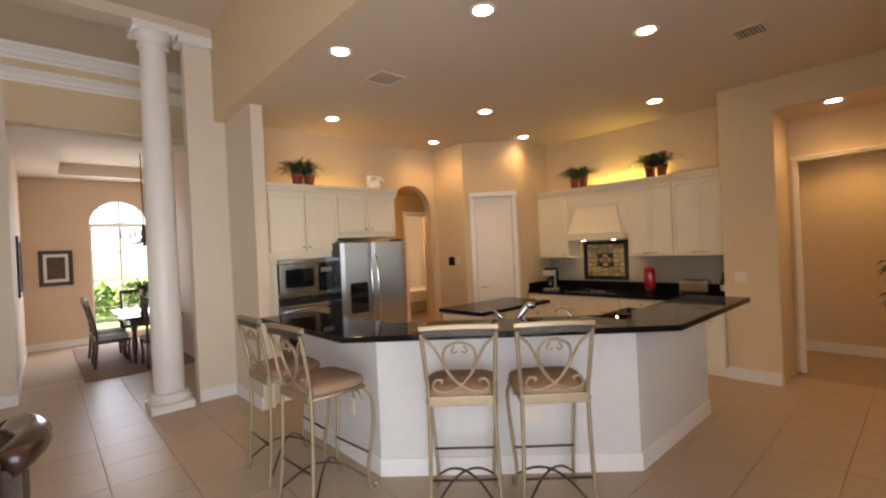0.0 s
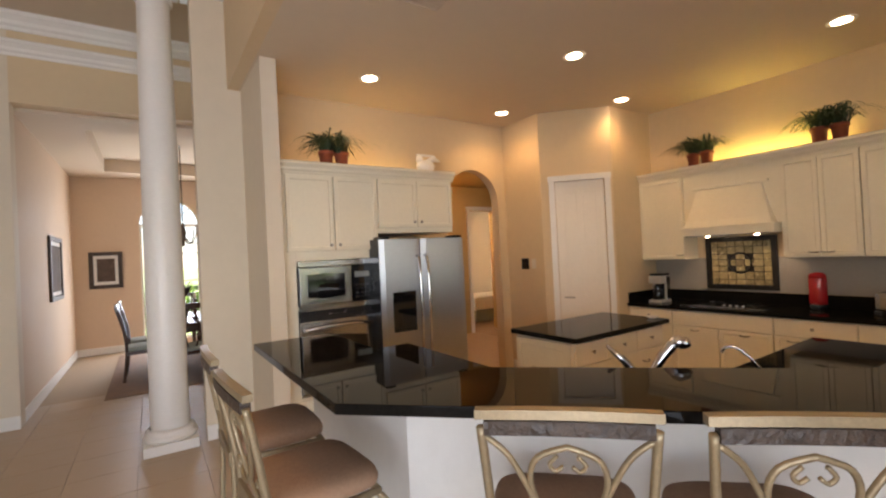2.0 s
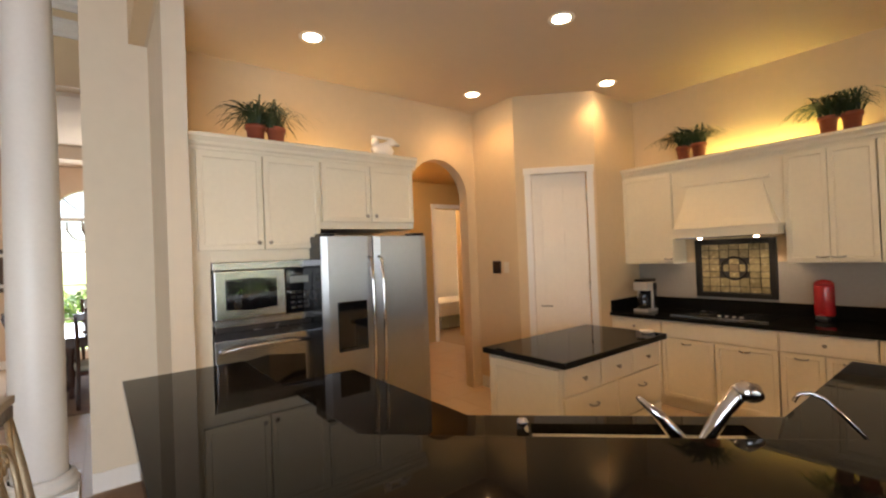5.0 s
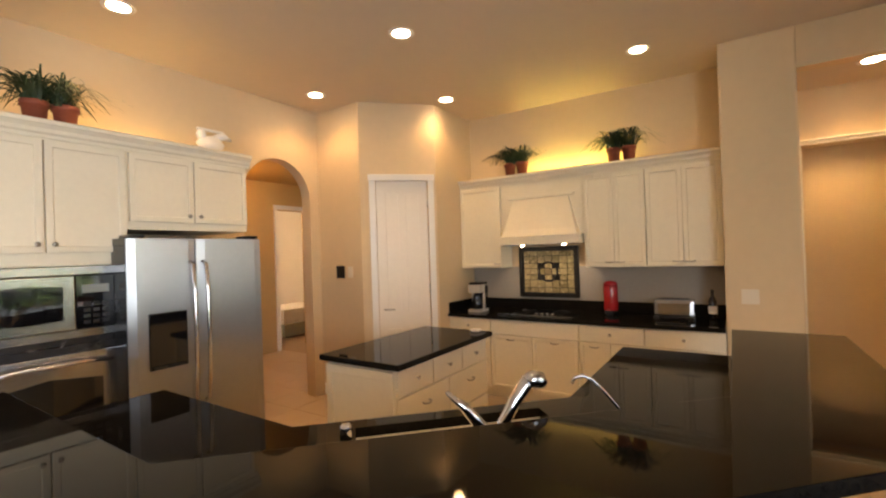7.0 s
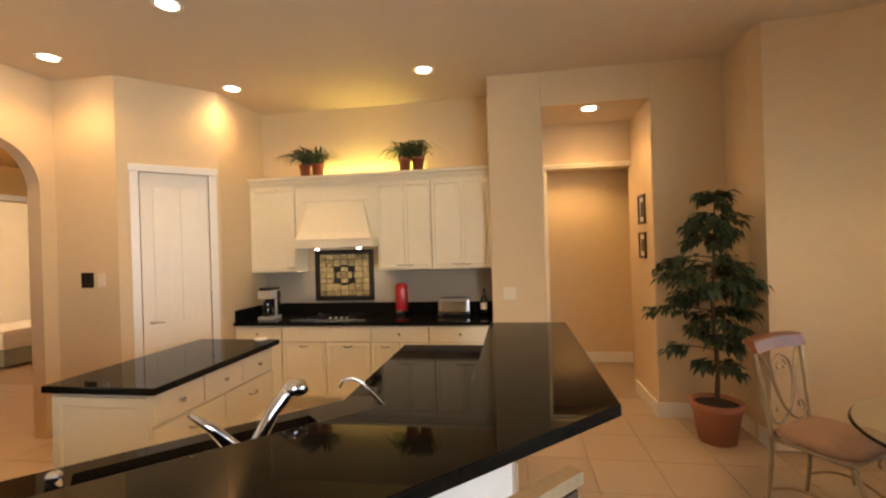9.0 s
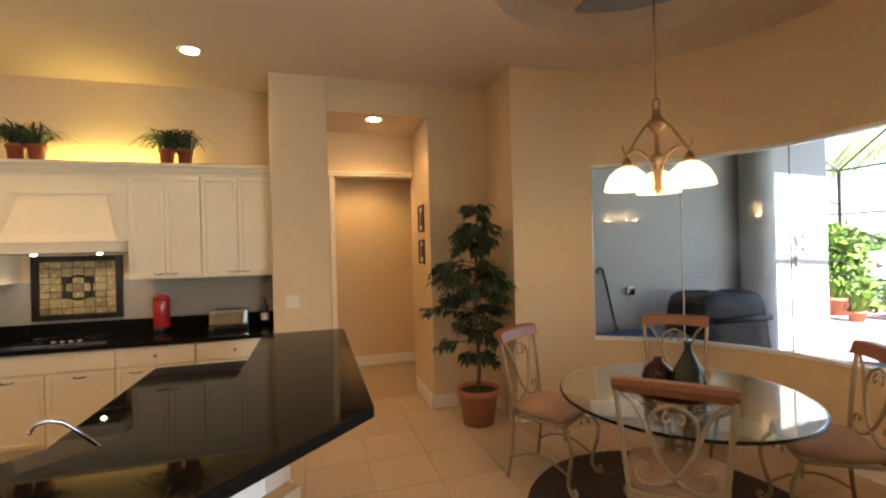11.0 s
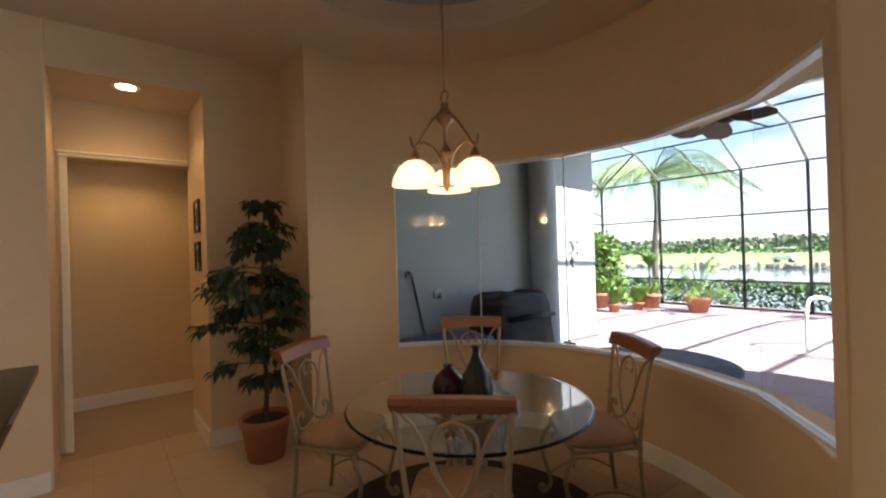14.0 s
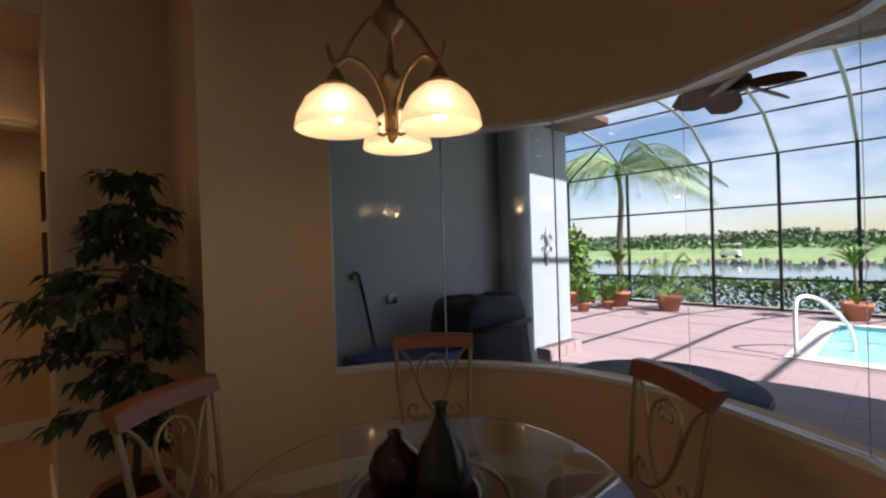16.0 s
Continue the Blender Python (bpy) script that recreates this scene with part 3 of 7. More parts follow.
part("handle", on(tube(B(), [(-0.31, 0.03, 1.0), (-0.30, 0.06, 1.005), (-0.15, 0.075, 1.022), (0.15, 0.075, 1.022), (0.30, 0.06, 1.005), (0.31, 0.03, 1.0)], 0.013, 12), pm), M_CHROME, od, "curved steel bar handle")

fcab = thing("fridge_cabinet", "cream two-door cabinet above the refrigerator", "cabinet")
part("body", boxes(((3.80, 6.09, 1.83), (4.67, BY - 0.004, 2.37))), M_CAB, fcab)
pm = plane_at(4.235, 6.09, -90)
front("door", pm, -0.425, -0.004, 1.885, 2.345, fcab, knobs=[(-0.04, 1.935, "knob")])
front("door", pm, 0.004, 0.425, 1.885, 2.345, fcab, knobs=[(0.04, 1.935, "knob")])

fridge = thing("refrigerator", "stainless side-by-side refrigerator with black sides and water dispenser", "refrigerator")
part("body", boxes(((3.705, 5.893, 0.03), (4.645, 6.70, 1.765)), bevel=0.006), M_BLACK, fridge, "black cabinet sides")


def bowed_door(u0, u1, z0, z1, hole=None):
    """A door front with a gentle outward bow."""
    bm = B()
    cols = 9
    us = [u0 + (u1 - u0) * i / cols for i in range(cols + 1)]
    def bow(u):
        s = (u - u0) / (u1 - u0) * 2 - 1
        return 0.112 + 0.004 * (1 - abs(s) ** 2.6) - (0.012 if abs(s) > 0.999 else 0)
    pts = [(u, bow(u)) for u in us] + [(u1, 0.089), (u0, 0.089)]
    prism(bm, pts, z0, z1)
    return bm


pm = plane_at(4.175, 5.98, -90)
ld = part("freezer_door", on(bowed_door(-0.468, -0.045, 0.10, 1.76), pm), M_BRUSHED, fridge, "brushed steel freezer door")
rd = part("fridge_door", on(bowed_door(-0.035, 0.468, 0.10, 1.76), pm), M_BRUSHED, fridge, "brushed steel refrigerator door")
for p_, u in ((ld, -0.085), (rd, 0.005)):
    part("handle", on(tube(B(), [(u, 0.105, 0.62), (u, 0.15, 0.64), (u, 0.17, 0.85), (u, 0.175, 1.12), (u, 0.17, 1.40), (u, 0.15, 1.58), (u, 0.105, 1.60)], 0.014, 12), pm), M_CHROME, p_, "long curved steel handle")
dp = part("dispenser", on(boxes(((-0.36, 0.113, 0.90), (-0.12, 0.128, 1.27)), bevel=0.008), pm), M_BGLASS, ld, "black water dispenser")
part("tray", on(boxes(((-0.34, 0.128, 0.905), (-0.14, 0.150, 0.925)), bevel=0.004), pm), M_BLACK, ld)
part("badge", on(boxes(((0.36, 0.105, 1.66), (0.385, 0.114, 1.685)), bevel=0.002), pm), M_BLACK, rd)
for u in (-0.45, 0.36):
    part("hinge_cover", on(boxes(((u, -0.05, 1.766), (u + 0.09, 0.105, 1.785)), bevel=0.004), pm), M_BLACK, fridge)
part("toe_grille", on(boxes(((-0.45, 0.088, 0.02), (0.45, 0.10, 0.095)), bevel=0.004), pm), M_BLACK, fridge)

# ---------------------------------------------------------------- range wall
def plane_x(x, y):
    """A front that faces the room across the range counter; u runs along +y."""
    return Matrix.Translation((x, y, 0)) @ Matrix(((0, -1, 0, 0), (1, 0, 0, 0), (0, 0, 1, 0), (0, 0, 0, 1)))


def range_upper(y0, y1, doors, label, sides):
    u = thing("upper_cabinet", label, "cabinet", "upper cabinets on the range wall")
    part("body", boxes(((7.18, y0 + 0.001, 1.40), (SX - 0.004, y1 - 0.001, 2.375))), M_CAB, u)
    w = (y1 - y0) / doors
    pm = plane_x(7.18, y0)
    for i in range(doors):
        a, b = i * w, (i + 1) * w
        front("door", pm, a + 0.002, b - 0.002, 1.41, 2.345, u, knobs=[((b - 0.05) if sides[i] else (a + 0.05), 1.455, "pull")])
    return u


range_upper(4.96, 5.495, 1, "single-door cream upper cabinet beside the hood", [0])
range_upper(3.41, 4.00, 2, "two-door cream upper cabinet above the black counter", [1, 0])
range_upper(2.775, 3.405, 2, "two-door cream upper cabinet next to the pier", [1, 0])
cr = thing("cabinet_crown", "painted crown shelf running along the upper cabinets", "moulding")
crown_run("crown", plane_x(7.18, 2.775), 0, 2.72, 2.46, M_CAB, cr, 1.0)
part("shelf", boxes(((7.17, 2.775, 2.378), (SX - 0.004, 5.495, 2.455))), M_CAB, cr)

hood = thing("range_hood", "tapered cream plaster range hood with two lights", "range hood")
bm = B()
lo = [(7.03, 4.04), (7.03, 4.90), (SX - 0.004, 4.90), (SX - 0.004, 4.04)]
hi = [(7.17, 4.16), (7.17, 4.80), (SX - 0.004, 4.80), (SX - 0.004, 4.16)]
rows = []
for i in range(7):
    t = i / 6
    k = t ** 0.8
    rows.append([bm.verts.new((a[0] + (b[0] - a[0]) * k, a[1] + (b[1] - a[1]) * k, 1.755 + 0.42 * t)) for a, b in zip(lo, hi)])
for a, b in zip(rows, rows[1:]):
    for i in range(4):
        bm.faces.new((a[i], a[(i + 1) % 4], b[(i + 1) % 4], b[i]))
bm.faces.new(rows[0][::-1]), bm.faces.new(rows[-1])
bmesh.ops.recalc_face_normals(bm, faces=bm.faces)
part("canopy", bm, M_CAB, hood)
part("apron", boxes(((7.01, 4.015, 1.66), (7.184, 4.925, 1.738)), bevel=0.005), M_CAB, hood)
part("lip", boxes(((6.995, 4.003, 1.739), (7.184, 4.94, 1.757)), bevel=0.004), M_CAB, hood)
part("back_panel", boxes(((7.185, 4.002, 1.70), (SX - 0.004, 4.958, 2.375)), bevel=0.003), M_CAB, hood)
part("top_moulding", boxes(((7.155, 4.10, 2.175), (7.1845, 4.86, 2.205)), bevel=0.005), M_CAB, hood)
part("vent_panel", boxes(((7.03, 4.06, 1.652), (7.40, 4.88, 1.659))), M_STEEL, hood)
for y in (4.22, 4.70):
    part("bulb", lathe(B(), [(0, 1.638), (0.016, 1.64), (0.021, 1.647), (0.021, 1.651), (0, 1.651)], 14, (7.16, y, 0)), M_BULB, hood, "small lit halogen lamp")
    lamp("hood_light", "SPOT", (7.16, y, 1.625), 0.6, (1.0, 0.80, 0.52), 0.02, (7.28, y, 0.9)).data.spot_size = radians(110)

bases = [(4.965, 5.495, 1), (4.00, 4.96, 2), (3.405, 3.995, 2), (2.775, 3.40, 2)]
for y0, y1, nd in bases:
    u = thing("base_cabinet", "cream base cabinet with drawers under the range counter", "cabinet", "base cabinets on the range wall")
    part("body", boxes(((6.84, y0, 0.1), (SX - 0.004, y1, 0.86))), M_CAB, u)
    part("toe_kick", boxes(((6.88, y0, 0), (7.3, y1, 0.1))), M_CAB, u)
    pm = plane_x(6.84, y0)
    w = (y1 - y0) / nd
    if nd == 2 and y1 - y0 > 0.8:
        front("drawer", pm, 0.004, y1 - y0 - 0.004, 0.70, 0.85, u)
    else:
        front("drawer", pm, 0.004, y1 - y0 - 0.004, 0.70, 0.85, u, knobs=[((y1 - y0) / 2, 0.775, "knob")])
    for i in range(nd):
        front("door", pm, i * w + 0.004, (i + 1) * w - 0.004, 0.12, 0.69, u, knobs=[(((i + 0.5) * w), 0.655, "pull")])
ctr = thing("range_counter", "polished black granite counter with low backsplash", "countertop")
part("top", boxes(((6.79, 2.775, 0.862), (SX - 0.004, 5.495, 0.90)), bevel=0.007), M_GRANITE, ctr)
part("backsplash", boxes(((SX - 0.024, 2.775, 0.901), (SX - 0.004, 5.495, 1.02)), ((6.82, 5.475, 0.901), (SX - 0.026, 5.495, 1.02)), bevel=0.002), M_GRANITE, ctr)
cook = thing("cooktop", "black glass cooktop with steel edge on the counter", "cooktop")
part("glass", boxes(((6.90, 4.10, 0.9005), (7.38, 4.88, 0.908)), bevel=0.002), M_BGLASS, cook)
part("edge", boxes(((6.885, 4.08, 0.9005), (6.90, 4.90, 0.912)), bevel=0.002), M_STEEL, cook, "steel front edge")
for x, y in ((7.02, 4.30), (7.02, 4.68), (7.26, 4.30), (7.26, 4.68)):
    part("burner", lathe(B(), [(0.07, 0.9085), (0.09, 0.9085), (0.09, 0.912), (0.07, 0.912), (0.07, 0.9085)], 24, (x, y, 0)), M_BLACK, cook)
for k in range(4):
    part("control_knob", lathe(B(), [(0, 0.908), (0.018, 0.908), (0.016, 0.928), (0, 0.93)], 12, (6.96, 4.38 - 0.06 * k + 0.1, 0)), M_CHROME, cook)

art = thing("leaded_glass_panel", "amber leaded glass panel in a dark frame above the cooktop", "glass panel")
gy0, gy1, gz0, gz1, gx = 4.15, 4.86, 1.045, 1.635, SX - 0.004
part("frame", boxes(((gx - 0.035, gy0, gz0), (gx, gy0 + 0.05, gz1)), ((gx - 0.035, gy1 - 0.05, gz0), (gx, gy1, gz1)), ((gx - 0.035, gy0 + 0.05, gz0), (gx, gy1 - 0.05, gz0 + 0.045)), ((gx - 0.035, gy0 + 0.05, gz1 - 0.045), (gx, gy1 - 0.05, gz1)), bevel=0.004), M_LEAD, art, "dark wooden frame")
part("backing", boxes(((gx - 0.012, gy0 + 0.05, gz0 + 0.045), (gx, gy1 - 0.05, gz1 - 0.045))), M_LEAD, art)
yy = [gy0 + 0.056, gy0 + 0.13, gy0 + 0.225, gy0 + 0.31, gy0 + 0.40, gy0 + 0.485, gy0 + 0.58, gy1 - 0.056]
zz = [gz0 + 0.051, gz0 + 0.11, gz0 + 0.20, gz0 + 0.26, gz0 + 0.335, gz0 + 0.395, gz0 + 0.48, gz1 - 0.051]
M_DARKGLASS = mat("smoky_leaded_glass", (0.25, 0.19, 0.11), 0.2, 0.2, vary=0.3, scale=20)
for i in range(7):
    for j in range(7):
        if (i, j) in ((2, 2), (4, 2), (2, 4), (4, 4)):
            continue
        mid = (i, j) == (3, 3)
        part("glass_piece", boxes(((gx - 0.020, yy[i] + 0.003, zz[j] + 0.003), (gx - 0.012, yy[i + 1] - 0.003, zz[j + 1] - 0.003)), bevel=0.002), M_DARKGLASS if mid else M_GOLDGLASS, art)
part("rosette", on(lathe(B(), [(0.105, 0), (0.12, 0.003), (0.105, 0.006), (0.098, 0.003), (0.105, 0)], 24), Matrix.Translation((gx - 0.02, (gy0 + gy1) / 2, (gz0 + gz1) / 2)) @ Matrix.Rotation(radians(-90), 4, "Y")), M_LEAD, art)

# thin grey-beige sheet over the wall between range counter and upper cabinets
structure("trim_under_uppers", boxes(((SX - 0.010, 2.776, 1.022), (SX - 0.001, 5.494, 1.40))), M_GREYBEIGE, "grey-beige panel on the wall under the upper cabinets", "trim")
# counter things
coffee = thing("coffee_maker", "black and steel drip coffee maker on the counter", "coffee maker")
cxm, cym = 7.04, 5.22
M_PALESTEEL = mat("pale_steel", (0.72, 0.72, 0.72), 0.35, 0.6, vary=0.04)
part("base", boxes(((cxm - 0.11, cym - 0.08, 0.901), (cxm + 0.10, cym + 0.08, 0.932)), bevel=0.008), M_PALESTEEL, coffee, "brushed steel base")
part("tower", boxes(((cxm + 0.02, cym - 0.078, 0.932), (cxm + 0.10, cym + 0.078, 1.20)), bevel=0.01), M_BLACK, coffee)
part("head", boxes(((cxm - 0.10, cym - 0.078, 1.125), (cxm + 0.019, cym + 0.078, 1.215)), bevel=0.012), M_PALESTEEL, coffee, "brushed steel brew head")
part("lid", boxes(((cxm - 0.09, cym - 0.07, 1.2155), (cxm + 0.10, cym + 0.07, 1.245)), bevel=0.01), M_BLACK, coffee)
for sd in (-1, 1):
    part("side_strip", boxes(((cxm - 0.02, cym + sd * 0.066, 0.932), (cxm + 0.019, cym + sd * 0.08, 1.124)), bevel=0.004), M_PALESTEEL, coffee, "brushed steel side strip")
cf = part("carafe", lathe(B(), [(0, 0.936), (0.055, 0.936), (0.062, 0.97), (0.058, 1.03), (0.042, 1.075), (0.045, 1.095), (0, 1.095)], 20, (cxm - 0.045, cym, 0)), M_BGLASS, coffee, "glass carafe of coffee")
part("handle", tube(B(), [(cxm - 0.10, cym, 1.07), (cxm - 0.135, cym, 1.06), (cxm - 0.138, cym, 1.0), (cxm - 0.105, cym, 0.98)], 0.008, 8), M_BLACK, cf)
can = thing("red_canister", "tall red canister on the range counter", "canister")
# the lowest 4 cm are black, the red starts above
part("base", lathe(B(), [(0, 0.901), (0.070, 0.901), (0.070, 0.945), (0, 0.945)], 28, (7.30, 3.79, 0)), M_BLACK, can, "black lower part")
part("body", lathe(B(), [(0, 0.946), (0.068, 0.946), (0.071, 0.955), (0.071, 1.19), (0.068, 1.20), (0, 1.20)], 28, (7.30, 3.79, 0)), M_RED, can)
part("lid", lathe(B(), [(0, 1.201), (0.069, 1.201), (0.069, 1.222), (0.05, 1.243), (0.02, 1.252), (0, 1.254)], 28, (7.30, 3.79, 0)), M_RED, can)
toast = thing("toaster", "steel two-slot toaster on the range counter", "toaster")
bm = boxes(((7.13, 3.02, 0.915), (7.31, 3.36, 1.09)), bevel=0.035)
part("body", bm, M_STEEL, toast)
part("base", boxes(((7.125, 3.015, 0.901), (7.315, 3.365, 0.93)), bevel=0.006), M_BLACK, toast)
part("slot", boxes(((7.165, 3.07, 1.0895), (7.195, 3.31, 1.092)), ((7.24, 3.07, 1.0895), (7.27, 3.31, 1.092))), M_BLACK, toast)
part("lever", boxes(((7.20, 3.36, 1.02), (7.24, 3.385, 1.035)), bevel=0.004), M_BLACK, toast)
bot = thing("oil_bottle", "dark glass bottle with pale label beside the toaster", "bottle")
part("glass", lathe(B(), [(0, 0.901), (0.034, 0.901), (0.036, 0.92), (0.036, 1.06), (0.03, 1.09), (0.013, 1.12), (0.013, 1.18), (0, 1.18)], 18, (7.25, 2.88, 0)), M_BGLASS, bot)
part("label", lathe(B(), [(0.0365, 0.96), (0.0365, 1.03)], 18, (7.25, 2.88, 0)), M_TRIM, bot)


# potted plants above the cabinets
def frond_tuft(bm, base, n, reach, rise, rnd, width=0.011, droop=1.0):
    """Arching strap leaves from one point."""
    for i in range(n):
        a = rnd.uniform(0, math.tau)
        r = reach * rnd.uniform(0.45, 1.0)
        h = rise * rnd.uniform(0.5, 1.0)
        d = Vector((math.cos(a), math.sin(a), 0))
        s = Vector((-d.y, d.x, 0))
        prev = None
        k = 6
        for j in range(k + 1):
            t = j / k
            p = Vector(base) + d * (r * t) + Vector((0, 0, h * (1.9 * t - droop * 1.25 * t * t)))
            w = width * (1 - t) ** 0.6 + 0.0012
            cur = (bm.verts.new(p - s * w), bm.verts.new(p + s * w + Vector((0, 0, w * 0.5))))
            if prev:
                bm.faces.new((prev[0], prev[1], cur[1], cur[0]))
            prev = cur


def pot_pair(x, y, z, seed, along, label):
    rnd = random.Random(seed)
    t = thing("potted_plant", label, "plant", "plants above the cabinets")
    for k in (-0.075, 0.075):
        c = (x + along[0] * k, y + along[1] * k, z)
        part("pot", lathe(B(), [(0, 0), (0.050, 0), (0.064, 0.125), (0.073, 0.125), (0.073, 0.158), (0.062, 0.158), (0.058, 0.14), (0, 0.14)], 20, c), M_POT, t)
    bm = B()
    for k in (-0.06, 0.06):
        frond_tuft(bm, (x + along[0] * k, y + along[1] * k, z + 0.13), 70, 0.40, 0.33, rnd, 0.0055, 1.35)
        for i in range(26):
            a, r = rnd.uniform(0, math.tau), rnd.uniform(0.01, 0.07)
            frond_tuft(bm, (x + along[0] * k + r * math.cos(a), y + along[1] * k + r * math.sin(a), z + 0.14), 2, 0.22, 0.30, rnd, 0.0065, 1.1)
    part("foliage", bm, M_LEAF, t, "dark green arching leaves")
    return t


M_POT = mat("red_clay", (0.25, 0.065, 0.035), 0.6, vary=0.15, scale=9)
pot_pair(3.46, 6.25, 2.455, 3, (1, 0), "arching green plant in two clay pots on the oven cabinet")
pot_pair(7.27, 4.79, 2.458, 5, (0, 1), "arching green plant in two clay pots above the hood")
pot_pair(7.27, 3.63, 2.458, 8, (0, 1), "arching green plant in two clay pots above the upper cabinets")
fig = B()
box(fig, (4.40, 6.26, 2.455), (4.58, 6.37, 2.475), 0.004)
lathe(fig, [(0, 0), (0.045, 0.01), (0.06, 0.05), (0.04, 0.085), (0, 0.10)], 14, (0, 0, 0), Matrix.Translation((4.48, 6.31, 2.475)) @ Matrix.Diagonal((1.3, 0.7, 0.9, 1)))
lathe(fig, [(0, 0), (0.022, 0.01), (0.025, 0.035), (0.012, 0.055), (0, 0.06)], 12, (4.43, 6.31, 2.535))
tube(fig, [(4.50, 6.31, 2.55), (4.55, 6.31, 2.575), (4.60, 6.31, 2.56)], [0.02, 0.024, 0.006], 8)
box(fig, (4.41, 6.30, 2.587), (4.55, 6.32, 2.60), 0.003)
on(fig, Matrix.Translation((4.49, 6.25, 2.455)) @ Matrix.Scale(1.5, 4) @ Matrix.Translation((-4.49, -6.31, -2.455)))
tagged(part("figurine", fig, M_TRIM), "small white carved figurine on the fridge cabinet", "figurine")

# warm strip hidden behind the crown shelf
strip = thing("cove_light", "yellowish light strip behind the cabinet crown", "light strip")
part("tube", tube(B(), [(7.37, 3.85, 2.475), (7.37, 4.6, 2.475)], 0.011, 8), glow("strip_glow", (1.0, 0.86, 0.25), 2), strip)
lamp("cove_lamp", "AREA", (7.385, 4.15, 2.50), 0.62, (1.0, 0.80, 0.20), 1.3, (7.33, 4.15, 3.2), 0.05)
strip = thing("cove_light", "yellowish light strip behind the oven cabinet crown", "light strip")
part("tube", tube(B(), [(3.7, 6.66, 2.475), (4.4, 6.66, 2.475)], 0.011, 8), glow("dim_strip_glow", (1.0, 0.80, 0.32), 1), strip)
lamp("cove_lamp", "AREA", (4.05, 6.67, 2.50), 0.12, (1.0, 0.76, 0.26), 1.2, (4.05, 6.62, 3.2), 0.05)

# ---------------------------------------------------------------- pantry door, casings, small fittings
def leaf_door(name, m, w, h, label, category, handle_side=1, glass=False):
    """A moulded door leaf with two tall top panels and low panels, in a frame plane (u, v out, z)."""
    d = tagged(new(name), label, category, kind="structure")
    bm = box(B(), (-w / 2, -0.035, 0.01), (w / 2, 0.0, h), 0.003)
    leaf = part("leaf", on(bm, m), M_DOOR, d)
    cols = ((-w / 2 + 0.09, -0.03), (0.03, w / 2 - 0.09))
    for u0, u1 in cols:
        for z0, z1 in ((0.20, 0.78), (0.98, h - 0.14)):
            bm = box(B(), (u0 + 0.01, -0.002, z0), (u1 - 0.01, 0.007, z1), 0.0065)
            part("panel", on(bm, m), M_DOOR, d)
    s = -handle_side
    hb = tube(B(), [(s * (w / 2 - 0.06), 0.0, 1.0), (s * (w / 2 - 0.06), 0.05, 1.0), (s * (w / 2 - 0.10), 0.055, 1.0), (s * (w / 2 - 0.17), 0.05, 0.995)], 0.009, 10)
    part("handle", on(hb, m), M_KNOB, d, "brushed lever handle")
    for z in (0.25, h / 2, h - 0.25):
        part("hinge", on(tube(B(), [(handle_side * (w / 2 + 0.004), 0.006, z - 0.045), (handle_side * (w / 2 + 0.004), 0.006, z + 0.045)], 0.007, 8), m), M_KNOB, d)
    return d


def casing(name, m, w, h, label, face=0.075):
    """Casing round an opening w wide and h high, proud of the wall."""
    c = tagged(new(name), label, "trim", kind="structure")
    for a, b in (((-w / 2 - face, 0.002, 0), (-w / 2, 0.022, h)), ((w / 2, 0.002, 0), (w / 2 + face, 0.022, h)), ((-w / 2 - face - 0.01, 0.002, h), (w / 2 + face + 0.01, 0.026, h + face))):
        part("board", on(box(B(), a, b, 0.005), m), M_TRIM, c)
    return c


DW = 0.57
mid = ((6.10 + 6.61) / 2 - 0.002, (6.02 + 5.52) / 2 - 0.002)
pd = plane_at(mid[0], mid[1], -135.5)
leaf_door("door_1", pd @ Matrix.Translation((0, -0.01, 0)), DW, 2.412, "white moulded pantry door, closed", "door")
casing("trim_pantry", pd, DW + 0.012, 2.415, "white casing round the pantry door", 0.07)
# moulding over the opening in the hall
structure("trim_hall_head", boxes(((7.545, HY0 + 0.03, HHZ), (7.599, HY1 - 0.03, HHZ + 0.028)), ((7.53, HY0 + 0.02, HHZ + 0.028), (7.599, HY1 - 0.02, HHZ + 0.05)), bevel=0.006), M_CAB, "cream moulding over the opening in the hall", "trim")
structure("trim_hall_jamb", boxes(((7.575, HY1 - 0.085, 0), (7.599, HY1 - 0.03, HHZ)), bevel=0.006), M_CAB, "cream jamb moulding beside the opening in the hall", "trim")


def plate(name, m, w, h, label, category, bumps=1, dark=False):
    t = thing(name, label, category)
    part("plate", on(box(B(), (-w / 2, 0, -h / 2), (w / 2, 0.007, h / 2), 0.002), m), M_BLACK if dark else M_PLATE, t)
    for i in range(bumps):
        u = (i - (bumps - 1) / 2) * 0.046
        part("rocker", on(box(B(), (u - 0.015, 0.007, -0.03), (u + 0.015, 0.011, 0.03), 0.002), m), M_BGLASS if dark else M_PLATE, t)
    return t


plate("thermostat", plane_at(6.03, 6.42, 180) @ Matrix.Translation((0, 0, 1.42)), 0.13, 0.14, "dark wall control pad beside the pantry", "thermostat", 1, True)
plate("light_switch", plane_at(6.03, 6.27, 180) @ Matrix.Translation((0, 0, 1.42)), 0.075, 0.12, "white light switch beside the control pad", "switch")
plate("light_switch", plane_at(PX, 2.60, 180) @ Matrix.Translation((0, 0, 1.16)), 0.12, 0.12, "white double light switch on the pier", "switch", 2)
plate("wall_outlet", plane_at(2.86, 4.29, 180) @ Matrix.Translation((0, 0, 0.42)), 0.075, 0.12, "white outlet on the bar wall", "outlet")
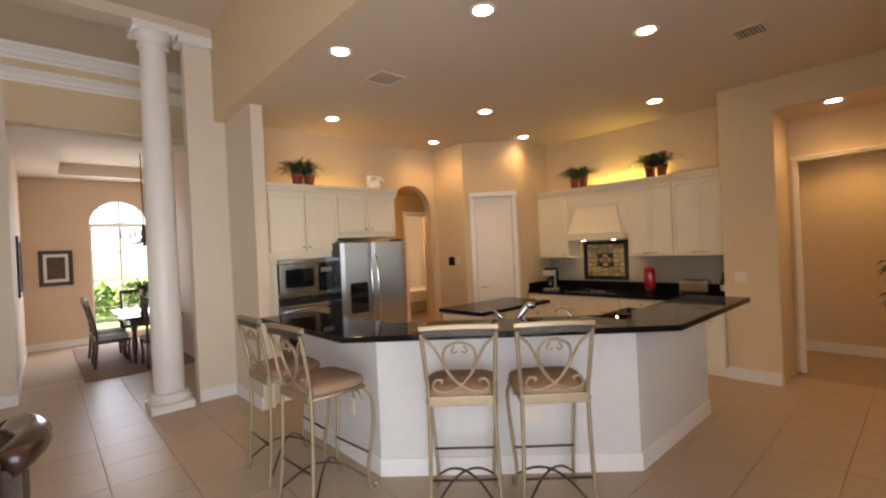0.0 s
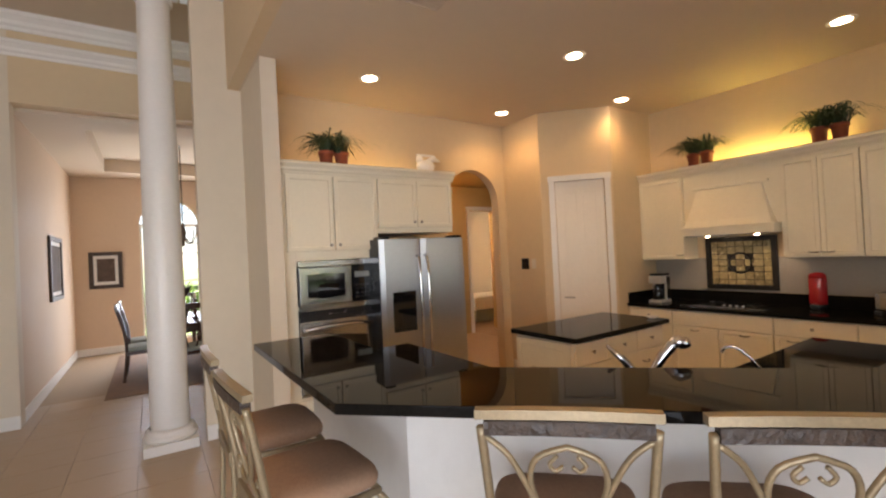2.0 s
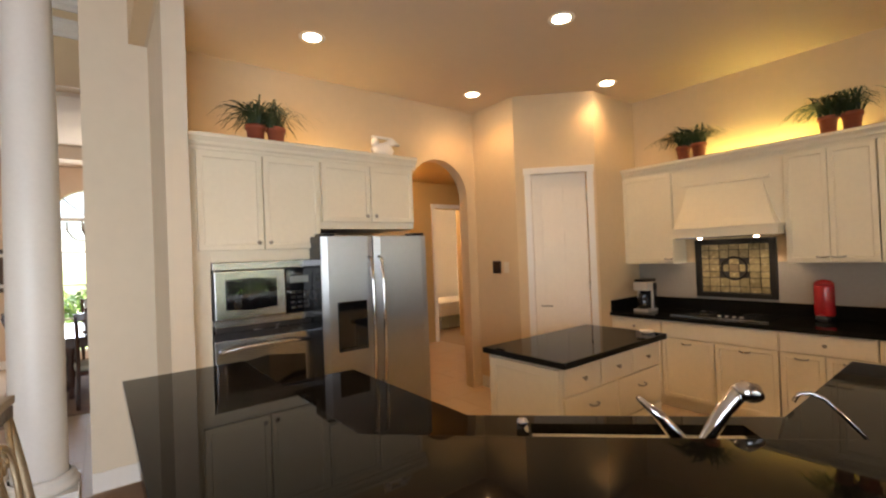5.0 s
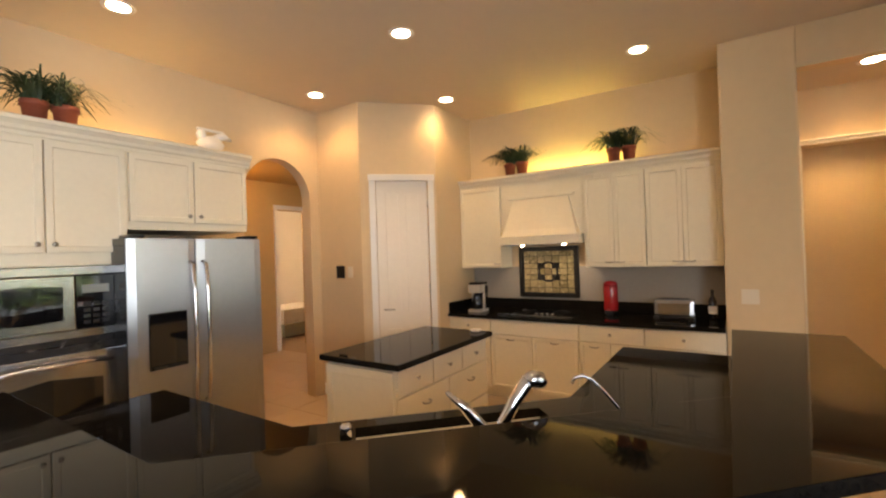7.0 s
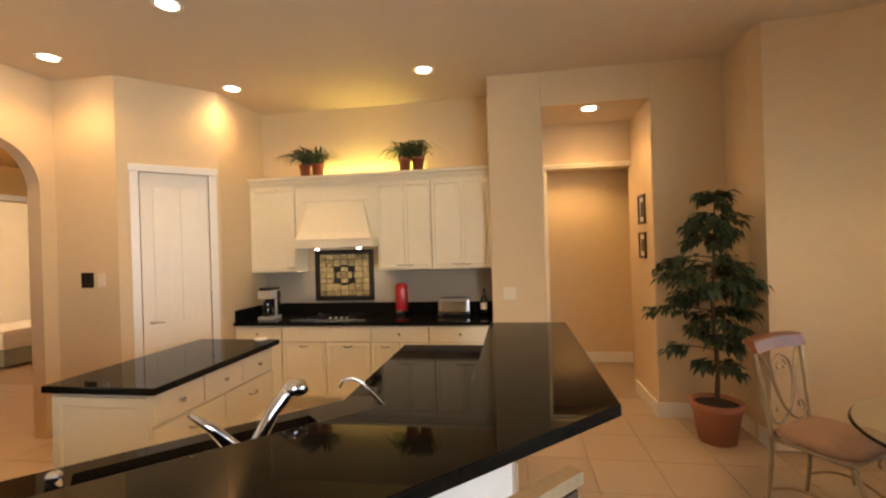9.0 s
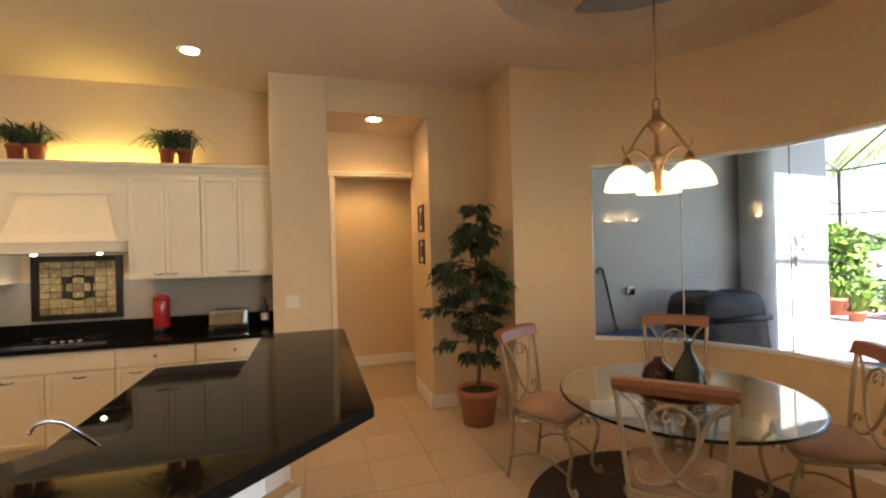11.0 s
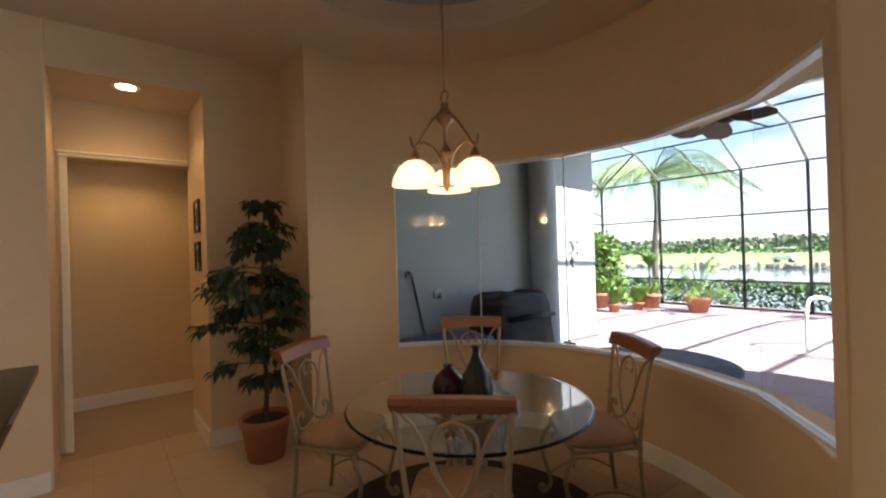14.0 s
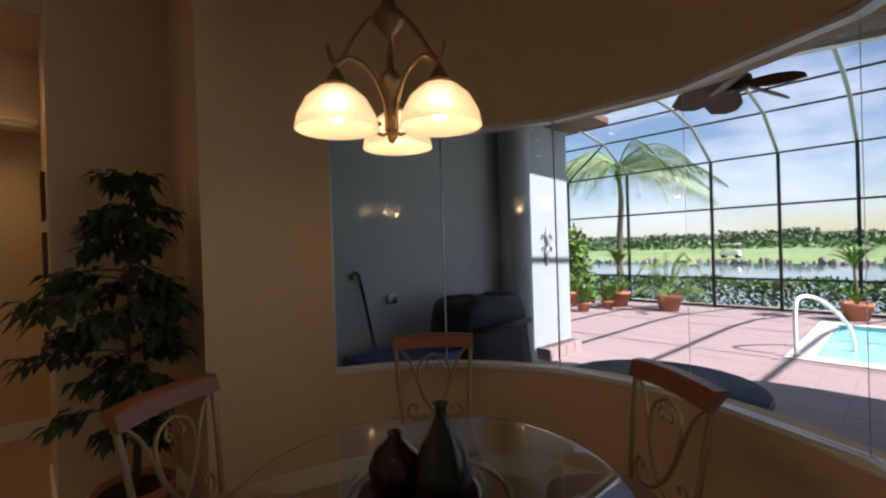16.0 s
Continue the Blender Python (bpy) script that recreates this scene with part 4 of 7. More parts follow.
plate("wall_outlet", plane_at(*diag(0.18, 0.36), -135) @ Matrix.Translation((0, 0, 0.42)), 0.12, 0.12, "white double outlet on the bar wall", "outlet", 2)


def recessed(x, y, z, watts=26):
    t = thing("recessed_light", "round recessed ceiling light with white trim, lit", "ceiling light", "recessed lights")
    part("trim_ring", lathe(B(), [(0.068, -0.002), (0.095, -0.006), (0.098, 0.0), (0.068, 0.0), (0.068, -0.002)], 28, (x, y, z)), M_TRIM, t)
    part("bulb", lathe(B(), [(0, -0.012), (0.04, -0.010), (0.066, -0.003), (0.066, -0.0005), (0, -0.0005)], 24, (x, y, z)), M_BULB, t, "glowing reflector bulb")
    s = lamp("downlight", "SPOT", (x, y, z - 0.03), watts, (1.0, 0.625, 0.235), 0.05, (x, y, 0))
    s.data.spot_size, s.data.spot_blend = radians(140), 0.6


for x, y, watts in ((2.93, 4.33, 2.6), (4.66, 2.61, 1.2), (3.754, 6.008, 3.4), (5.139, 4.762, 5.0), (6.572, 3.331, 0.9), (5.618, 6.277, 3.2), (6.587, 5.292, 2.8), (3.40, 3.19, 2.0)):
    recessed(x, y, CEIL, watts)
recessed(7.06, 1.78, HZ, 3.4)
# unseen fitting behind the hall header, added to brighten the inner hall
recessed(8.2, 1.76, 2.80, 5.4)


def vent(name, x, y, w, d, label, back):
    t = thing(name, label, "vent")
    part("frame", boxes(((x - w, y - d, CEIL - 0.008), (x - w + 0.025, y + d, CEIL)), ((x + w - 0.025, y - d, CEIL - 0.008), (x + w, y + d, CEIL)), ((x - w + 0.025, y - d, CEIL - 0.008), (x + w - 0.025, y - d + 0.025, CEIL)), ((x - w + 0.025, y + d - 0.025, CEIL - 0.008), (x + w - 0.025, y + d, CEIL))), M_CEIL, t)
    part("backing", boxes(((x - w + 0.02, y - d + 0.02, CEIL - 0.001), (x + w - 0.02, y + d - 0.02, CEIL))), back, t)
    k = 7
    for i in range(k):
        yy_ = y - d + 0.03 + (2 * d - 0.06) * (i + 0.5) / k
        part("slat", on(boxes(((-w + 0.025, -0.012, -0.002), (w - 0.025, 0.012, 0.0))), Matrix.Translation((x, yy_, CEIL - 0.006)) @ Matrix.Rotation(radians(28), 4, "X")), M_CEIL, t)


vent("ceiling_vent", 5.38, 2.09, 0.12, 0.12, "square dark ceiling air vent with slats", M_DARKBRONZE)
vent("ceiling_vent", 3.55, 4.60, 0.15, 0.15, "square ceiling air vent with pale slats", M_CEIL)


# baseboards
def baseboard(name, pts, label="white painted baseboard"):
    """Boards along a line of plan points; the room lies to the left of the line."""
    t = tagged(new(name), label, "baseboard", kind="structure")
    for (x0, y0), (x1, y1) in zip(pts, pts[1:]):
        d = Vector((x1 - x0, y1 - y0, 0))
        n = Vector((-d.y, d.x, 0)).normalized() * 0.016
        bm = prism(B(), [(x0, y0), (x1, y1), (x1 + n.x, y1 + n.y), (x0 + n.x, y0 + n.y)], 0.0, 0.135)
        part("board", bm, M_TRIM, t)
    return t


baseboard("baseboard_pier", [(PX - 0.001, HY1 + 0.02), (PX - 0.001, 2.77)])
baseboard("baseboard_hall", [(PX - 0.001, 0.64), (PX - 0.001, HY0)])
baseboard("baseboard_hall_end", [(HX1 - 0.001, 0.52), (HX1 - 0.001, 3.38)])
baseboard("baseboard_hall_side", [(PX, HY0 + 0.001), (7.6, HY0 + 0.001)])
baseboard("baseboard_nook_return", [(6.27, 0.641), (PX - 0.02, 0.641)])
baseboard("baseboard_bow", arc(RB - 0.001, -180, 5, 40))
baseboard("baseboard_wing", [(2.77, 6.849), (2.36, 6.849)])
baseboard("baseboard_wing_side", [(2.769, 5.99), (2.769, 6.83)])
baseboard("baseboard_pantry", [(6.029, 6.74), (6.029, 6.10)])
baseboard("baseboard_dining_pier", [(0.80, 8.549), (-1.5, 8.549)])
baseboard("baseboard_dining_left", [(0.781, 12.89), (0.781, 8.76)])
baseboard("baseboard_dining_far", [(WX0, 12.899), (0.80, 12.899)])


# ---------------------------------------------------------------- stools and chairs
M_CHAMP = mat("champagne_metal", (0.34, 0.262, 0.16), 0.42, 0.5, vary=0.18, scale=14, bump=0.08, bscale=60)
M_SUEDE = mat("tan_suede", (0.31, 0.185, 0.115), 0.85, vary=0.14, scale=7, bump=0.25, bscale=120)
M_CREST = mat("red_brown_wood", (0.22, 0.085, 0.035), 0.38, vary=0.25, scale=5, spec=0.35)
M_CARVE = mat("carved_dark_wood", (0.05, 0.032, 0.022), 0.45, vary=0.8, scale=30, bump=0.8, bscale=55)


def arc_pts(pts, n=5):
    """A smooth line through points (Catmull-Rom)."""
    pts = [Vector(p) for p in pts]
    out = []
    for i in range(len(pts) - 1):
        p0, p1, p2, p3 = pts[max(i - 1, 0)], pts[i], pts[i + 1], pts[min(i + 2, len(pts) - 1)]
        for j in range(n):
            t = j / n
            out.append(0.5 * ((2 * p1) + (p2 - p0) * t + (2 * p0 - 5 * p1 + 4 * p2 - p3) * t * t + (3 * p1 - p0 - 3 * p2 + p3) * t ** 3))
    out.append(pts[-1])
    return out


def rail(bm, half, y, z, hgt, thick, bend, lean=0.0, n=10, roll=0.0):
    """A gently bowed crest rail between -half and half."""
    rings = []
    for i in range(n + 1):
        x = -half + 2 * half * i / n
        yy_ = y - bend * (1 - (x / half) ** 2)
        zz_ = z + 0.008 * (1 - (x / half) ** 2)
        sec = [(-thick / 2, -hgt / 2), (thick / 2, -hgt / 2), (thick / 2 - lean, hgt / 2 - 0.012), (thick / 2 - lean - roll * 0.3, hgt / 2), (-thick / 2 - lean - roll, hgt / 2), (-thick / 2 - lean - roll, hgt / 2 - 0.018 - roll * 0.2)]
        rings.append([bm.verts.new((x, yy_ + a, zz_ + b)) for a, b in sec])
    m_ = len(rings[0])
    for a, b in zip(rings, rings[1:]):
        for k in range(m_):
            bm.faces.new((a[k], a[(k + 1) % m_], b[(k + 1) % m_], b[k]))
    bm.faces.new(rings[0][::-1]), bm.faces.new(rings[-1])
    bmesh.ops.recalc_face_normals(bm, faces=bm.faces)
    return bm


def cushion(bm, w, d, z, h, cy=0.0):
    """A padded seat, rounded in plan and crowned on top."""
    rows = ((0.90, 0.0), (0.985, 0.15), (1.0, 0.42), (0.97, 0.68), (0.86, 0.88), (0.62, 0.98), (0.3, 1.02))
    n = 32
    rings = []
    for k, t in rows:
        r = []
        for i in range(n):
            a = math.tau * i / n
            c, s = math.cos(a), math.sin(a)
            e = 0.42
            x = w / 2 * k * math.copysign(abs(c) ** e, c)
            y = d / 2 * k * math.copysign(abs(s) ** e, s)
            x *= 1.0 + 0.06 * (y / d)
            r.append(bm.verts.new((x, cy + y, z + h * t)))
        rings.append(r)
    fs = [bm.faces.new(rings[0][::-1]), bm.faces.new(rings[-1])]
    for a, b in zip(rings, rings[1:]):
        for i in range(n):
            fs.append(bm.faces.new((a[i], a[(i + 1) % n], b[(i + 1) % n], b[i])))
    for f in fs:
        f.smooth = True
    return bm


def scroll_seat(name, label, category, group, sh, top, stool):
    """A metal chair with a scrolled back; it faces +y, its origin on the floor under the seat."""
    c = thing(name, label, category, group)
    def back(x, z):
        """The back's plane leans away from the seat."""
        t = max(0.0, (z - sh) / (top - sh))
        return Vector((x, -0.195 - 0.075 * t ** 1.3, z))
    for s in (-1, 1):
        pts = [(s * 0.215, -0.235, 0.0), (s * 0.20, -0.205, sh * 0.45), (s * 0.192, -0.195, sh)] + [back(s * (0.192 + (0.022 if stool else 0.04) * k), sh + (top - 0.045 - sh) * k) for k in (0.35, 0.7, 1.0)]
        part("back_post", tube(B(), arc_pts(pts, 4), 0.0125, 8), M_CHAMP, c)
        leg = [(s * 0.195, 0.185, sh - 0.02), (s * 0.225, 0.235, sh - 0.10), (s * 0.215, 0.245, sh * 0.6), (s * 0.19, 0.205, sh * 0.22), (s * 0.195, 0.215, 0.05), (s * 0.205, 0.245, 0.016), (s * 0.21, 0.268, 0.035), (s * 0.205, 0.258, 0.06), (s * 0.20, 0.245, 0.05)]
        part("front_leg", tube(B(), arc_pts(leg, 4), 0.0125, 8), M_CHAMP, c)
        curl = [(s * 0.19, 0.19, sh - 0.11), (s * 0.17, 0.175, sh - 0.06), (s * 0.12, 0.17, sh - 0.055), (s * 0.105, 0.17, sh - 0.09), (s * 0.13, 0.17, sh - 0.10)]
        part("scroll", tube(B(), arc_pts(curl, 3), 0.007, 6), M_CHAMP, c)
    fr = B()
    loop = [(-0.20, -0.195), (0.20, -0.195), (0.215, 0.19), (-0.215, 0.19)]
    for (x0, y0), (x1, y1) in zip(loop, loop[1:] + loop[:1]):
        tube(fr, [(x0, y0, sh - 0.012), (x1, y1, sh - 0.012)], 0.013, 8)
    part("seat_frame", fr, M_CHAMP, c)
    part("apron", boxes(((-0.185, -0.212, sh - 0.035), (0.185, -0.190, sh + 0.022)), bevel=0.005), M_CHAMP, c)
    part("seat", cushion(B(), 0.45, 0.42, sh, 0.075, 0.012), M_SUEDE, c, "tan suede padded seat")
    ty = back(0, top).y
    if stool:
        part("crest_rail", rail(B(), 0.228, ty + 0.015, top - 0.012, 0.024, 0.032, 0.012), M_CHAMP, c)
        part("carved_band", rail(B(), 0.205, ty + 0.012, top - 0.044, 0.036, 0.034, 0.012), M_CARVE, c, "dark carved wooden band")
    else:
        part("crest_rail", rail(B(), 0.245, ty + 0.03, top - 0.035, 0.075, 0.026, 0.015, 0.02, roll=0.035), M_CREST, c, "red-brown wooden rolled crest rail")
    H = top - 0.07
    def bp(x, f):
        return back(x, sh + 0.02 + (H - sh - 0.02) * f)
    for s in (-1, 1):
        side = [bp(s * 0.205, 1.0), bp(s * 0.15, 0.86), bp(s * 0.105, 0.62), bp(s * 0.075, 0.42), bp(s * 0.01, 0.20), bp(-s * 0.07, 0.085), bp(-s * 0.135, 0.09), bp(-s * 0.165, 0.18), bp(-s * 0.145, 0.285), bp(-s * 0.11, 0.275), bp(-s * 0.115, 0.22)]
        part("scroll", tube(B(), arc_pts(side, 4), 0.0085, 7), M_CHAMP, c)
        heart = [bp(s * 0.012, 0.78), bp(s * 0.03, 0.74), bp(s * 0.045, 0.79), bp(s * 0.025, 0.86)]
        part("scroll", tube(B(), arc_pts(heart, 3), 0.006, 6), M_CHAMP, c)
    lp = [bp(0.0, 0.93), bp(0.075, 0.84), bp(0.095, 0.64), bp(0.06, 0.38), bp(0.0, 0.20), bp(-0.06, 0.38), bp(-0.095, 0.64), bp(-0.075, 0.84)]
    part("hoop", tube(B(), [q for q in arc_pts(lp + [lp[0]], 4)][:-1], 0.0085, 7, closed=True), M_CHAMP, c)
    if stool:
        z = 0.285
        for y in (-0.207, 0.207):
            part("footrest", tube(B(), [(-0.20, y, z), (0.20, y, z)], 0.008, 6), M_DARKBRONZE, c, "dark metal foot rail")
        for s in (-1, 1):
            part("brace", tube(B(), arc_pts([(s * 0.21, -0.215, 0.08), (s * 0.10, -0.1, 0.20), (0, 0, 0.235), (-s * 0.1, 0.1, 0.20), (-s * 0.195, 0.21, 0.10)], 3), 0.008, 6), M_DARKBRONZE, c)
    else:
        for s in (-1, 1):
            part("brace", tube(B(), arc_pts([(s * 0.205, -0.21, 0.14), (s * 0.205, -0.08, 0.205), (s * 0.2, 0.06, 0.205), (s * 0.195, 0.20, 0.14)], 3), 0.008, 6), M_CHAMP, c)
    return c


def seat_pose(bx, by, az):
    """Pose for a chair whose crest stands over (bx, by) and that faces the azimuth az."""
    a = radians(az)
    return pose(bx + 0.25 * math.cos(a), by + 0.25 * math.sin(a), 0, 0, 0, az - 90)


STOOL = "tall metal bar stool with scrolled back and tan seat"
stool = scroll_seat("bar_stool", STOOL, "bar stool", "stools at the bar", 0.755, 1.20, True)
stool.matrix_basis = seat_pose(2.83, 2.99, 45)
for bx_, by_, az in ((3.215, 2.605, 47), (2.20, 3.93, 4), (2.195, 4.56, 0)):
    copy_thing(stool, seat_pose(bx_, by_, az))
chair = scroll_seat("dining_chair", "metal dining chair with scrolled back, wooden crest and tan seat", "chair", "chairs round the nook table", 0.46, 1.01, False)
chair.matrix_basis = seat_pose(5.545, 0.955, 213)
for bx_, by_, az in ((4.115, 0.92, -45), (4.185, -0.525, 56), (5.51, -0.43, 139)):
    copy_thing(chair, seat_pose(bx_, by_, az))

# ---------------------------------------------------------------- glass table on a dark rug
TX, TY = 4.60, 0.42
M_TGLASS = glass_mat("table_glass", (0.86, 0.93, 0.89), 0.0, 1.45)
table = thing("round_table", "round glass table on a scrolled dark metal pedestal", "table")
part("tabletop", lathe(B(), [(0, 0.744), (0.640, 0.744), (0.652, 0.744), (0.657, 0.747), (0.659, 0.751), (0.657, 0.756), (0.652, 0.759), (0.640, 0.759), (0, 0.759)], 72, (TX, TY, 0)), M_TGLASS, table, "clear glass top with greenish edge")
for k in range(4):
    a = radians(20 + 90 * k)
    c_, s_ = math.cos(a), math.sin(a)
    prof = [(0.30, 0.735), (0.24, 0.70), (0.12, 0.60), (0.07, 0.42), (0.10, 0.22), (0.20, 0.09), (0.30, 0.03), (0.345, 0.05), (0.33, 0.085), (0.30, 0.075)]
    part("leg", tube(B(), arc_pts([(TX + r * c_, TY + r * s_, z) for r, z in prof], 4), 0.017, 8), M_CHAMP, table)
part("ring", tube(B(), [(TX + 0.085 * math.cos(math.tau * i / 24), TY + 0.085 * math.sin(math.tau * i / 24), 0.42) for i in range(24)], 0.012, 8, closed=True), M_CHAMP, table)
part("top_ring", tube(B(), [(TX + 0.27 * math.cos(math.tau * i / 32), TY + 0.27 * math.sin(math.tau * i / 32), 0.728) for i in range(32)], 0.012, 8, closed=True), M_CHAMP, table)
rug = thing("round_rug", "dark brown round rug under the glass table", "rug")
part("weave", lathe(B(), [(0, 0.002), (0.85, 0.002), (0.86, 0.006), (0.85, 0.012), (0, 0.013)], 64, (4.66, 0.40, 0)), mat("dark_rug", (0.035, 0.022, 0.017), 0.9, vary=0.35, scale=14, bump=0.5, bscale=150), rug)
M_VASE_A = mat("oxblood_glaze", (0.020, 0.0045, 0.0045), 0.15, vary=0.3, spec=0.35)
M_VASE_B = mat("deep_green_glaze", (0.012, 0.018, 0.015), 0.15, vary=0.3, spec=0.35)
va = thing("vase", "squat dark red glazed bottle vase on the glass table", "vase")
part("body", lathe(B(), [(0, 0.761), (0.05, 0.761), (0.085, 0.80), (0.09, 0.845), (0.07, 0.895), (0.03, 0.93), (0.02, 0.945), (0.026, 0.955), (0.014, 0.955), (0.012, 0.93), (0, 0.92)], 28, (4.665, 0.50, 0)), M_VASE_A, va)
vb = thing("vase", "tall dark green glazed bottle vase on the glass table", "vase")
part("body", lathe(B(), [(0, 0.761), (0.06, 0.761), (0.09, 0.80), (0.092, 0.85), (0.07, 0.92), (0.035, 0.985), (0.02, 1.02), (0.018, 1.05), (0.027, 1.062), (0.014, 1.062), (0.012, 1.03), (0, 1.0)], 28, (4.525, 0.42, 0)), M_VASE_B, vb)
tr = thing("serving_tray", "small dark red tray under the two vases", "tray")
part("plate", lathe(B(), [(0, 0.7605), (0.19, 0.7605), (0.20, 0.764), (0.19, 0.766), (0, 0.7608)], 40, (4.595, 0.46, 0)), M_VASE_A, tr)

# ---------------------------------------------------------------- chandelier
M_ANTIQUE = mat("antique_brass", (0.30, 0.19, 0.10), 0.35, 0.85, vary=0.2, scale=18)
M_SHADE = bpy.data.materials.new("alabaster_shade")
M_SHADE.use_nodes = True
b_ = M_SHADE.node_tree.nodes["Principled BSDF"]
b_.inputs["Base Color"].default_value = (0.96, 0.88, 0.74, 1)
b_.inputs["Roughness"].default_value = 0.35
b_.inputs["Transmission Weight"].default_value = 0.75
b_.inputs["Roughness"].default_value = 0.6
b_.inputs["Emission Color"].default_value = (1.0, 0.76, 0.48, 1)
b_.inputs["Emission Strength"].default_value = 0.055
HX, HY = 4.64, 0.49
ch = thing("chandelier", "brass nook chandelier with glowing alabaster glass bowls", "chandelier")
part("canopy", lathe(B(), [(0, 3.375), (0.02, 3.395), (0.06, 3.445), (0.065, 3.474), (0, 3.474)], 24, (HX, HY, 0)), M_ANTIQUE, ch)
part("rod", tube(B(), [(HX, HY, 2.40), (HX, HY, 3.40)], 0.007, 8), M_ANTIQUE, ch)
part("loop", tube(B(), [(HX + 0.03 * math.cos(math.tau * i / 18), HY, 2.375 + 0.035 * math.sin(math.tau * i / 18)) for i in range(18)], 0.006, 8, closed=True), M_ANTIQUE, ch)
part("stem", lathe(B(), [(0, 1.86), (0.012, 1.865), (0.018, 1.885), (0.010, 1.90), (0.014, 1.92), (0.012, 2.0), (0.016, 2.04), (0.036, 2.06), (0.032, 2.085), (0.014, 2.10), (0.012, 2.21), (0.028, 2.225), (0.052, 2.25), (0.056, 2.275), (0.03, 2.30), (0.022, 2.325), (0.028, 2.335), (0.012, 2.345), (0, 2.345)], 20, (HX, HY, 0)), M_ANTIQUE, ch)
for k in range(3):
    a = radians(-43 + 120 * k)
    c_, s_ = math.cos(a), math.sin(a)
    def at_(r, z, side=0.0):
        return (HX + r * c_ - side * s_, HY + r * s_ + side * c_, z)
    part("arm", tube(B(), arc_pts([at_(0.02, 1.90), at_(0.025, 1.99), at_(0.07, 2.08), at_(0.14, 2.115), at_(0.19, 2.085), at_(0.195, 2.05)], 5), 0.0075, 8), M_ANTIQUE, ch)
    part("upper_scroll", tube(B(), arc_pts([at_(0.03, 2.265), at_(0.07, 2.25), at_(0.125, 2.18), at_(0.175, 2.105), at_(0.205, 2.09), at_(0.222, 2.145)], 4), [0.008] * 20 + [0.003], 8), M_ANTIQUE, ch)
    part("finial_scroll", tube(B(), arc_pts([at_(0.01, 1.90), at_(0.035, 1.885), at_(0.06, 1.895), at_(0.06, 1.92), at_(0.042, 1.918)], 4), 0.006, 8), M_ANTIQUE, ch)
    px_, py_ = HX + 0.195 * c_, HY + 0.195 * s_
    part("socket", lathe(B(), [(0.0, 2.075), (0.012, 2.07), (0.022, 2.05), (0.034, 2.03), (0.034, 2.02), (0, 2.02)], 16, (px_, py_, 0)), M_ANTIQUE, ch)
    part("shade", lathe(B(), [(0.024, 2.018), (0.06, 2.008), (0.10, 1.975), (0.128, 1.925), (0.136, 1.885), (0.131, 1.885), (0.123, 1.925), (0.096, 1.97), (0.058, 2.002), (0.024, 2.012), (0.024, 2.018)], 32, (px_, py_, 0)), M_SHADE, ch, "glowing alabaster glass bowl shade")
    part("bulb", lathe(B(), [(0, 1.905), (0.02, 1.912), (0.029, 1.935), (0.022, 1.965), (0.012, 1.985), (0, 1.985)], 16, (px_, py_, 0)), M_BULB, ch, "lit bulb")
    lamp("chandelier_lamp", "POINT", (px_, py_, 1.925), 0.65, (1.0, 0.60, 0.26), 0.03)
ch.matrix_basis = pose(HX, HY, 2.032) @ Matrix.Diagonal((0.93, 0.93, 1.0, 1.0)) @ Matrix.Translation((-HX, -HY, -1.995))

# ---------------------------------------------------------------- bow window
W0, W1 = -21.5, -154.3
CUTS = (W0, -48.4, -75.2, -102.0, -128.8, W1)
M_ALU = mat("white_aluminium", (0.75, 0.77, 0.78), 0.35, 0.1, vary=0.03)
win = tagged(new("window_1"), "bowed window of tall flat glass panes in thin white frames", "window", kind="structure")
for i in range(len(CUTS) - 1):
    a0, a1 = CUTS[i], CUTS[i + 1]
    rg = RB + 0.05
    p0, p1 = arc(rg, a0, a1, 1)
    d = Vector((p1[0] - p0[0], p1[1] - p0[1], 0)).normalized()
    nrm = Vector((d.y, -d.x, 0))
    def strip_(o0, o1, z0, z1):
        return prism(B(), [(p0[0] + nrm.x * o0, p0[1] + nrm.y * o0), (p1[0] + nrm.x * o0, p1[1] + nrm.y * o0), (p1[0] + nrm.x * o1, p1[1] + nrm.y * o1), (p0[0] + nrm.x * o1, p0[1] + nrm.y * o1)], z0, z1)
    pane = part("pane", strip_(-0.003, 0.003, SILL + 0.03, HEAD - 0.03), M_GLASS, win, "clear glass pane")
    pane.visible_shadow = False
    part("bottom_rail", strip_(-0.03, 0.03, SILL + 0.002, SILL + 0.03), M_ALU, win)
    part("top_rail", strip_(-0.03, 0.03, HEAD - 0.03, HEAD - 0.002), M_ALU, win)
    part("gasket", strip_(-0.034, -0.0302, HEAD - 0.022, HEAD - 0.012), M_BLACK, win, "dark rubber seal")
    part("gasket", strip_(-0.034, -0.0302, SILL + 0.015, SILL + 0.023), M_BLACK, win, "dark rubber seal")
    if i:
        part("joint", tube(B(), [(p0[0], p0[1], SILL + 0.03), (p0[0], p0[1], HEAD - 0.03)], 0.006 if i < 3 else 0.0012, 6), M_ALU, win)
for a in (W0, W1):
    p = arc(RB + 0.05, a, a, 1)[0]
    part("jamb", tube(B(), [(p[0], p[1], SILL), (p[0], p[1], HEAD)], 0.02, 6), M_ALU, win)
part("sill", ring(B(), W0, W1, 36, RB - 0.012, RB + 0.018, SILL, SILL + 0.012), M_TRIM, win, "white painted sill")

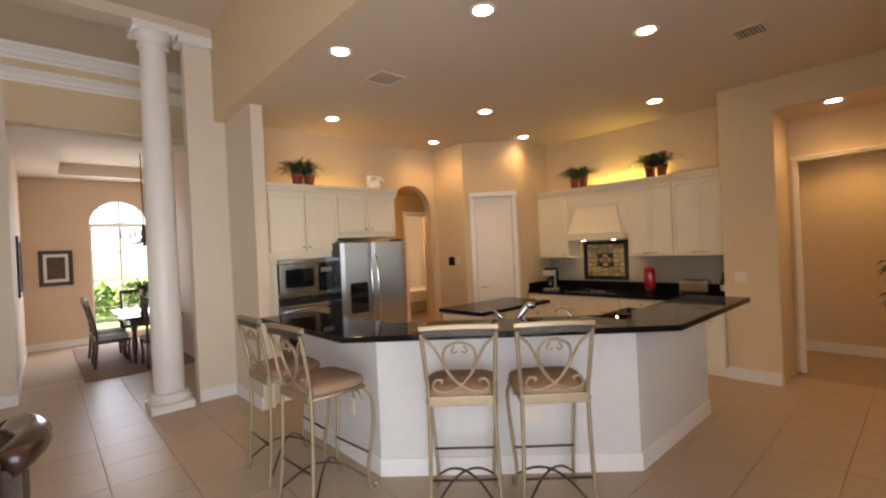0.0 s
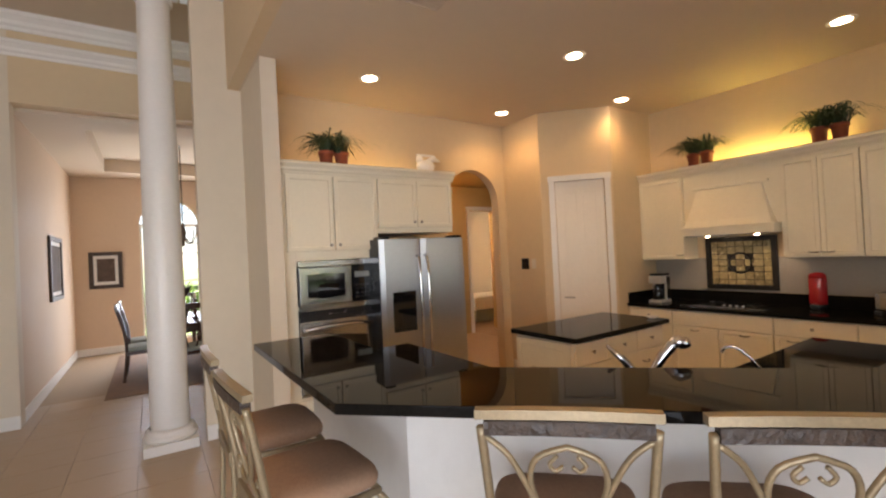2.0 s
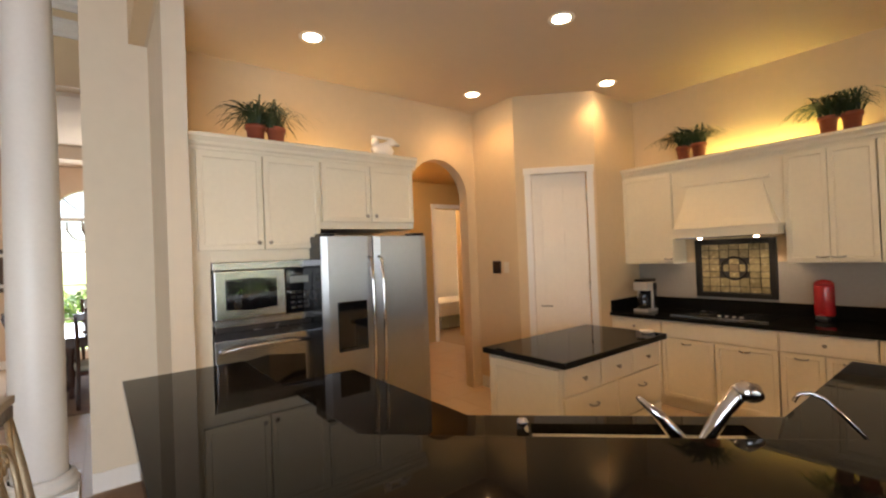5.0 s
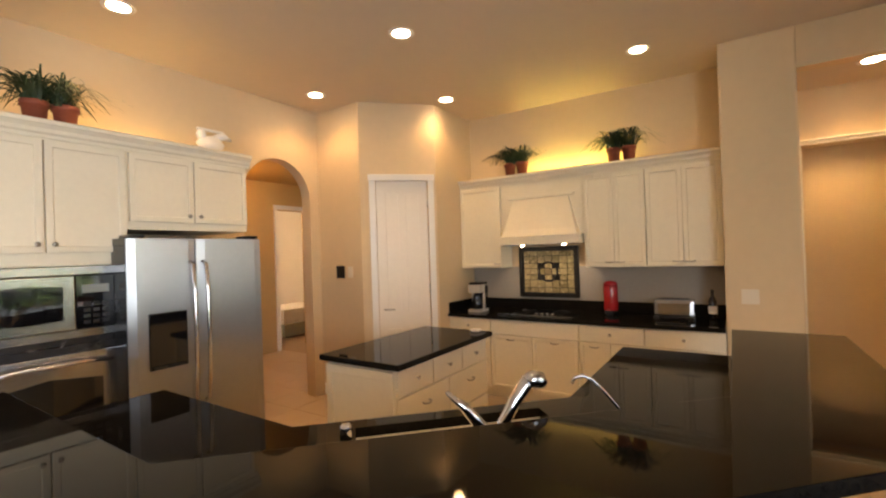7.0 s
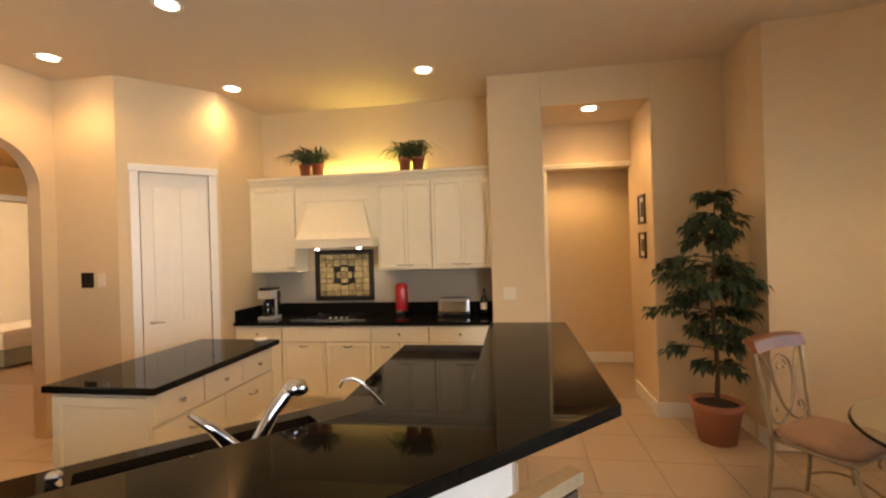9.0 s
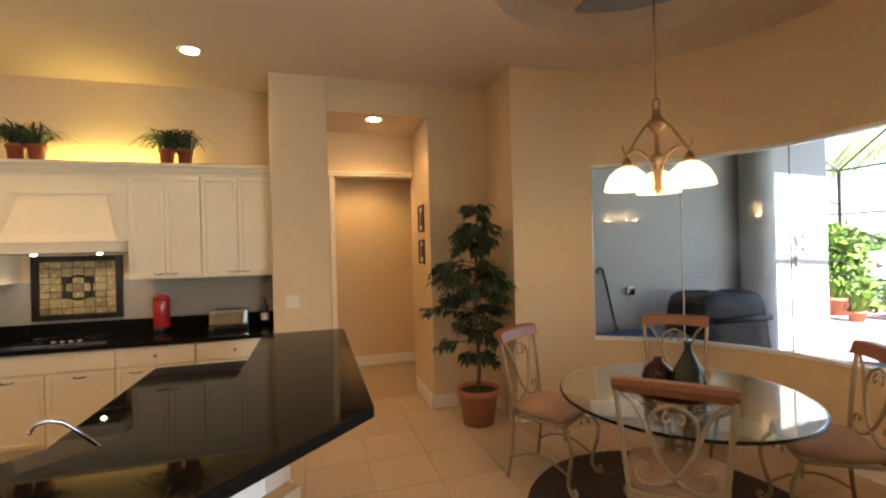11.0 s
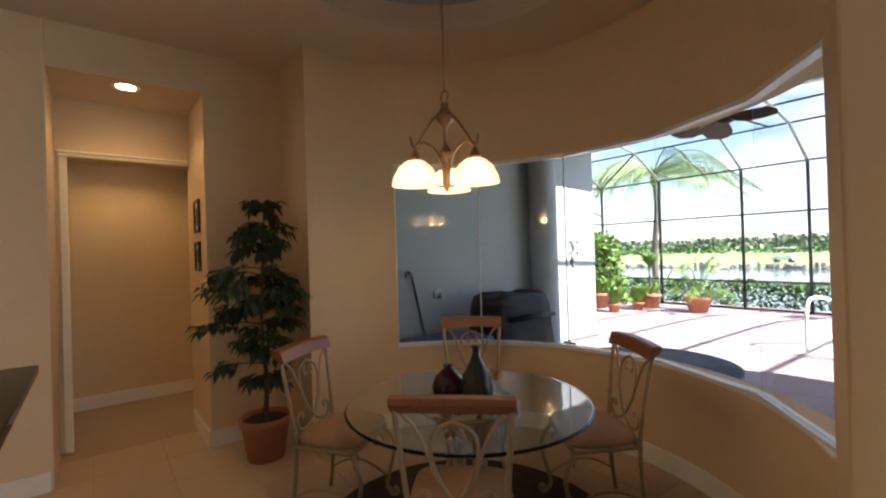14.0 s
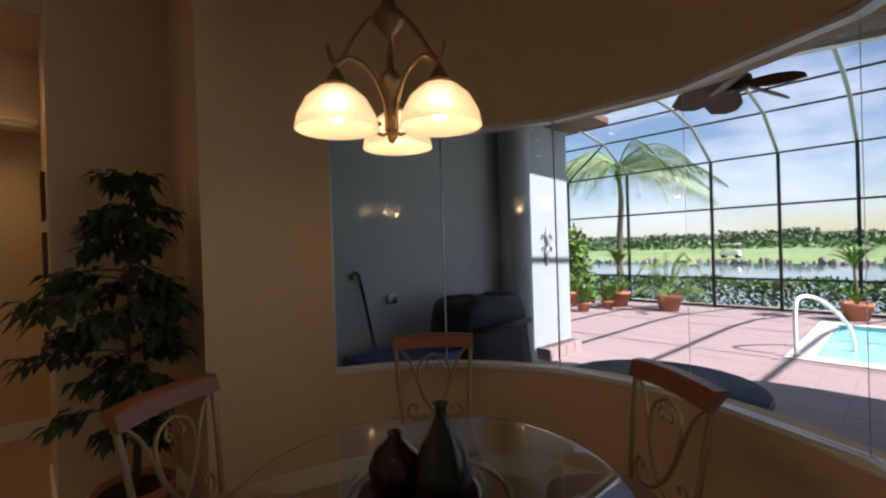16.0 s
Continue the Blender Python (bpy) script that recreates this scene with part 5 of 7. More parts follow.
# ---------------------------------------------------------------- tall plant in a clay pot
FX, FY = 6.40, 0.97
rnd = random.Random(11)
fic = thing("potted_tree", "bushy dark green artificial tree in a terracotta pot", "plant")
part("pot", lathe(B(), [(0, 0.0), (0.135, 0.0), (0.178, 0.26), (0.19, 0.265), (0.195, 0.325), (0.175, 0.325), (0.168, 0.29), (0, 0.29)], 32, (FX, FY, 0)), M_TERRA, fic, "terracotta pot")
part("soil", lathe(B(), [(0, 0.296), (0.168, 0.294)], 24, (FX, FY, 0)), M_SOIL, fic)
trunk = arc_pts([(FX, FY, 0.28), (FX + 0.01, FY - 0.02, 0.6), (FX - 0.015, FY + 0.015, 1.0), (FX + 0.01, FY - 0.01, 1.4), (FX, FY - 0.02, 1.7), (FX, FY - 0.03, 2.0)], 4)
part("trunk", tube(B(), trunk, [0.022 - 0.018 * i / (len(trunk) - 1) for i in range(len(trunk))], 8), mat("bark", (0.10, 0.065, 0.04), 0.85, vary=0.3, scale=20, bump=0.5), fic)
br, lv = B(), B()


def leaf(bm, p, d, size, rnd):
    """One pointed drooping leaf."""
    d = d.normalized()
    s = d.cross(Vector((0, 0, 1)))
    s = s.normalized() if s.length > 0.01 else Vector((1, 0, 0))
    up = s.cross(d).normalized()
    tip = p + d * size - up * size * 0.35
    mid_ = p + d * size * 0.5 + up * size * 0.03
    w = size * 0.2
    a, b, c, e = bm.verts.new(p), bm.verts.new(mid_ + s * w), bm.verts.new(tip), bm.verts.new(mid_ - s * w)
    m_ = bm.verts.new(mid_ - up * w * 0.4)
    bm.faces.new((a, b, m_)), bm.faces.new((b, c, m_)), bm.faces.new((c, e, m_)), bm.faces.new((e, a, m_))


TIERS = ((0.66, 0.18, 4), (0.80, 0.26, 5), (0.98, 0.36, 7), (1.14, 0.44, 8), (1.26, 0.48, 8), (1.36, 0.36, 5), (1.54, 0.20, 5), (1.66, 0.24, 5), (1.80, 0.18, 5), (1.95, 0.11, 4))
for z, wide, count in TIERS:
    for i in range(count):
        k = min(0.999, (z + rnd.uniform(-0.06, 0.06) - 0.28) / 1.72) * (len(trunk) - 1)
        p = trunk[int(k)].lerp(trunk[int(k) + 1], k % 1)
        a = math.tau * (i + rnd.uniform(-0.3, 0.3)) / count + z * 5
        d = Vector((math.cos(a), math.sin(a), 0))
        reach = wide * rnd.uniform(0.45, 1.2) * (1.0 + 0.15 * d.y)
        if (p + d * reach).x > PX - 0.12:
            reach = max(0.08, (PX - 0.14 - p.x) / max(d.x, 0.05))
        if (p + d * reach).y < 0.76:
            reach = max(0.08, (p.y - 0.78) / max(-d.y, 0.05))
        line = [p + d * (reach * q) + Vector((0, 0, 0.26 * q - 0.30 * q * q)) * reach for q in (0, 0.25, 0.5, 0.75, 1.0)]
        tube(br, line, [0.006, 0.005, 0.004, 0.003, 0.002], 5)
        for j in range(int(22 + 62 * reach)):
            q = rnd.uniform(0.3, 1.0) ** 0.7
            m_ = min(3, int(q * 4))
            pp = line[m_].lerp(line[m_ + 1], q * 4 - m_)
            ang = a + rnd.uniform(-1.4, 1.4)
            leaf(lv, pp + Vector((rnd.uniform(-0.035, 0.035), rnd.uniform(-0.035, 0.035), rnd.uniform(-0.035, 0.03))), Vector((math.cos(ang), math.sin(ang), rnd.uniform(-0.7, 0.15))), rnd.uniform(0.07, 0.13), rnd)
part("branching", br, M_DARKBRONZE, fic)
part("foliage", lv, M_LEAF, fic, "dark green pointed leaves in clumps")

# hall pictures
for z0, z1, x in ((1.80, 2.09, 7.20), (1.46, 1.72, 7.20)):
    t = thing("picture_frame", "small dark framed picture in the hall", "picture", "hall pictures")
    w = 0.11
    pm = plane_at(x, HY0, 90)
    part("frame", on(boxes(((-w, 0.002, z0), (-w + 0.025, 0.022, z1)), ((w - 0.025, 0.002, z0), (w, 0.022, z1)), ((-w + 0.025, 0.002, z0), (w - 0.025, 0.022, z0 + 0.025)), ((-w + 0.025, 0.002, z1 - 0.025), (w - 0.025, 0.022, z1)), bevel=0.003), pm), M_DARKBRONZE, t)
    part("mat_board", on(boxes(((-w + 0.02, 0.002, z0 + 0.02), (w - 0.02, 0.008, z1 - 0.02))), pm), M_TRIM, t)
    part("print", on(boxes(((-w + 0.06, 0.008, z0 + 0.07), (w - 0.06, 0.010, z1 - 0.07))), pm), M_CARVE, t)


# ---------------------------------------------------------------- lanai, pool and garden
M_BRONZE = mat("dark_bronze_aluminium", (0.022, 0.02, 0.018), 0.5, 0.3, vary=0.1)
M_GRASS = mat("fairway_grass", (0.19, 0.265, 0.10), 0.9, vary=0.3, scale=0.12)
M_HEDGE = mat("hedge_leaf", (0.05, 0.11, 0.02), 0.55, vary=0.45, scale=4)
M_LIGHTLEAF = mat("light_leaf", (0.11, 0.20, 0.03), 0.5, vary=0.35, scale=6)
M_FARTREE = mat("far_foliage", (0.09, 0.13, 0.07), 0.9, vary=0.4, scale=0.3)
M_ROCK = mat("lake_rock", (0.22, 0.195, 0.165), 0.9, vary=0.4, scale=2, bump=0.5, bscale=6)
M_COPING = mat("pool_coping", (0.62, 0.55, 0.48), 0.7, vary=0.08, scale=6, bump=0.1)
M_POOLTILE = mat("pool_plaster", (0.20, 0.55, 0.60), 0.6, vary=0.06, scale=3)
M_PLANK = mat("soffit_wood", (0.13, 0.075, 0.045), 0.6, vary=0.25, scale=4)
M_TARP = mat("black_vinyl_cover", (0.006, 0.008, 0.016), 0.5, vary=0.3, scale=5, spec=0.15, bump=0.8, bscale=7)
M_BLUE = mat("blue_cushion", (0.02, 0.06, 0.22), 0.7, vary=0.15, scale=10, bump=0.2)
M_TABLEGREY = mat("navy_patio_cover", (0.012, 0.025, 0.06), 0.6, spec=0.12, vary=0.3, bump=0.4, bscale=9)
M_PALMBARK = mat("palm_bark", (0.11, 0.09, 0.07), 0.9, vary=0.3, scale=12, bump=0.6, bscale=20)


def water(name, color, bump):
    m = bpy.data.materials.new(name)
    m.use_nodes = True
    n, l = m.node_tree.nodes, m.node_tree.links
    b = n["Principled BSDF"]
    b.inputs["Base Color"].default_value = (*color, 1)
    b.inputs["Roughness"].default_value = 0.06
    t = n.new("ShaderNodeTexNoise")
    t.inputs["Scale"].default_value = 1.6
    t.inputs["Detail"].default_value = 4
    c = n.new("ShaderNodeTexCoord")
    bp = n.new("ShaderNodeBump")
    bp.inputs["Strength"].default_value = bump
    l.new(c.outputs["Object"], t.inputs["Vector"])
    l.new(t.outputs["Fac"], bp.inputs["Height"])
    l.new(bp.outputs["Normal"], b.inputs["Normal"])
    return m


GZ = -0.10
# one sheet of lawn to the horizon, sinking to the lake and rising beyond
bm = B()
ys = [400, 60, 20, 13.3, -1.0, -11.2, -14, -20, -24, -30, -44, -55, -56, -58, -60, -64, -75, -95, -130, -200, -500, -1500]
def ground_z(x, y):
    if y > -11.5:
        return GZ - 0.20
    if y > -24:
        return GZ - 0.20 - (-11.5 - y) / 12.5 * 1.3
    if y > -55.5:
        return -2.0
    k = min(1.0, (-55.5 - y) / 45)
    return -1.45 + 1.25 * k + (0.5 * noise.noise(Vector((x * 0.035, y * 0.05, 0))) * k if y > -140 else 0)
xs = [-1500, -300, -120] + list(range(-70, 100, 8)) + [140, 300, 1500]
grid = [[bm.verts.new((x, y, ground_z(x, y))) for x in xs] for y in ys]
for a, b in zip(grid, grid[1:]):
    for i in range(len(xs) - 1):
        f = bm.faces.new((a[i], a[i + 1], b[i + 1], b[i]))
        f.smooth = True
bmesh.ops.recalc_face_normals(bm, faces=bm.faces)
structure("ground", bm, M_GRASS, "rolling green golf course lawn", "ground")
structure("water", boxes(((-300, -57.5, -1.5), (300, -21, -1.38))), water("lake_water", (0.10, 0.15, 0.17), 0.15), "calm pale lake beyond the hedge", "lake")

# paved deck with the pool cut out
PX0, PX1, PY0, PY1 = -3.0, 4.45, -9.4, -6.4
structure("pavement", boxes(((-8, -1.6, GZ - 0.12), (11, PY1, GZ - 0.012)), ((-8, -11.3, GZ - 0.12), (11, PY0, GZ - 0.012)), ((PX1, PY0, GZ - 0.12), (11, PY1, GZ - 0.012)), ((-8, PY0, GZ - 0.12), (PX0, PY1, GZ - 0.012)), ((-8, -1.6, GZ - 0.12), (3.0, 0.37, GZ - 0.012)), ((6.3, -1.6, GZ - 0.12), (11, 0.5, GZ - 0.012)), ((3.0, -1.6, GZ - 0.12), (6.3, 0.19, GZ - 0.012))), M_DECK, "mauve-brown paved pool deck", "pavement")
pool = thing("swimming_pool", "rectangular turquoise swimming pool with pale coping", "swimming pool")
bm = boxes(((PX0, PY0, -1.5), (PX1, PY1, -1.4)), ((PX0, PY0, -1.4), (PX0 + 0.02, PY1, GZ - 0.02)), ((PX1 - 0.02, PY0, -1.4), (PX1, PY1, GZ - 0.02)), ((PX0, PY0, -1.4), (PX1, PY0 + 0.02, GZ - 0.02)), ((PX0, PY1 - 0.02, -1.4), (PX1, PY1, GZ - 0.02)))
part("basin", bm, M_POOLTILE, pool, "turquoise plaster basin")
part("water", boxes(((PX0 + 0.02, PY0 + 0.02, GZ - 0.09), (PX1 - 0.02, PY1 - 0.02, GZ - 0.06))), water("pool_water", (0.30, 0.62, 0.64), 0.12), pool, "rippled turquoise water")
for a, b in (((PX0 - 0.28, PY1, GZ - 0.012), (PX1 + 0.28, PY1 + 0.28, GZ + 0.012)), ((PX0 - 0.28, PY0 - 0.28, GZ - 0.012), (PX1 + 0.28, PY0, GZ + 0.012)), ((PX1, PY0, GZ - 0.012), (PX1 + 0.28, PY1, GZ + 0.012)), ((PX0 - 0.28, PY0, GZ - 0.012), (PX0, PY1, GZ + 0.012))):
    part("coping", boxes((a, b), bevel=0.01), M_COPING, pool)
rl = thing("pool_rail", "white curved handrail at the pool steps", "handrail")
part("tube", tube(B(), arc_pts([(4.62, -6.30, GZ), (4.62, -6.32, GZ + 0.62), (4.58, -6.5, GZ + 0.80), (4.40, -6.85, GZ + 0.72), (4.15, -7.3, GZ + 0.32), (4.10, -7.4, GZ - 0.1)], 5), 0.026, 10), M_TRIM, rl)

# lanai wall, column, roof
structure("wall_lanai", boxes(((7.25, -4.92, GZ), (7.45, 0.5, 3.45))), M_STUCCO, "grey stucco lanai side wall", "wall")
structure("wall_house_outer", boxes(((6.50, 0.25, GZ), (7.24, 0.46, 3.25))), M_STUCCO, "grey stucco outer house wall", "wall")
lc = thing("lanai_column", "round grey stucco column against the lanai wall", "column")
part("shaft", lathe(B(), [(0.20, GZ), (0.20, 3.04)], 32, (7.035, -3.28, 0)), M_STUCCO, lc)
part("capital", lathe(B(), [(0.22, 3.02), (0.25, 3.04), (0.25, 3.08), (0.29, 3.10), (0.29, 3.139), (0, 3.139)], 32, (7.035, -3.28, 0)), M_STUCCO, lc)
part("base", lathe(B(), [(0, GZ), (0.28, GZ), (0.28, GZ + 0.10), (0.24, GZ + 0.14), (0.22, GZ + 0.16)], 32, (7.035, -3.28, 0)), M_STUCCO, lc)
copy_thing(lc, Matrix.Translation((-3.78, 0.0, 0.0)))
def round_bow(x0, x1, y0, y1):
    """A slab's plan that goes round the bow wall."""
    return [(x0, y0 - 1.12), (1.0, y0 - 1.12), (4.6, y0), (x1, y0), (x1, y1), (BOW[0] + RB + 0.21, y1)] + arc(RB + 0.21, -4, -176, 30) + [(BOW[0] - RB - 0.21, y1), (x0, y1)]


bm = prism(B(), round_bow(-8, 7.24, -3.70, 0.36), 3.30, 3.40)
box(bm, (-8, -3.5, 3.14), (7.24, -3.2, 3.299))
structure("ceiling_lanai", bm, M_PLANK, "dark wooden lanai soffit and beam", "ceiling")
structure("trim_fascia", prism(B(), [(-8, -4.94), (1.0, -4.94), (4.6, -3.82), (6.56, -3.82), (6.56, -3.702), (4.6, -3.702), (1.0, -4.822), (-8, -4.822)], 3.24, 3.46), M_ALU, "white gutter along the lanai roof", "trim")
structure("roof", box(prism(B(), [(-8, -4.93), (1.0, -4.93), (4.6, -3.81), (6.55, -3.81), (6.55, -5.05), (7.7, -5.05), (7.7, 0.36), (-8, 0.36)], 3.47, 3.53), (-8, 0.37, 4.5), (12, 14, 4.6)), M_STUCCO, "house roof slab", "roof")

structure("ceiling_eave", boxes(((6.57, -5.0, 3.30), (7.24, -3.701, 3.40))), M_PLANK, "dark wooden eave soffit over the lanai wall", "ceiling")

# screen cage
# rafters take sun and sky light as grey colour; the lizard shares it
M_RAFTER = mat("sunlit_grey_metal", (0.30, 0.31, 0.32), 0.4, 0.4, vary=0.1)
cage = thing("screen_cage", "dark bronze aluminium screen enclosure over the pool deck", "screen enclosure")
CY, ZT = -10.75, 3.40
px = [10.7, 8.87, 6.82, 5.50, 4.22, 2.9, 1.6, 0.3, -1.0, -2.4, -3.8, -5.2]
for x in px:
    part("post", boxes(((x - 0.03, CY - 0.03, GZ), (x + 0.03, CY + 0.03, ZT))), M_BRONZE, cage)
    part("rafter", tube(B(), [(x, CY, ZT), (x, CY + 1.3, ZT + 0.64), (x, CY + 2.4, ZT + 0.80), (x, -3.95, ZT + 1.0)], 0.035, 6), M_RAFTER, cage, "rafter with sun and sky light put into its grey")
def beam(y, z, r=0.024):
    part("rail", tube(B(), [(px[-1], y, z), (px[0], y, z)], r, 6), M_BRONZE, cage)
for y, z in ((CY, 0.60), (CY, 2.26), (CY, ZT), (CY + 1.3, ZT + 0.64), (CY + 2.4, ZT + 0.80), (-6.2, ZT + 0.90), (CY, GZ + 0.03)):
    beam(y, z)
sx = px[0]
for y in (-9.0, -7.2, -5.4):
    part("post", boxes(((sx - 0.03, y - 0.03, GZ), (sx + 0.03, y + 0.03, ZT + 0.7))), M_BRONZE, cage)
for z in (0.60, 2.26, 3.40):
    part("rail", tube(B(), [(sx, CY, z), (sx, -4.6, z)], 0.024, 6), M_BRONZE, cage)
part("brace", tube(B(), [(px[0], CY, ZT), (px[1], CY + 1.3, ZT + 0.64)], 0.024, 6), M_BRONZE, cage)
part("brace", tube(B(), [(px[0], CY + 3.0, 3.35), (px[0], CY, ZT - 0.9)], 0.024, 6), M_BRONZE, cage)


# hedge outside the screen
def leafy(name, label, category, count, place, size, seed, material, kind="stuff", lean=0.5):
    """Many small leaves scattered where place() puts them."""
    r = random.Random(seed)
    verts, faces = [], []
    for i in range(count):
        p = Vector(place(r))
        d = Vector((r.uniform(-1, 1), r.uniform(-1, 1), r.uniform(-0.6, 1.0))).normalized()
        s = d.cross(Vector((r.uniform(-1, 1), r.uniform(-1, 1), r.uniform(-1, 1)))).normalized()
        z = size * r.uniform(0.6, 1.4)
        k = len(verts)
        verts += [p, p + d * z * 0.5 + s * z * 0.28, p + d * z, p + d * z * 0.5 - s * z * 0.28]
        faces.append((k, k + 1, k + 2, k + 3))
    me = bpy.data.meshes.new(name)
    me.from_pydata([tuple(v) for v in verts], [], faces)
    me.materials.append(material)
    return me


def lumpy(x, y):
    return noise.noise(Vector((x * 0.9, y * 0.9, 3.1)))


hm = leafy("hedge", "", "", 16000, lambda r: (lambda x, y, k: (x, y, GZ - 0.1 + (0.67 + 0.10 * lumpy(x, y)) * (1 - (1 - k) ** 2)))(r.uniform(-7, 13), -11.35 - 0.9 * r.random() ** 0.7, r.random()), 0.11, 4, M_HEDGE)
tagged(new("hedge", hm), "clipped green hedge outside the screen", "hedge", kind="stuff")


def far_clump(r):
    x = r.uniform(-160, 260)
    y = r.choice((-118, -124, -131)) + r.uniform(-4, 4)
    h = 2.3 + 1.9 * noise.noise(Vector((x * 0.045, y * 0.03, 7))) + 1.1 * noise.noise(Vector((x * 0.17, 0, 2)))
    return (x, y, -0.5 + max(1.0, h) * r.random() ** 0.6)


fm = leafy("far_trees", "", "", 34000, far_clump, 1.2, 6, M_FARTREE)
tagged(new("far_trees", fm), "line of far dark green trees beyond the fairway", "trees", kind="stuff")


def bush_band(r):
    x = r.uniform(-60, 150)
    y = -92 + r.uniform(-4, 4)
    h = 1.0 + 1.6 * max(0, noise.noise(Vector((x * 0.08, 1, 5))) + 0.25)
    return (x, y, -0.6 + 0.8 * h * r.random())


gm = leafy("far_bushes", "", "", 5000, bush_band, 0.9, 9, M_HEDGE)
tagged(new("far_bushes", gm), "low bushes scattered along the fairway", "bushes", kind="stuff")

# rocks along the far shore
rr_ = random.Random(21)
bm = B()
for i in range(150):
    x = -30 + i * 0.62 + rr_.uniform(-0.3, 0.3)
    y = -57.3 + rr_.uniform(-1.0, 1.0)
    s = rr_.uniform(0.2, 0.52)
    m_ = Matrix.LocRotScale((x, y, -1.35 + s * 0.3), Euler((rr_.uniform(0, 3), rr_.uniform(0, 3), rr_.uniform(0, 3))), (s * 1.3, s, s * 0.7))
    bmesh.ops.create_icosphere(bm, subdivisions=1, radius=1, matrix=m_)
for v in bm.verts:
    v.co += Vector((noise.noise(v.co * 1.7), noise.noise(v.co * 1.7 + Vector((9, 0, 0))), noise.noise(v.co * 1.7 + Vector((0, 9, 0))))) * 0.16
tagged(part("shore_rocks", bm, M_ROCK), "grey boulders lining the far lake shore", "rocks", kind="stuff")

cart = thing("golf_cart", "white golf cart parked on the far fairway", "golf cart")
gx_, gy_, gz_ = 19.7, -64.7, -1.05
part("body", boxes(((gx_ - 1.1, gy_ - 0.6, gz_ + 0.3), (gx_ + 1.1, gy_ + 0.6, gz_ + 0.75)), ((gx_ - 1.0, gy_ - 0.6, gz_ + 0.75), (gx_ - 0.3, gy_ + 0.6, gz_ + 1.0)), bevel=0.06), M_TRIM, cart)
part("roof", boxes(((gx_ - 1.05, gy_ - 0.65, gz_ + 1.75), (gx_ + 0.9, gy_ + 0.65, gz_ + 1.85)), bevel=0.03), M_TRIM, cart)
for dx, dy in ((-0.95, -0.55), (-0.95, 0.55), (0.8, -0.55), (0.8, 0.55)):
    part("post", tube(B(), [(gx_ + dx, gy_ + dy, gz_ + 0.7), (gx_ + dx, gy_ + dy, gz_ + 1.76)], 0.025, 6), M_BRONZE, cart)
    part("wheel", on(lathe(B(), [(0, -0.09), (0.22, -0.09), (0.24, 0), (0.22, 0.09), (0, 0.09)], 16), Matrix.Translation((gx_ + dx * 0.85, gy_ + dy, gz_ + 0.24)) @ Matrix.Rotation(radians(90), 4, "X")), M_BLACK, cart)


# potted garden plants on the deck
def garden_pot(x, y, r, h, seed, style, label):
    t = thing("garden_pot", label, "plant", "potted plants on the pool deck")
    rnd_ = random.Random(seed)
    part("pot", lathe(B(), [(0, GZ), (r * 0.66, GZ), (r * 0.92, GZ + h * 0.8), (r, GZ + h * 0.82), (r, GZ + h), (r * 0.88, GZ + h), (r * 0.85, GZ + h * 0.9), (0, GZ + h * 0.9)], 28, (x, y, 0)), M_TERRA, t)
    bm_ = B()
    base = (x, y, GZ + h * 0.9)
    if style == "palm":
        frond_palm(bm_, base, 13, 1.05, 1.25, rnd_)
    elif style == "yucca":
        part("cane", tube(B(), [(x, y, GZ + h * 0.9), (x + 0.02, y, GZ + h + 0.75)], [0.03, 0.025], 8), M_PALMBARK, t)
        frond_tuft(bm_, (x + 0.02, y, GZ + h + 0.7), 60, 0.5, 0.50, rnd_, 0.028, 0.9)
        frond_tuft(bm_, base, 30, 0.35, 0.35, rnd_, 0.025, 0.8)
    else:
        for i in range(12):
            a = rnd_.uniform(0, math.tau)
            frond_tuft(bm_, (x + r * 0.5 * math.cos(a), y + r * 0.5 * math.sin(a), GZ + h * 0.9), 12, 0.32, 0.5, rnd_, 0.03, 0.8)
    part("foliage", bm_, M_LIGHTLEAF, t)
    return t


def frond_palm(bm, base, n, reach, rise, rnd):
    """Feathered palm fronds: a bent rib with many thin hanging leaflets on both sides."""
    for i in range(n):
        a = math.tau * i / n + rnd.uniform(-0.35, 0.35)
        d = Vector((math.cos(a), math.sin(a), 0))
        s = Vector((-d.y, d.x, 0))
        lift = rnd.uniform(0.25, 1.15)
        re, ri = reach * rnd.uniform(0.8, 1.1) * (1.1 - 0.35 * lift), rise * lift
        pts = [Vector(base) + d * (re * t) + Vector((0, 0, ri * 2.3 * t - (1.5 * ri + 0.45 * reach) * t * t)) for t in [k / 10 for k in range(11)]]
        tube(bm, pts, [0.010 * reach * (1 - k / 11) + 0.002 for k in range(11)], 4)
        for k in range(2, 11):
            for h in (0.0, 0.25, 0.5, 0.75):
                p = pts[k - 1].lerp(pts[k], h)
                L = re * 0.30 * math.sin(math.pi * min(0.95, (k - 0.6 + h) / 11)) * rnd.uniform(0.8, 1.15) + 0.02
                for sd in (-1, 1):
                    tip = p + s * sd * L * 0.55 + d * L * 0.4 + Vector((0, 0, -0.75 * L))
                    w = d * (0.004 * reach + 0.004)
                    mid_ = p.lerp(tip, 0.5) + Vector((0, 0, 0.12 * L))
                    bm.faces.new([bm.verts.new(q) for q in (p, mid_ - w, tip, mid_ + w)])


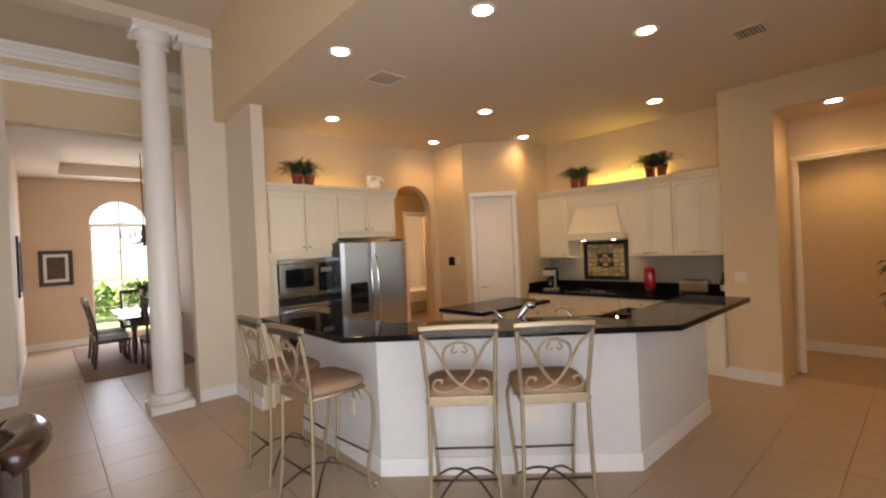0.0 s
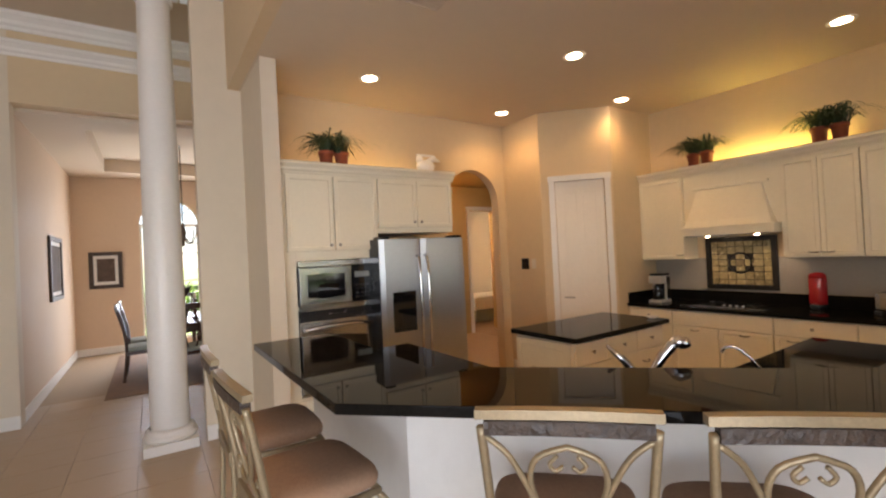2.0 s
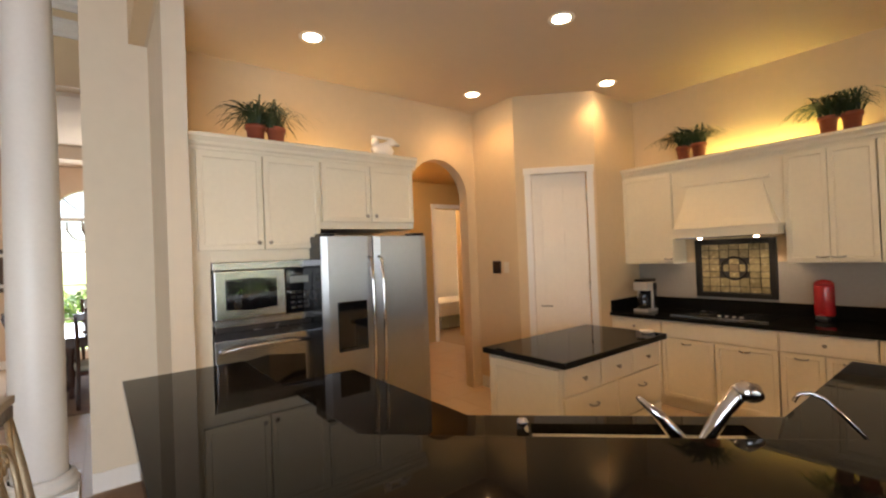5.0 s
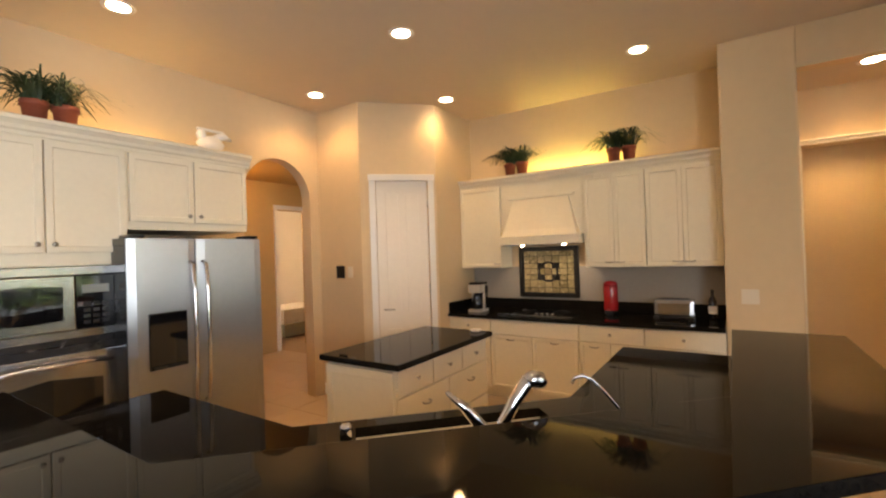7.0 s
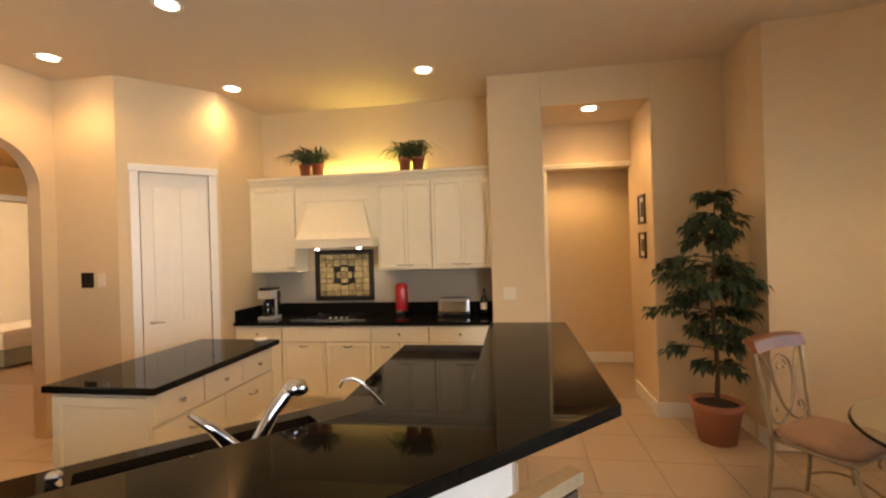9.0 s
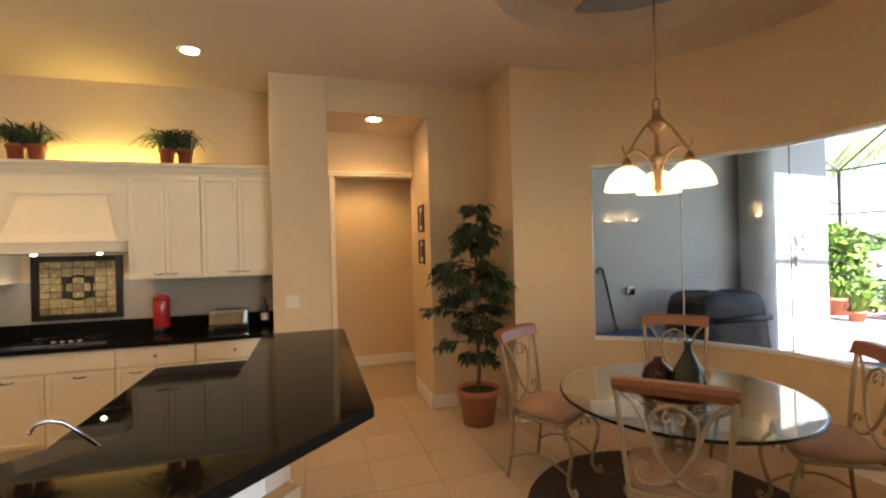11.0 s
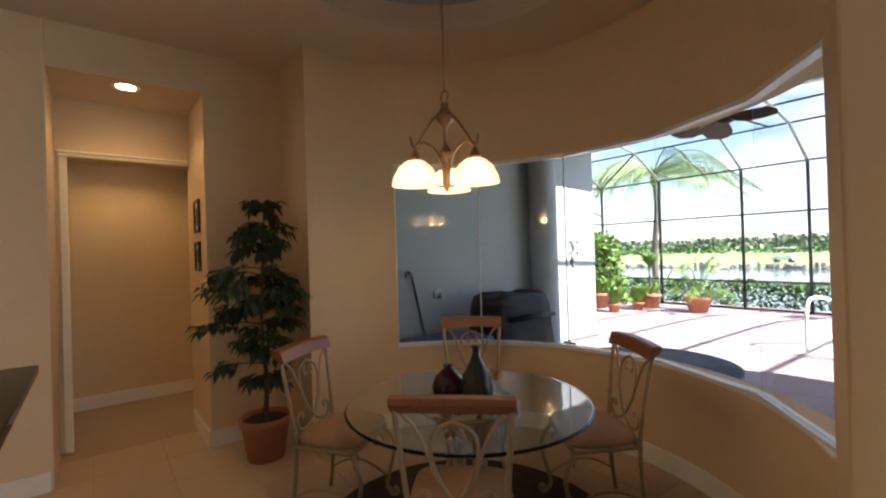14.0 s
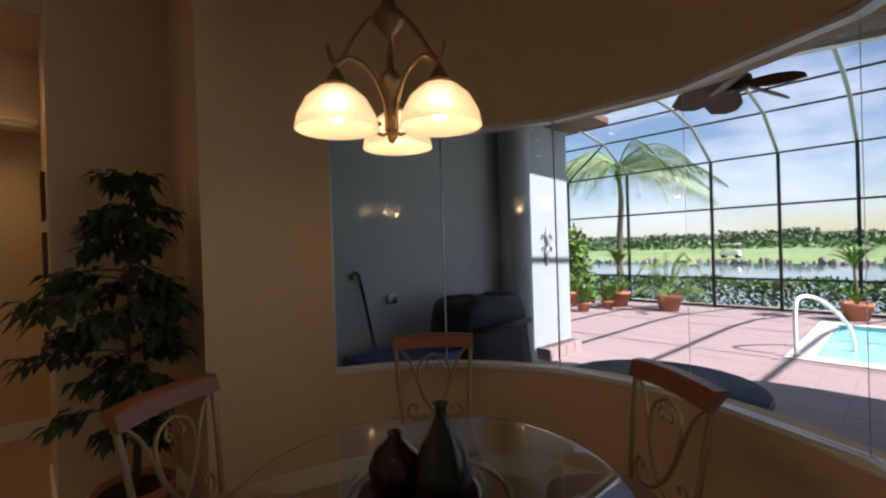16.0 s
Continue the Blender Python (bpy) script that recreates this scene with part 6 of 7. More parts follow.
garden_pot(7.43, -9.55, 0.30, 0.38, 31, "palm", "feathery palm in a terracotta pot on the deck")
garden_pot(8.64, -9.62, 0.26, 0.38, 32, "yucca", "spiky yucca in a terracotta pot on the deck")
garden_pot(9.70, -8.95, 0.26, 0.40, 33, "bush", "leafy bush in a terracotta pot on the deck")
garden_pot(8.95, -8.35, 0.17, 0.22, 34, "bush", "low leafy plant in a small clay pot")
garden_pot(4.25, -10.15, 0.26, 0.34, 35, "yucca", "spiky plant in a terracotta pot by the pool")
garden_pot(8.72, -9.10, 0.16, 0.20, 36, "bush", "low plant in a small grey-brown pot")
bm_ = leafy("shrub", "", "", 1700, lambda r: (lambda a, q, h: (10.15 + 0.75 * q * (1.05 - 0.6 * h) * math.cos(a * 1.0), -9.9 + 0.65 * q * (1.05 - 0.6 * h) * math.sin(a), GZ + 1.95 * h + 0.15 * math.sin(5 * a)))(r.uniform(0, math.tau), r.random() ** 0.5, r.random() ** 1.2), 0.16, 41, M_LIGHTLEAF)
tagged(new("shrub", bm_), "tall light green shrub beside the screen", "shrub")

# palm tree outside the screen
M_PALMLEAF = mat("pale_palm_leaf", (0.17, 0.24, 0.10), 0.6, vary=0.3, scale=4)
palm = thing("palm_tree", "slender palm with a feathery crown beyond the screen", "tree")
tb = [(10.9, -14.6, -0.6), (10.95, -14.6, 1.2), (10.85, -14.65, 3.0), (10.9, -14.6, 3.95)]
part("trunk", tube(B(), arc_pts(tb, 6), [0.13 - 0.003 * i for i in range(19)], 12), M_PALMBARK, palm)
part("crownshaft", tube(B(), [(10.9, -14.6, 3.8), (10.9, -14.6, 4.1), (10.9, -14.6, 4.5)], [0.12, 0.13, 0.05], 10), M_LIGHTLEAF, palm)
bm = B()
rp = random.Random(17)
frond_palm(bm, (10.9, -14.6, 4.2), 22, 3.7, 1.45, rp)
part("crown", bm, M_PALMLEAF, palm, "arching feathery fronds")

# ---------------------------------------------------------------- things on the lanai
grill = thing("covered_grill", "barbecue grill under a draped black vinyl cover", "grill")
bm = B()
rows = [(0.0, 1.04), (0.25, 1.0), (0.55, 0.96), (0.80, 0.93), (0.95, 0.90), (1.02, 0.84), (1.055, 0.68), (1.065, 0.2)]
n = 48
rings = []
for z, k in rows:
    r_ = []
    for i in range(n):
        a = math.tau * i / n
        c_, s_ = math.cos(a), math.sin(a)
        e = 0.45
        fold = 1 + 0.05 * math.sin(a * 13 + z * 3) * (1.15 - z)
        r_.append(bm.verts.new((6.62 + 0.33 * k * fold * math.copysign(abs(c_) ** e, c_), -2.09 + 0.56 * k * fold * math.copysign(abs(s_) ** e, s_), GZ + 1.07 * z + (0.02 * math.sin(3 * a) if z > 0.9 else 0))))
    rings.append(r_)
for a, b in zip(rings, rings[1:]):
    for i in range(n):
        f = bm.faces.new((a[i], a[(i + 1) % n], b[(i + 1) % n], b[i]))
        f.smooth = True
bm.faces.new(rings[-1]), bm.faces.new(rings[0][::-1])
part("cover", bm, M_TARP, grill, "black vinyl cover with folds")
part("handle_bulge", tube(B(), [(6.27, -2.48, GZ + 0.86), (6.24, -2.09, GZ + 0.87), (6.27, -1.70, GZ + 0.86)], 0.03, 8), M_TARP, grill)
br_ = thing("pool_brush", "dark pole leaning against the lanai wall", "pool brush")
part("pole", tube(B(), [(7.02, -1.18, GZ + 0.02), (7.21, -1.02, 1.20)], 0.015, 8), M_BLACK, br_)
part("sleeve", tube(B(), [(7.06, -1.15, 0.25), (7.12, -1.095, 0.62)], 0.02, 8), M_STEEL, br_)
part("hook", tube(B(), arc_pts([(7.21, -1.02, 1.18), (7.22, -1.0, 1.30), (7.21, -0.94, 1.33), (7.21, -0.91, 1.27)], 4), 0.016, 8), M_BLACK, br_)
hose = thing("hose_bib", "small grey wall outlet box on the lanai wall", "outlet")
part("box", boxes(((7.19, -1.44, 0.98), (7.25, -1.34, 1.08)), bevel=0.008), M_STEEL, hose)
ben = thing("blue_bench_cushion", "flat blue cushion on a low bench by the window", "bench")
part("cushion", boxes(((6.38, -1.55, 0.50), (7.0, -0.66, 0.60)), bevel=0.03), M_BLUE, ben)
part("frame", boxes(((6.40, -1.53, 0.40), (6.98, -0.68, 0.498)), bevel=0.01), M_BRONZE, ben)
for x, y in ((6.45, -1.48), (6.93, -1.48), (6.45, -0.73), (6.93, -0.73)):
    part("leg", boxes(((x - 0.025, y - 0.025, GZ - 0.012), (x + 0.025, y + 0.025, 0.40))), M_BRONZE, ben)
iguana = B()
tube(iguana, arc_pts([(7.235, -4.32, 1.80), (7.235, -4.27, 1.66), (7.235, -4.31, 1.52), (7.235, -4.25, 1.40), (7.235, -4.28, 1.24)], 4), [0.02 + 0.022 * math.sin(math.pi * i / 16) for i in range(17)], 8)
for z, s in ((1.66, 1), (1.66, -1), (1.48, 1), (1.48, -1)):
    tube(iguana, [(7.235, -4.29, z), (7.235, -4.29 + s * 0.10, z + 0.04), (7.235, -4.29 + s * 0.13, z - 0.03)], 0.012, 6)
tagged(part("wall_sculpture", iguana, M_RAFTER), "dark metal lizard sculpture on the stucco wall", "sculpture")
led = thing("brick_ledge", "low reddish brick step at the end of the lanai wall", "step")
for k in range(4):
    part("brick", boxes(((7.02, -4.84 + k * 0.22, GZ - 0.012), (7.245, -4.63 + k * 0.22, GZ + 0.16)), bevel=0.008), M_DECK, led)
pt = thing("patio_table", "round patio table under a navy cover outside the window", "patio table")
part("top", lathe(B(), [(0, 0.44), (0.705, 0.44), (0.72, 0.452), (0.705, 0.465), (0, 0.47)], 48, (4.85, -2.10, 0)), M_TABLEGREY, pt)
part("rim", tube(B(), [(4.85 + 0.72 * math.cos(math.tau * i / 48), -2.10 + 0.72 * math.sin(math.tau * i / 48), 0.452) for i in range(48)], 0.014, 6, closed=True), M_BRONZE, pt)
for k in range(4):
    a = radians(45 + 90 * k)
    part("leg", tube(B(), [(4.85 + 0.46 * math.cos(a), -2.10 + 0.46 * math.sin(a), 0.44), (4.85 + 0.42 * math.cos(a), -2.10 + 0.42 * math.sin(a), GZ - 0.012)], 0.018, 8), M_BRONZE, pt)

# ceiling fan with leaf-shaped blades under the lanai roof
fan = thing("ceiling_fan", "dark brown ceiling fan with palm leaf blades", "ceiling fan")
fx, fy, fz = 4.46, -2.95, 2.84
part("rod", tube(B(), [(fx, fy, fz), (fx, fy, 3.30)], 0.014, 8), M_BRONZE, fan)
part("motor", lathe(B(), [(0, fz - 0.09), (0.07, fz - 0.07), (0.11, fz - 0.02), (0.10, fz + 0.04), (0, fz + 0.06)], 24, (fx, fy, 0)), M_BRONZE, fan)
for k in range(5):
    a = radians(20 + 72 * k)
    outl = [(0.06, 0.02), (0.13, 0.09), (0.22, 0.15), (0.33, 0.155), (0.43, 0.10), (0.50, 0.0), (0.43, -0.10), (0.33, -0.155), (0.22, -0.15), (0.13, -0.09), (0.06, -0.02)]
    bm = prism(B(), outl, -0.006, 0.006)
    on(bm, Matrix.Translation((fx, fy, fz)) @ Matrix.Rotation(a, 4, "Z") @ Matrix.Rotation(radians(14), 4, "Y") @ Matrix.Rotation(radians(27), 4, "X"))
    part("blade", bm, M_PLANK, fan, "brown leaf-shaped blade")


# dark cast metal chair on the lanai
def patio_chair(m):
    c = thing("patio_chair", "black cast metal patio chair with an open lattice back", "chair")
    for s in (-1, 1):
        part("back_post", tube(B(), arc_pts([(s * 0.24, -0.24, 0), (s * 0.23, -0.20, 0.42), (s * 0.22, -0.30, 0.72), (s * 0.14, -0.37, 0.94)], 4), 0.014, 8), M_BRONZE, c)
        part("front_leg", tube(B(), arc_pts([(s * 0.24, 0.26, 0), (s * 0.25, 0.22, 0.25), (s * 0.25, 0.22, 0.64)], 3), 0.014, 8), M_BRONZE, c)
        part("armrest", tube(B(), arc_pts([(s * 0.23, -0.25, 0.62), (s * 0.28, 0.0, 0.66), (s * 0.25, 0.23, 0.64), (s * 0.25, 0.27, 0.58)], 4), 0.015, 8), M_BRONZE, c)
    part("crest", tube(B(), arc_pts([(-0.14, -0.37, 0.94), (0.0, -0.39, 1.0), (0.14, -0.37, 0.94)], 4), 0.014, 8), M_BRONZE, c)
    part("seat", cushion(B(), 0.50, 0.46, 0.40, 0.045), M_BRONZE, c)
    for k in range(5):
        x = -0.17 + 0.085 * k
        part("slat", tube(B(), arc_pts([(x, -0.21, 0.43), (-x * 0.4, -0.27, 0.66), (x * 0.75, -0.375, 0.955)], 4), 0.009, 6), M_BRONZE, c)
    c.matrix_basis = m
    return c


patio_chair(pose(3.10, -2.35, GZ, 0, 0, 55))


# ---------------------------------------------------------------- column, cornices, dining room
M_DARKWOOD = mat("dark_mahogany", (0.05, 0.022, 0.014), 0.25, vary=0.3, scale=5, coat=0.3)
M_TAPESTRY = mat("brown_tapestry", (0.10, 0.07, 0.055), 0.85, vary=0.6, scale=11, bump=0.3, bscale=90)
M_SHEER = mat("pale_green_cushion", (0.35, 0.38, 0.33), 0.85, vary=0.1)
col = thing("column", "tall round white column on a square base", "column")
CX, CYc = 2.08, 6.955
part("plinth", boxes(((CX - 0.21, CYc - 0.205, 0), (CX + 0.21, CYc + 0.205, 0.085)), bevel=0.006), M_TRIM, col)
part("base_moulding", lathe(B(), [(0.17, 0.085), (0.205, 0.09), (0.215, 0.11), (0.205, 0.135), (0.185, 0.145), (0.195, 0.165), (0.18, 0.185), (0.165, 0.19)], 40, (CX, CYc, 0)), M_TRIM, col)
part("shaft", lathe(B(), [(0.152, 0.18), (0.152, 1.4), (0.146, 2.6), (0.132, 3.7), (0.128, 4.02)], 48, (CX, CYc, 0)), M_TRIM, col)
part("capital", lathe(B(), [(0.138, 4.0), (0.155, 4.015), (0.155, 4.04), (0.142, 4.05), (0.142, 4.10), (0.175, 4.14), (0.195, 4.17), (0, 4.17)], 40, (CX, CYc, 0)), M_TRIM, col)
part("abacus", boxes(((CX - 0.21, CYc - 0.21, 4.17), (CX + 0.21, CYc + 0.21, 4.24)), bevel=0.005), M_TRIM, col)
structure("trim_wing_cornice", boxes(((2.30, 6.78, 4.12), (2.90, 7.06, 4.24)), bevel=0.01), M_TRIM, "white cornice on the wing wall", "trim")
structure("wall_beam", boxes(((-4.9, 6.80, 4.24), (2.90, 7.10, HIGH))), M_CEIL, "pale beam over the column", "beam")
cn = tagged(new("trim_header"), "white crown moulding on the dining header", "trim", kind="structure")
crown_run("crown", plane_at(0, 8.549, -90), -4.9, 2.9, HIGH, M_TRIM, cn, 1.8)
crown_run("band", plane_at(0, 8.549, -90), -4.9, 2.9, 4.06, M_TRIM, cn, 1.5)
crown_run("crown", plane_at(1.8, 12.899, -90), -1.0, 1.1, 3.52, M_TRIM, cn, 1.3)
# dropped ceiling border of the dining tray
structure("ceiling_dining_border", boxes(((0.78, 8.75, 3.38), (1.35, 12.9, 3.6)), ((1.35, 12.2, 3.38), (2.9, 12.9, 3.6)), ((1.35, 8.75, 3.38), (2.9, 9.3, 3.6))), M_CEIL, "dropped border of the dining room tray ceiling", "ceiling")

w2 = tagged(new("window_2"), "tall arched dining room window with white bars", "window", kind="structure")
pane = part("pane", boxes(((WX0, 13.0, 0.12), (WX1, 13.006, WZ))), M_GLASS, w2)
pane.visible_shadow = False
wcx, wr = (WX0 + WX1) / 2, (WX1 - WX0) / 2
bm = B()
prof = [(wcx + wr * math.cos(math.pi * i / 20), WZ + wr * math.sin(math.pi * i / 20)) for i in range(21)]
prism(bm, prof, 13.0, 13.006)
on(bm, Matrix(((1, 0, 0, 0), (0, 0, 1, 0), (0, 1, 0, 0), (0, 0, 0, 1))))
pane = part("pane", bm, M_GLASS, w2)
pane.visible_shadow = False
part("transom", boxes(((WX0, 12.96, WZ - 0.03), (WX1, 13.04, WZ + 0.03))), M_TRIM, w2)
for x in (WX0 + 0.02, wcx, WX1 - 0.02):
    part("bar", boxes(((x - 0.018, 12.975, 0.12), (x + 0.018, 13.03, WZ - 0.03))), M_TRIM, w2)
for z in (0.14, 0.72, 1.30, 1.88):
    part("bar", boxes(((WX0, 12.985, z - 0.012), (WX1, 13.02, z + 0.012))), M_TRIM, w2)
for a in (45, 90, 135):
    part("bar", tube(B(), [(wcx, 13.0, WZ), (wcx + wr * math.cos(radians(a)), 13.0, WZ + wr * math.sin(radians(a)))], 0.012, 6), M_TRIM, w2)
hedge2 = leafy("shrub", "", "", 3500, lambda r: (r.uniform(-3, 9), 21 + r.uniform(-1.5, 1.5), GZ + 0.8 * r.random()), 0.3, 52, M_LIGHTLEAF)
tagged(new("shrub", hedge2), "light green shrubs outside the dining window", "shrub", kind="stuff")


def framed(name, m, w, h, z, label):
    t = thing(name, label, "picture")
    b0, b1, f = z - h / 2, z + h / 2, 0.07
    part("frame", on(boxes(((-w / 2, 0.002, b0), (-w / 2 + f, 0.035, b1)), ((w / 2 - f, 0.002, b0), (w / 2, 0.035, b1)), ((-w / 2 + f, 0.002, b0), (w / 2 - f, 0.035, b0 + f)), ((-w / 2 + f, 0.002, b1 - f), (w / 2 - f, 0.035, b1)), bevel=0.008), m), M_CARVE, t, "dark wooden frame")
    part("mat_board", on(boxes(((-w / 2 + f - 0.005, 0.002, b0 + f - 0.005), (w / 2 - f + 0.005, 0.012, b1 - f + 0.005))), m), M_TRIM, t)
    part("print", on(boxes(((-w / 2 + f + 0.05, 0.012, b0 + f + 0.06), (w / 2 - f - 0.05, 0.016, b1 - f - 0.06))), m), M_TAPESTRY, t, "dark brown print")


framed("wall_picture", plane_at(1.27, 12.9, -90), 0.52, 0.70, 1.60, "dark framed picture with pale mat on the dining wall")
framed("wall_picture", plane_at(0.78, 11.0, 0), 1.0, 0.95, 1.66, "large dark framed picture on the dining side wall")

dt = thing("dining_table", "dark polished wooden dining table set for a meal", "table")
part("tabletop", boxes(((2.0, 9.75, 0.72), (2.82, 11.6, 0.765)), bevel=0.012), M_DARKWOOD, dt)
part("apron", boxes(((2.08, 9.83, 0.63), (2.74, 11.52, 0.72))), M_DARKWOOD, dt)
for x, y in ((2.14, 9.9), (2.68, 9.9), (2.14, 11.45), (2.68, 11.45)):
    part("leg", lathe(B(), [(0.02, 0), (0.03, 0.02), (0.025, 0.1), (0.045, 0.3), (0.03, 0.5), (0.05, 0.58), (0.05, 0.63)], 14, (x, y, 0)), M_DARKWOOD, dt)


def wood_chair(name, m):
    c = thing(name, "dark wooden dining chair with a pale cushioned seat", "chair", "chairs at the dining room table")
    for s in (-1, 1):
        part("back_post", tube(B(), arc_pts([(s * 0.21, -0.24, 0), (s * 0.20, -0.20, 0.45), (s * 0.20, -0.23, 0.75), (s * 0.21, -0.31, 1.06)], 4), 0.02, 8), M_DARKWOOD, c)
        part("front_leg", tube(B(), arc_pts([(s * 0.21, 0.22, 0), (s * 0.20, 0.20, 0.2), (s * 0.215, 0.22, 0.43)], 3), [0.018] * 6 + [0.026], 8), M_DARKWOOD, c)
        part("slat", tube(B(), arc_pts([(s * 0.05, -0.20, 0.48), (s * 0.09, -0.235, 0.75), (s * 0.03, -0.29, 1.02)], 4), 0.012, 6), M_DARKWOOD, c)
    part("seat", cushion(B(), 0.48, 0.46, 0.43, 0.07), M_SHEER, c, "pale cushioned seat")
    part("crest", rail(B(), 0.23, -0.30, 1.05, 0.08, 0.03, 0.02), M_DARKWOOD, c)
    part("seat_rail", boxes(((-0.22, -0.21, 0.38), (0.22, 0.21, 0.43)), bevel=0.005), M_DARKWOOD, c)
    c.matrix_basis = m
    return c


wc = wood_chair("wooden_chair", pose(1.86, 10.15, 0, 0, 0, -90))
copy_thing(wc, pose(1.86, 10.85, 0, 0, 0, -88))
copy_thing(wc, pose(2.42, 9.50, 0, 0, 0, 2))
copy_thing(wc, pose(2.42, 11.85, 0, 0, 0, 180))
cen = thing("flower_arrangement", "dark vase of dried flowers on the dining table", "flowers")
part("vase", lathe(B(), [(0, 0.766), (0.05, 0.766), (0.075, 0.85), (0.05, 0.98), (0.06, 1.02), (0, 1.02)], 18, (2.4, 10.7, 0)), M_DARKWOOD, cen)
bm = B()
rf = random.Random(61)
frond_tuft(bm, (2.4, 10.7, 1.0), 50, 0.30, 0.42, rf, 0.02, 0.8)
part("stems", bm, M_TAPESTRY, cen)
for x, y in ((2.3, 10.2), (2.55, 10.3)):
    cs = thing("candlestick", "dark turned candlestick on the dining table", "candlestick", "dining table candlesticks")
    part("stand", lathe(B(), [(0, 0.766), (0.06, 0.766), (0.02, 0.80), (0.03, 0.90), (0.015, 1.0), (0.035, 1.08), (0, 1.08)], 14, (x, y, 0)), M_DARKWOOD, cs)
    part("candle", lathe(B(), [(0.022, 1.08), (0.022, 1.18), (0, 1.18)], 12, (x, y, 0)), M_TRIM, cs)
dc = thing("dining_chandelier", "dark metal branched chandelier over the dining table", "chandelier")
part("rod", tube(B(), [(2.45, 10.7, 2.35), (2.45, 10.7, 3.6)], 0.01, 6), M_DARKBRONZE, dc)
part("stem", lathe(B(), [(0, 1.92), (0.03, 1.95), (0.02, 2.05), (0.05, 2.15), (0.02, 2.3), (0, 2.36)], 14, (2.45, 10.7, 0)), M_DARKBRONZE, dc)
for k in range(6):
    a = math.tau * k / 6
    c_, s_ = math.cos(a), math.sin(a)
    part("arm", tube(B(), arc_pts([(2.45 + r * c_, 10.7 + r * s_, z) for r, z in ((0.02, 2.1), (0.12, 1.98), (0.26, 2.0), (0.34, 2.12))], 4), 0.009, 6), M_DARKBRONZE, dc)
    part("candle", lathe(B(), [(0.03, 2.12), (0.012, 2.13), (0.012, 2.22), (0, 2.24)], 10, (2.45 + 0.34 * c_, 10.7 + 0.34 * s_, 0)), M_TRIM, dc)
rug2 = thing("dining_rug", "reddish brown patterned rug under the dining table", "rug")
part("weave", boxes(((1.45, 9.1, 0.001), (2.88, 12.4, 0.012)), bevel=0.004), mat("tan_rug", (0.24, 0.15, 0.10), 0.9, vary=0.35, scale=9, bump=0.3), rug2)

# upholstered armchair at the family room's edge
so = thing("armchair", "dark tapestry armchair with a carved rolled arm", "armchair")
ax, ay = 0.90, 4.35
part("arm", on(tube(B(), arc_pts([(0, 0, 0.64), (0.1, 0.28, 0.67), (0.05, 0.62, 0.66), (-0.02, 0.85, 0.58)], 5), [0.075, 0.08, 0.085, 0.085, 0.085, 0.085, 0.085, 0.085, 0.085, 0.085, 0.085, 0.085, 0.08, 0.075, 0.07, 0.06], 14), Matrix.Translation((ax, ay, 0))), M_DARKWOOD, so, "carved dark wooden rolled arm")
part("arm_front", on(lathe(B(), [(0, 0), (0.07, 0.0), (0.085, 0.02), (0.07, 0.035), (0, 0.04)], 20), Matrix.Translation((ax - 0.02, ay + 0.87, 0.58)) @ Matrix.Rotation(radians(-90), 4, "X")), M_DARKWOOD, so, "carved dark wooden scroll")
part("side_panel", boxes(((ax - 0.12, ay, 0.16), (ax + 0.06, ay + 0.84, 0.62)), bevel=0.03), M_TAPESTRY, so)
part("seat", boxes(((ax - 0.75, ay + 0.05, 0.18), (ax - 0.125, ay + 0.86, 0.48)), bevel=0.05), M_TAPESTRY, so)
part("backrest", boxes(((ax - 0.85, ay - 0.16, 0.16), (ax - 0.02, ay + 0.045, 0.70)), bevel=0.05), M_TAPESTRY, so)
for x, y in ((ax, ay + 0.78), (ax - 0.72, ay + 0.78), (ax, ay - 0.08), (ax - 0.72, ay - 0.08)):
    part("leg", lathe(B(), [(0.02, 0), (0.03, 0.03), (0.022, 0.08), (0.035, 0.17)], 12, (x, y, 0)), M_DARKWOOD, so)

# ---------------------------------------------------------------- passage behind the arch
casing("trim_passage_door", plane_at(7.65, 9.3, -90), 0.64, 2.44, "white casing round the far doorway")
structure("wall_far_room", boxes(((6.2, 11.2, 0), (9.5, 11.3, CEIL)), ((6.2, 9.45, 0), (6.3, 11.2, CEIL)), ((9.4, 9.45, 0), (9.5, 11.2, CEIL))), M_TRIM, "pale walls of the far bedroom", "wall")
structure("ceiling_far_room", boxes(((6.2, 9.45, 2.9), (9.5, 11.3, 3.0))), M_CEIL, "pale far room ceiling", "ceiling")
leaf_door("door_3", plane_at(7.36, 10.0, 0) @ Matrix.Translation((0, 0, 0)), 0.7, 2.36, "white door standing open in the far room", "door")
ar = thing("bed", "pale upholstered bed end seen through the doorway", "bed")
part("mattress", boxes(((8.0, 10.1, 0.28), (9.3, 11.1, 0.58)), bevel=0.08), M_TRIM, ar)
part("base", boxes(((8.03, 10.13, 0.03), (9.28, 11.08, 0.279)), bevel=0.01), M_SHEER, ar)
for x, y in ((5.9, 8.6), (7.0, 10.4)):
    t = thing("ceiling_light", "round flush ceiling light, lit", "ceiling light")
    part("glass", lathe(B(), [(0, 2.80), (0.09, 2.81), (0.14, 2.85), (0.15, 2.899), (0, 2.899)], 24, (x, y, 0)), M_BULB, t)
    lamp("passage_lamp", "POINT", (x, y, 2.72), 3.6 if y < 9 else 8.0, (1.0, 0.44, 0.07) if y < 9 else (1.0, 0.78, 0.48), 0.08)


# ---------------------------------------------------------------- floor tiles and deck pavers
TS = 0.46


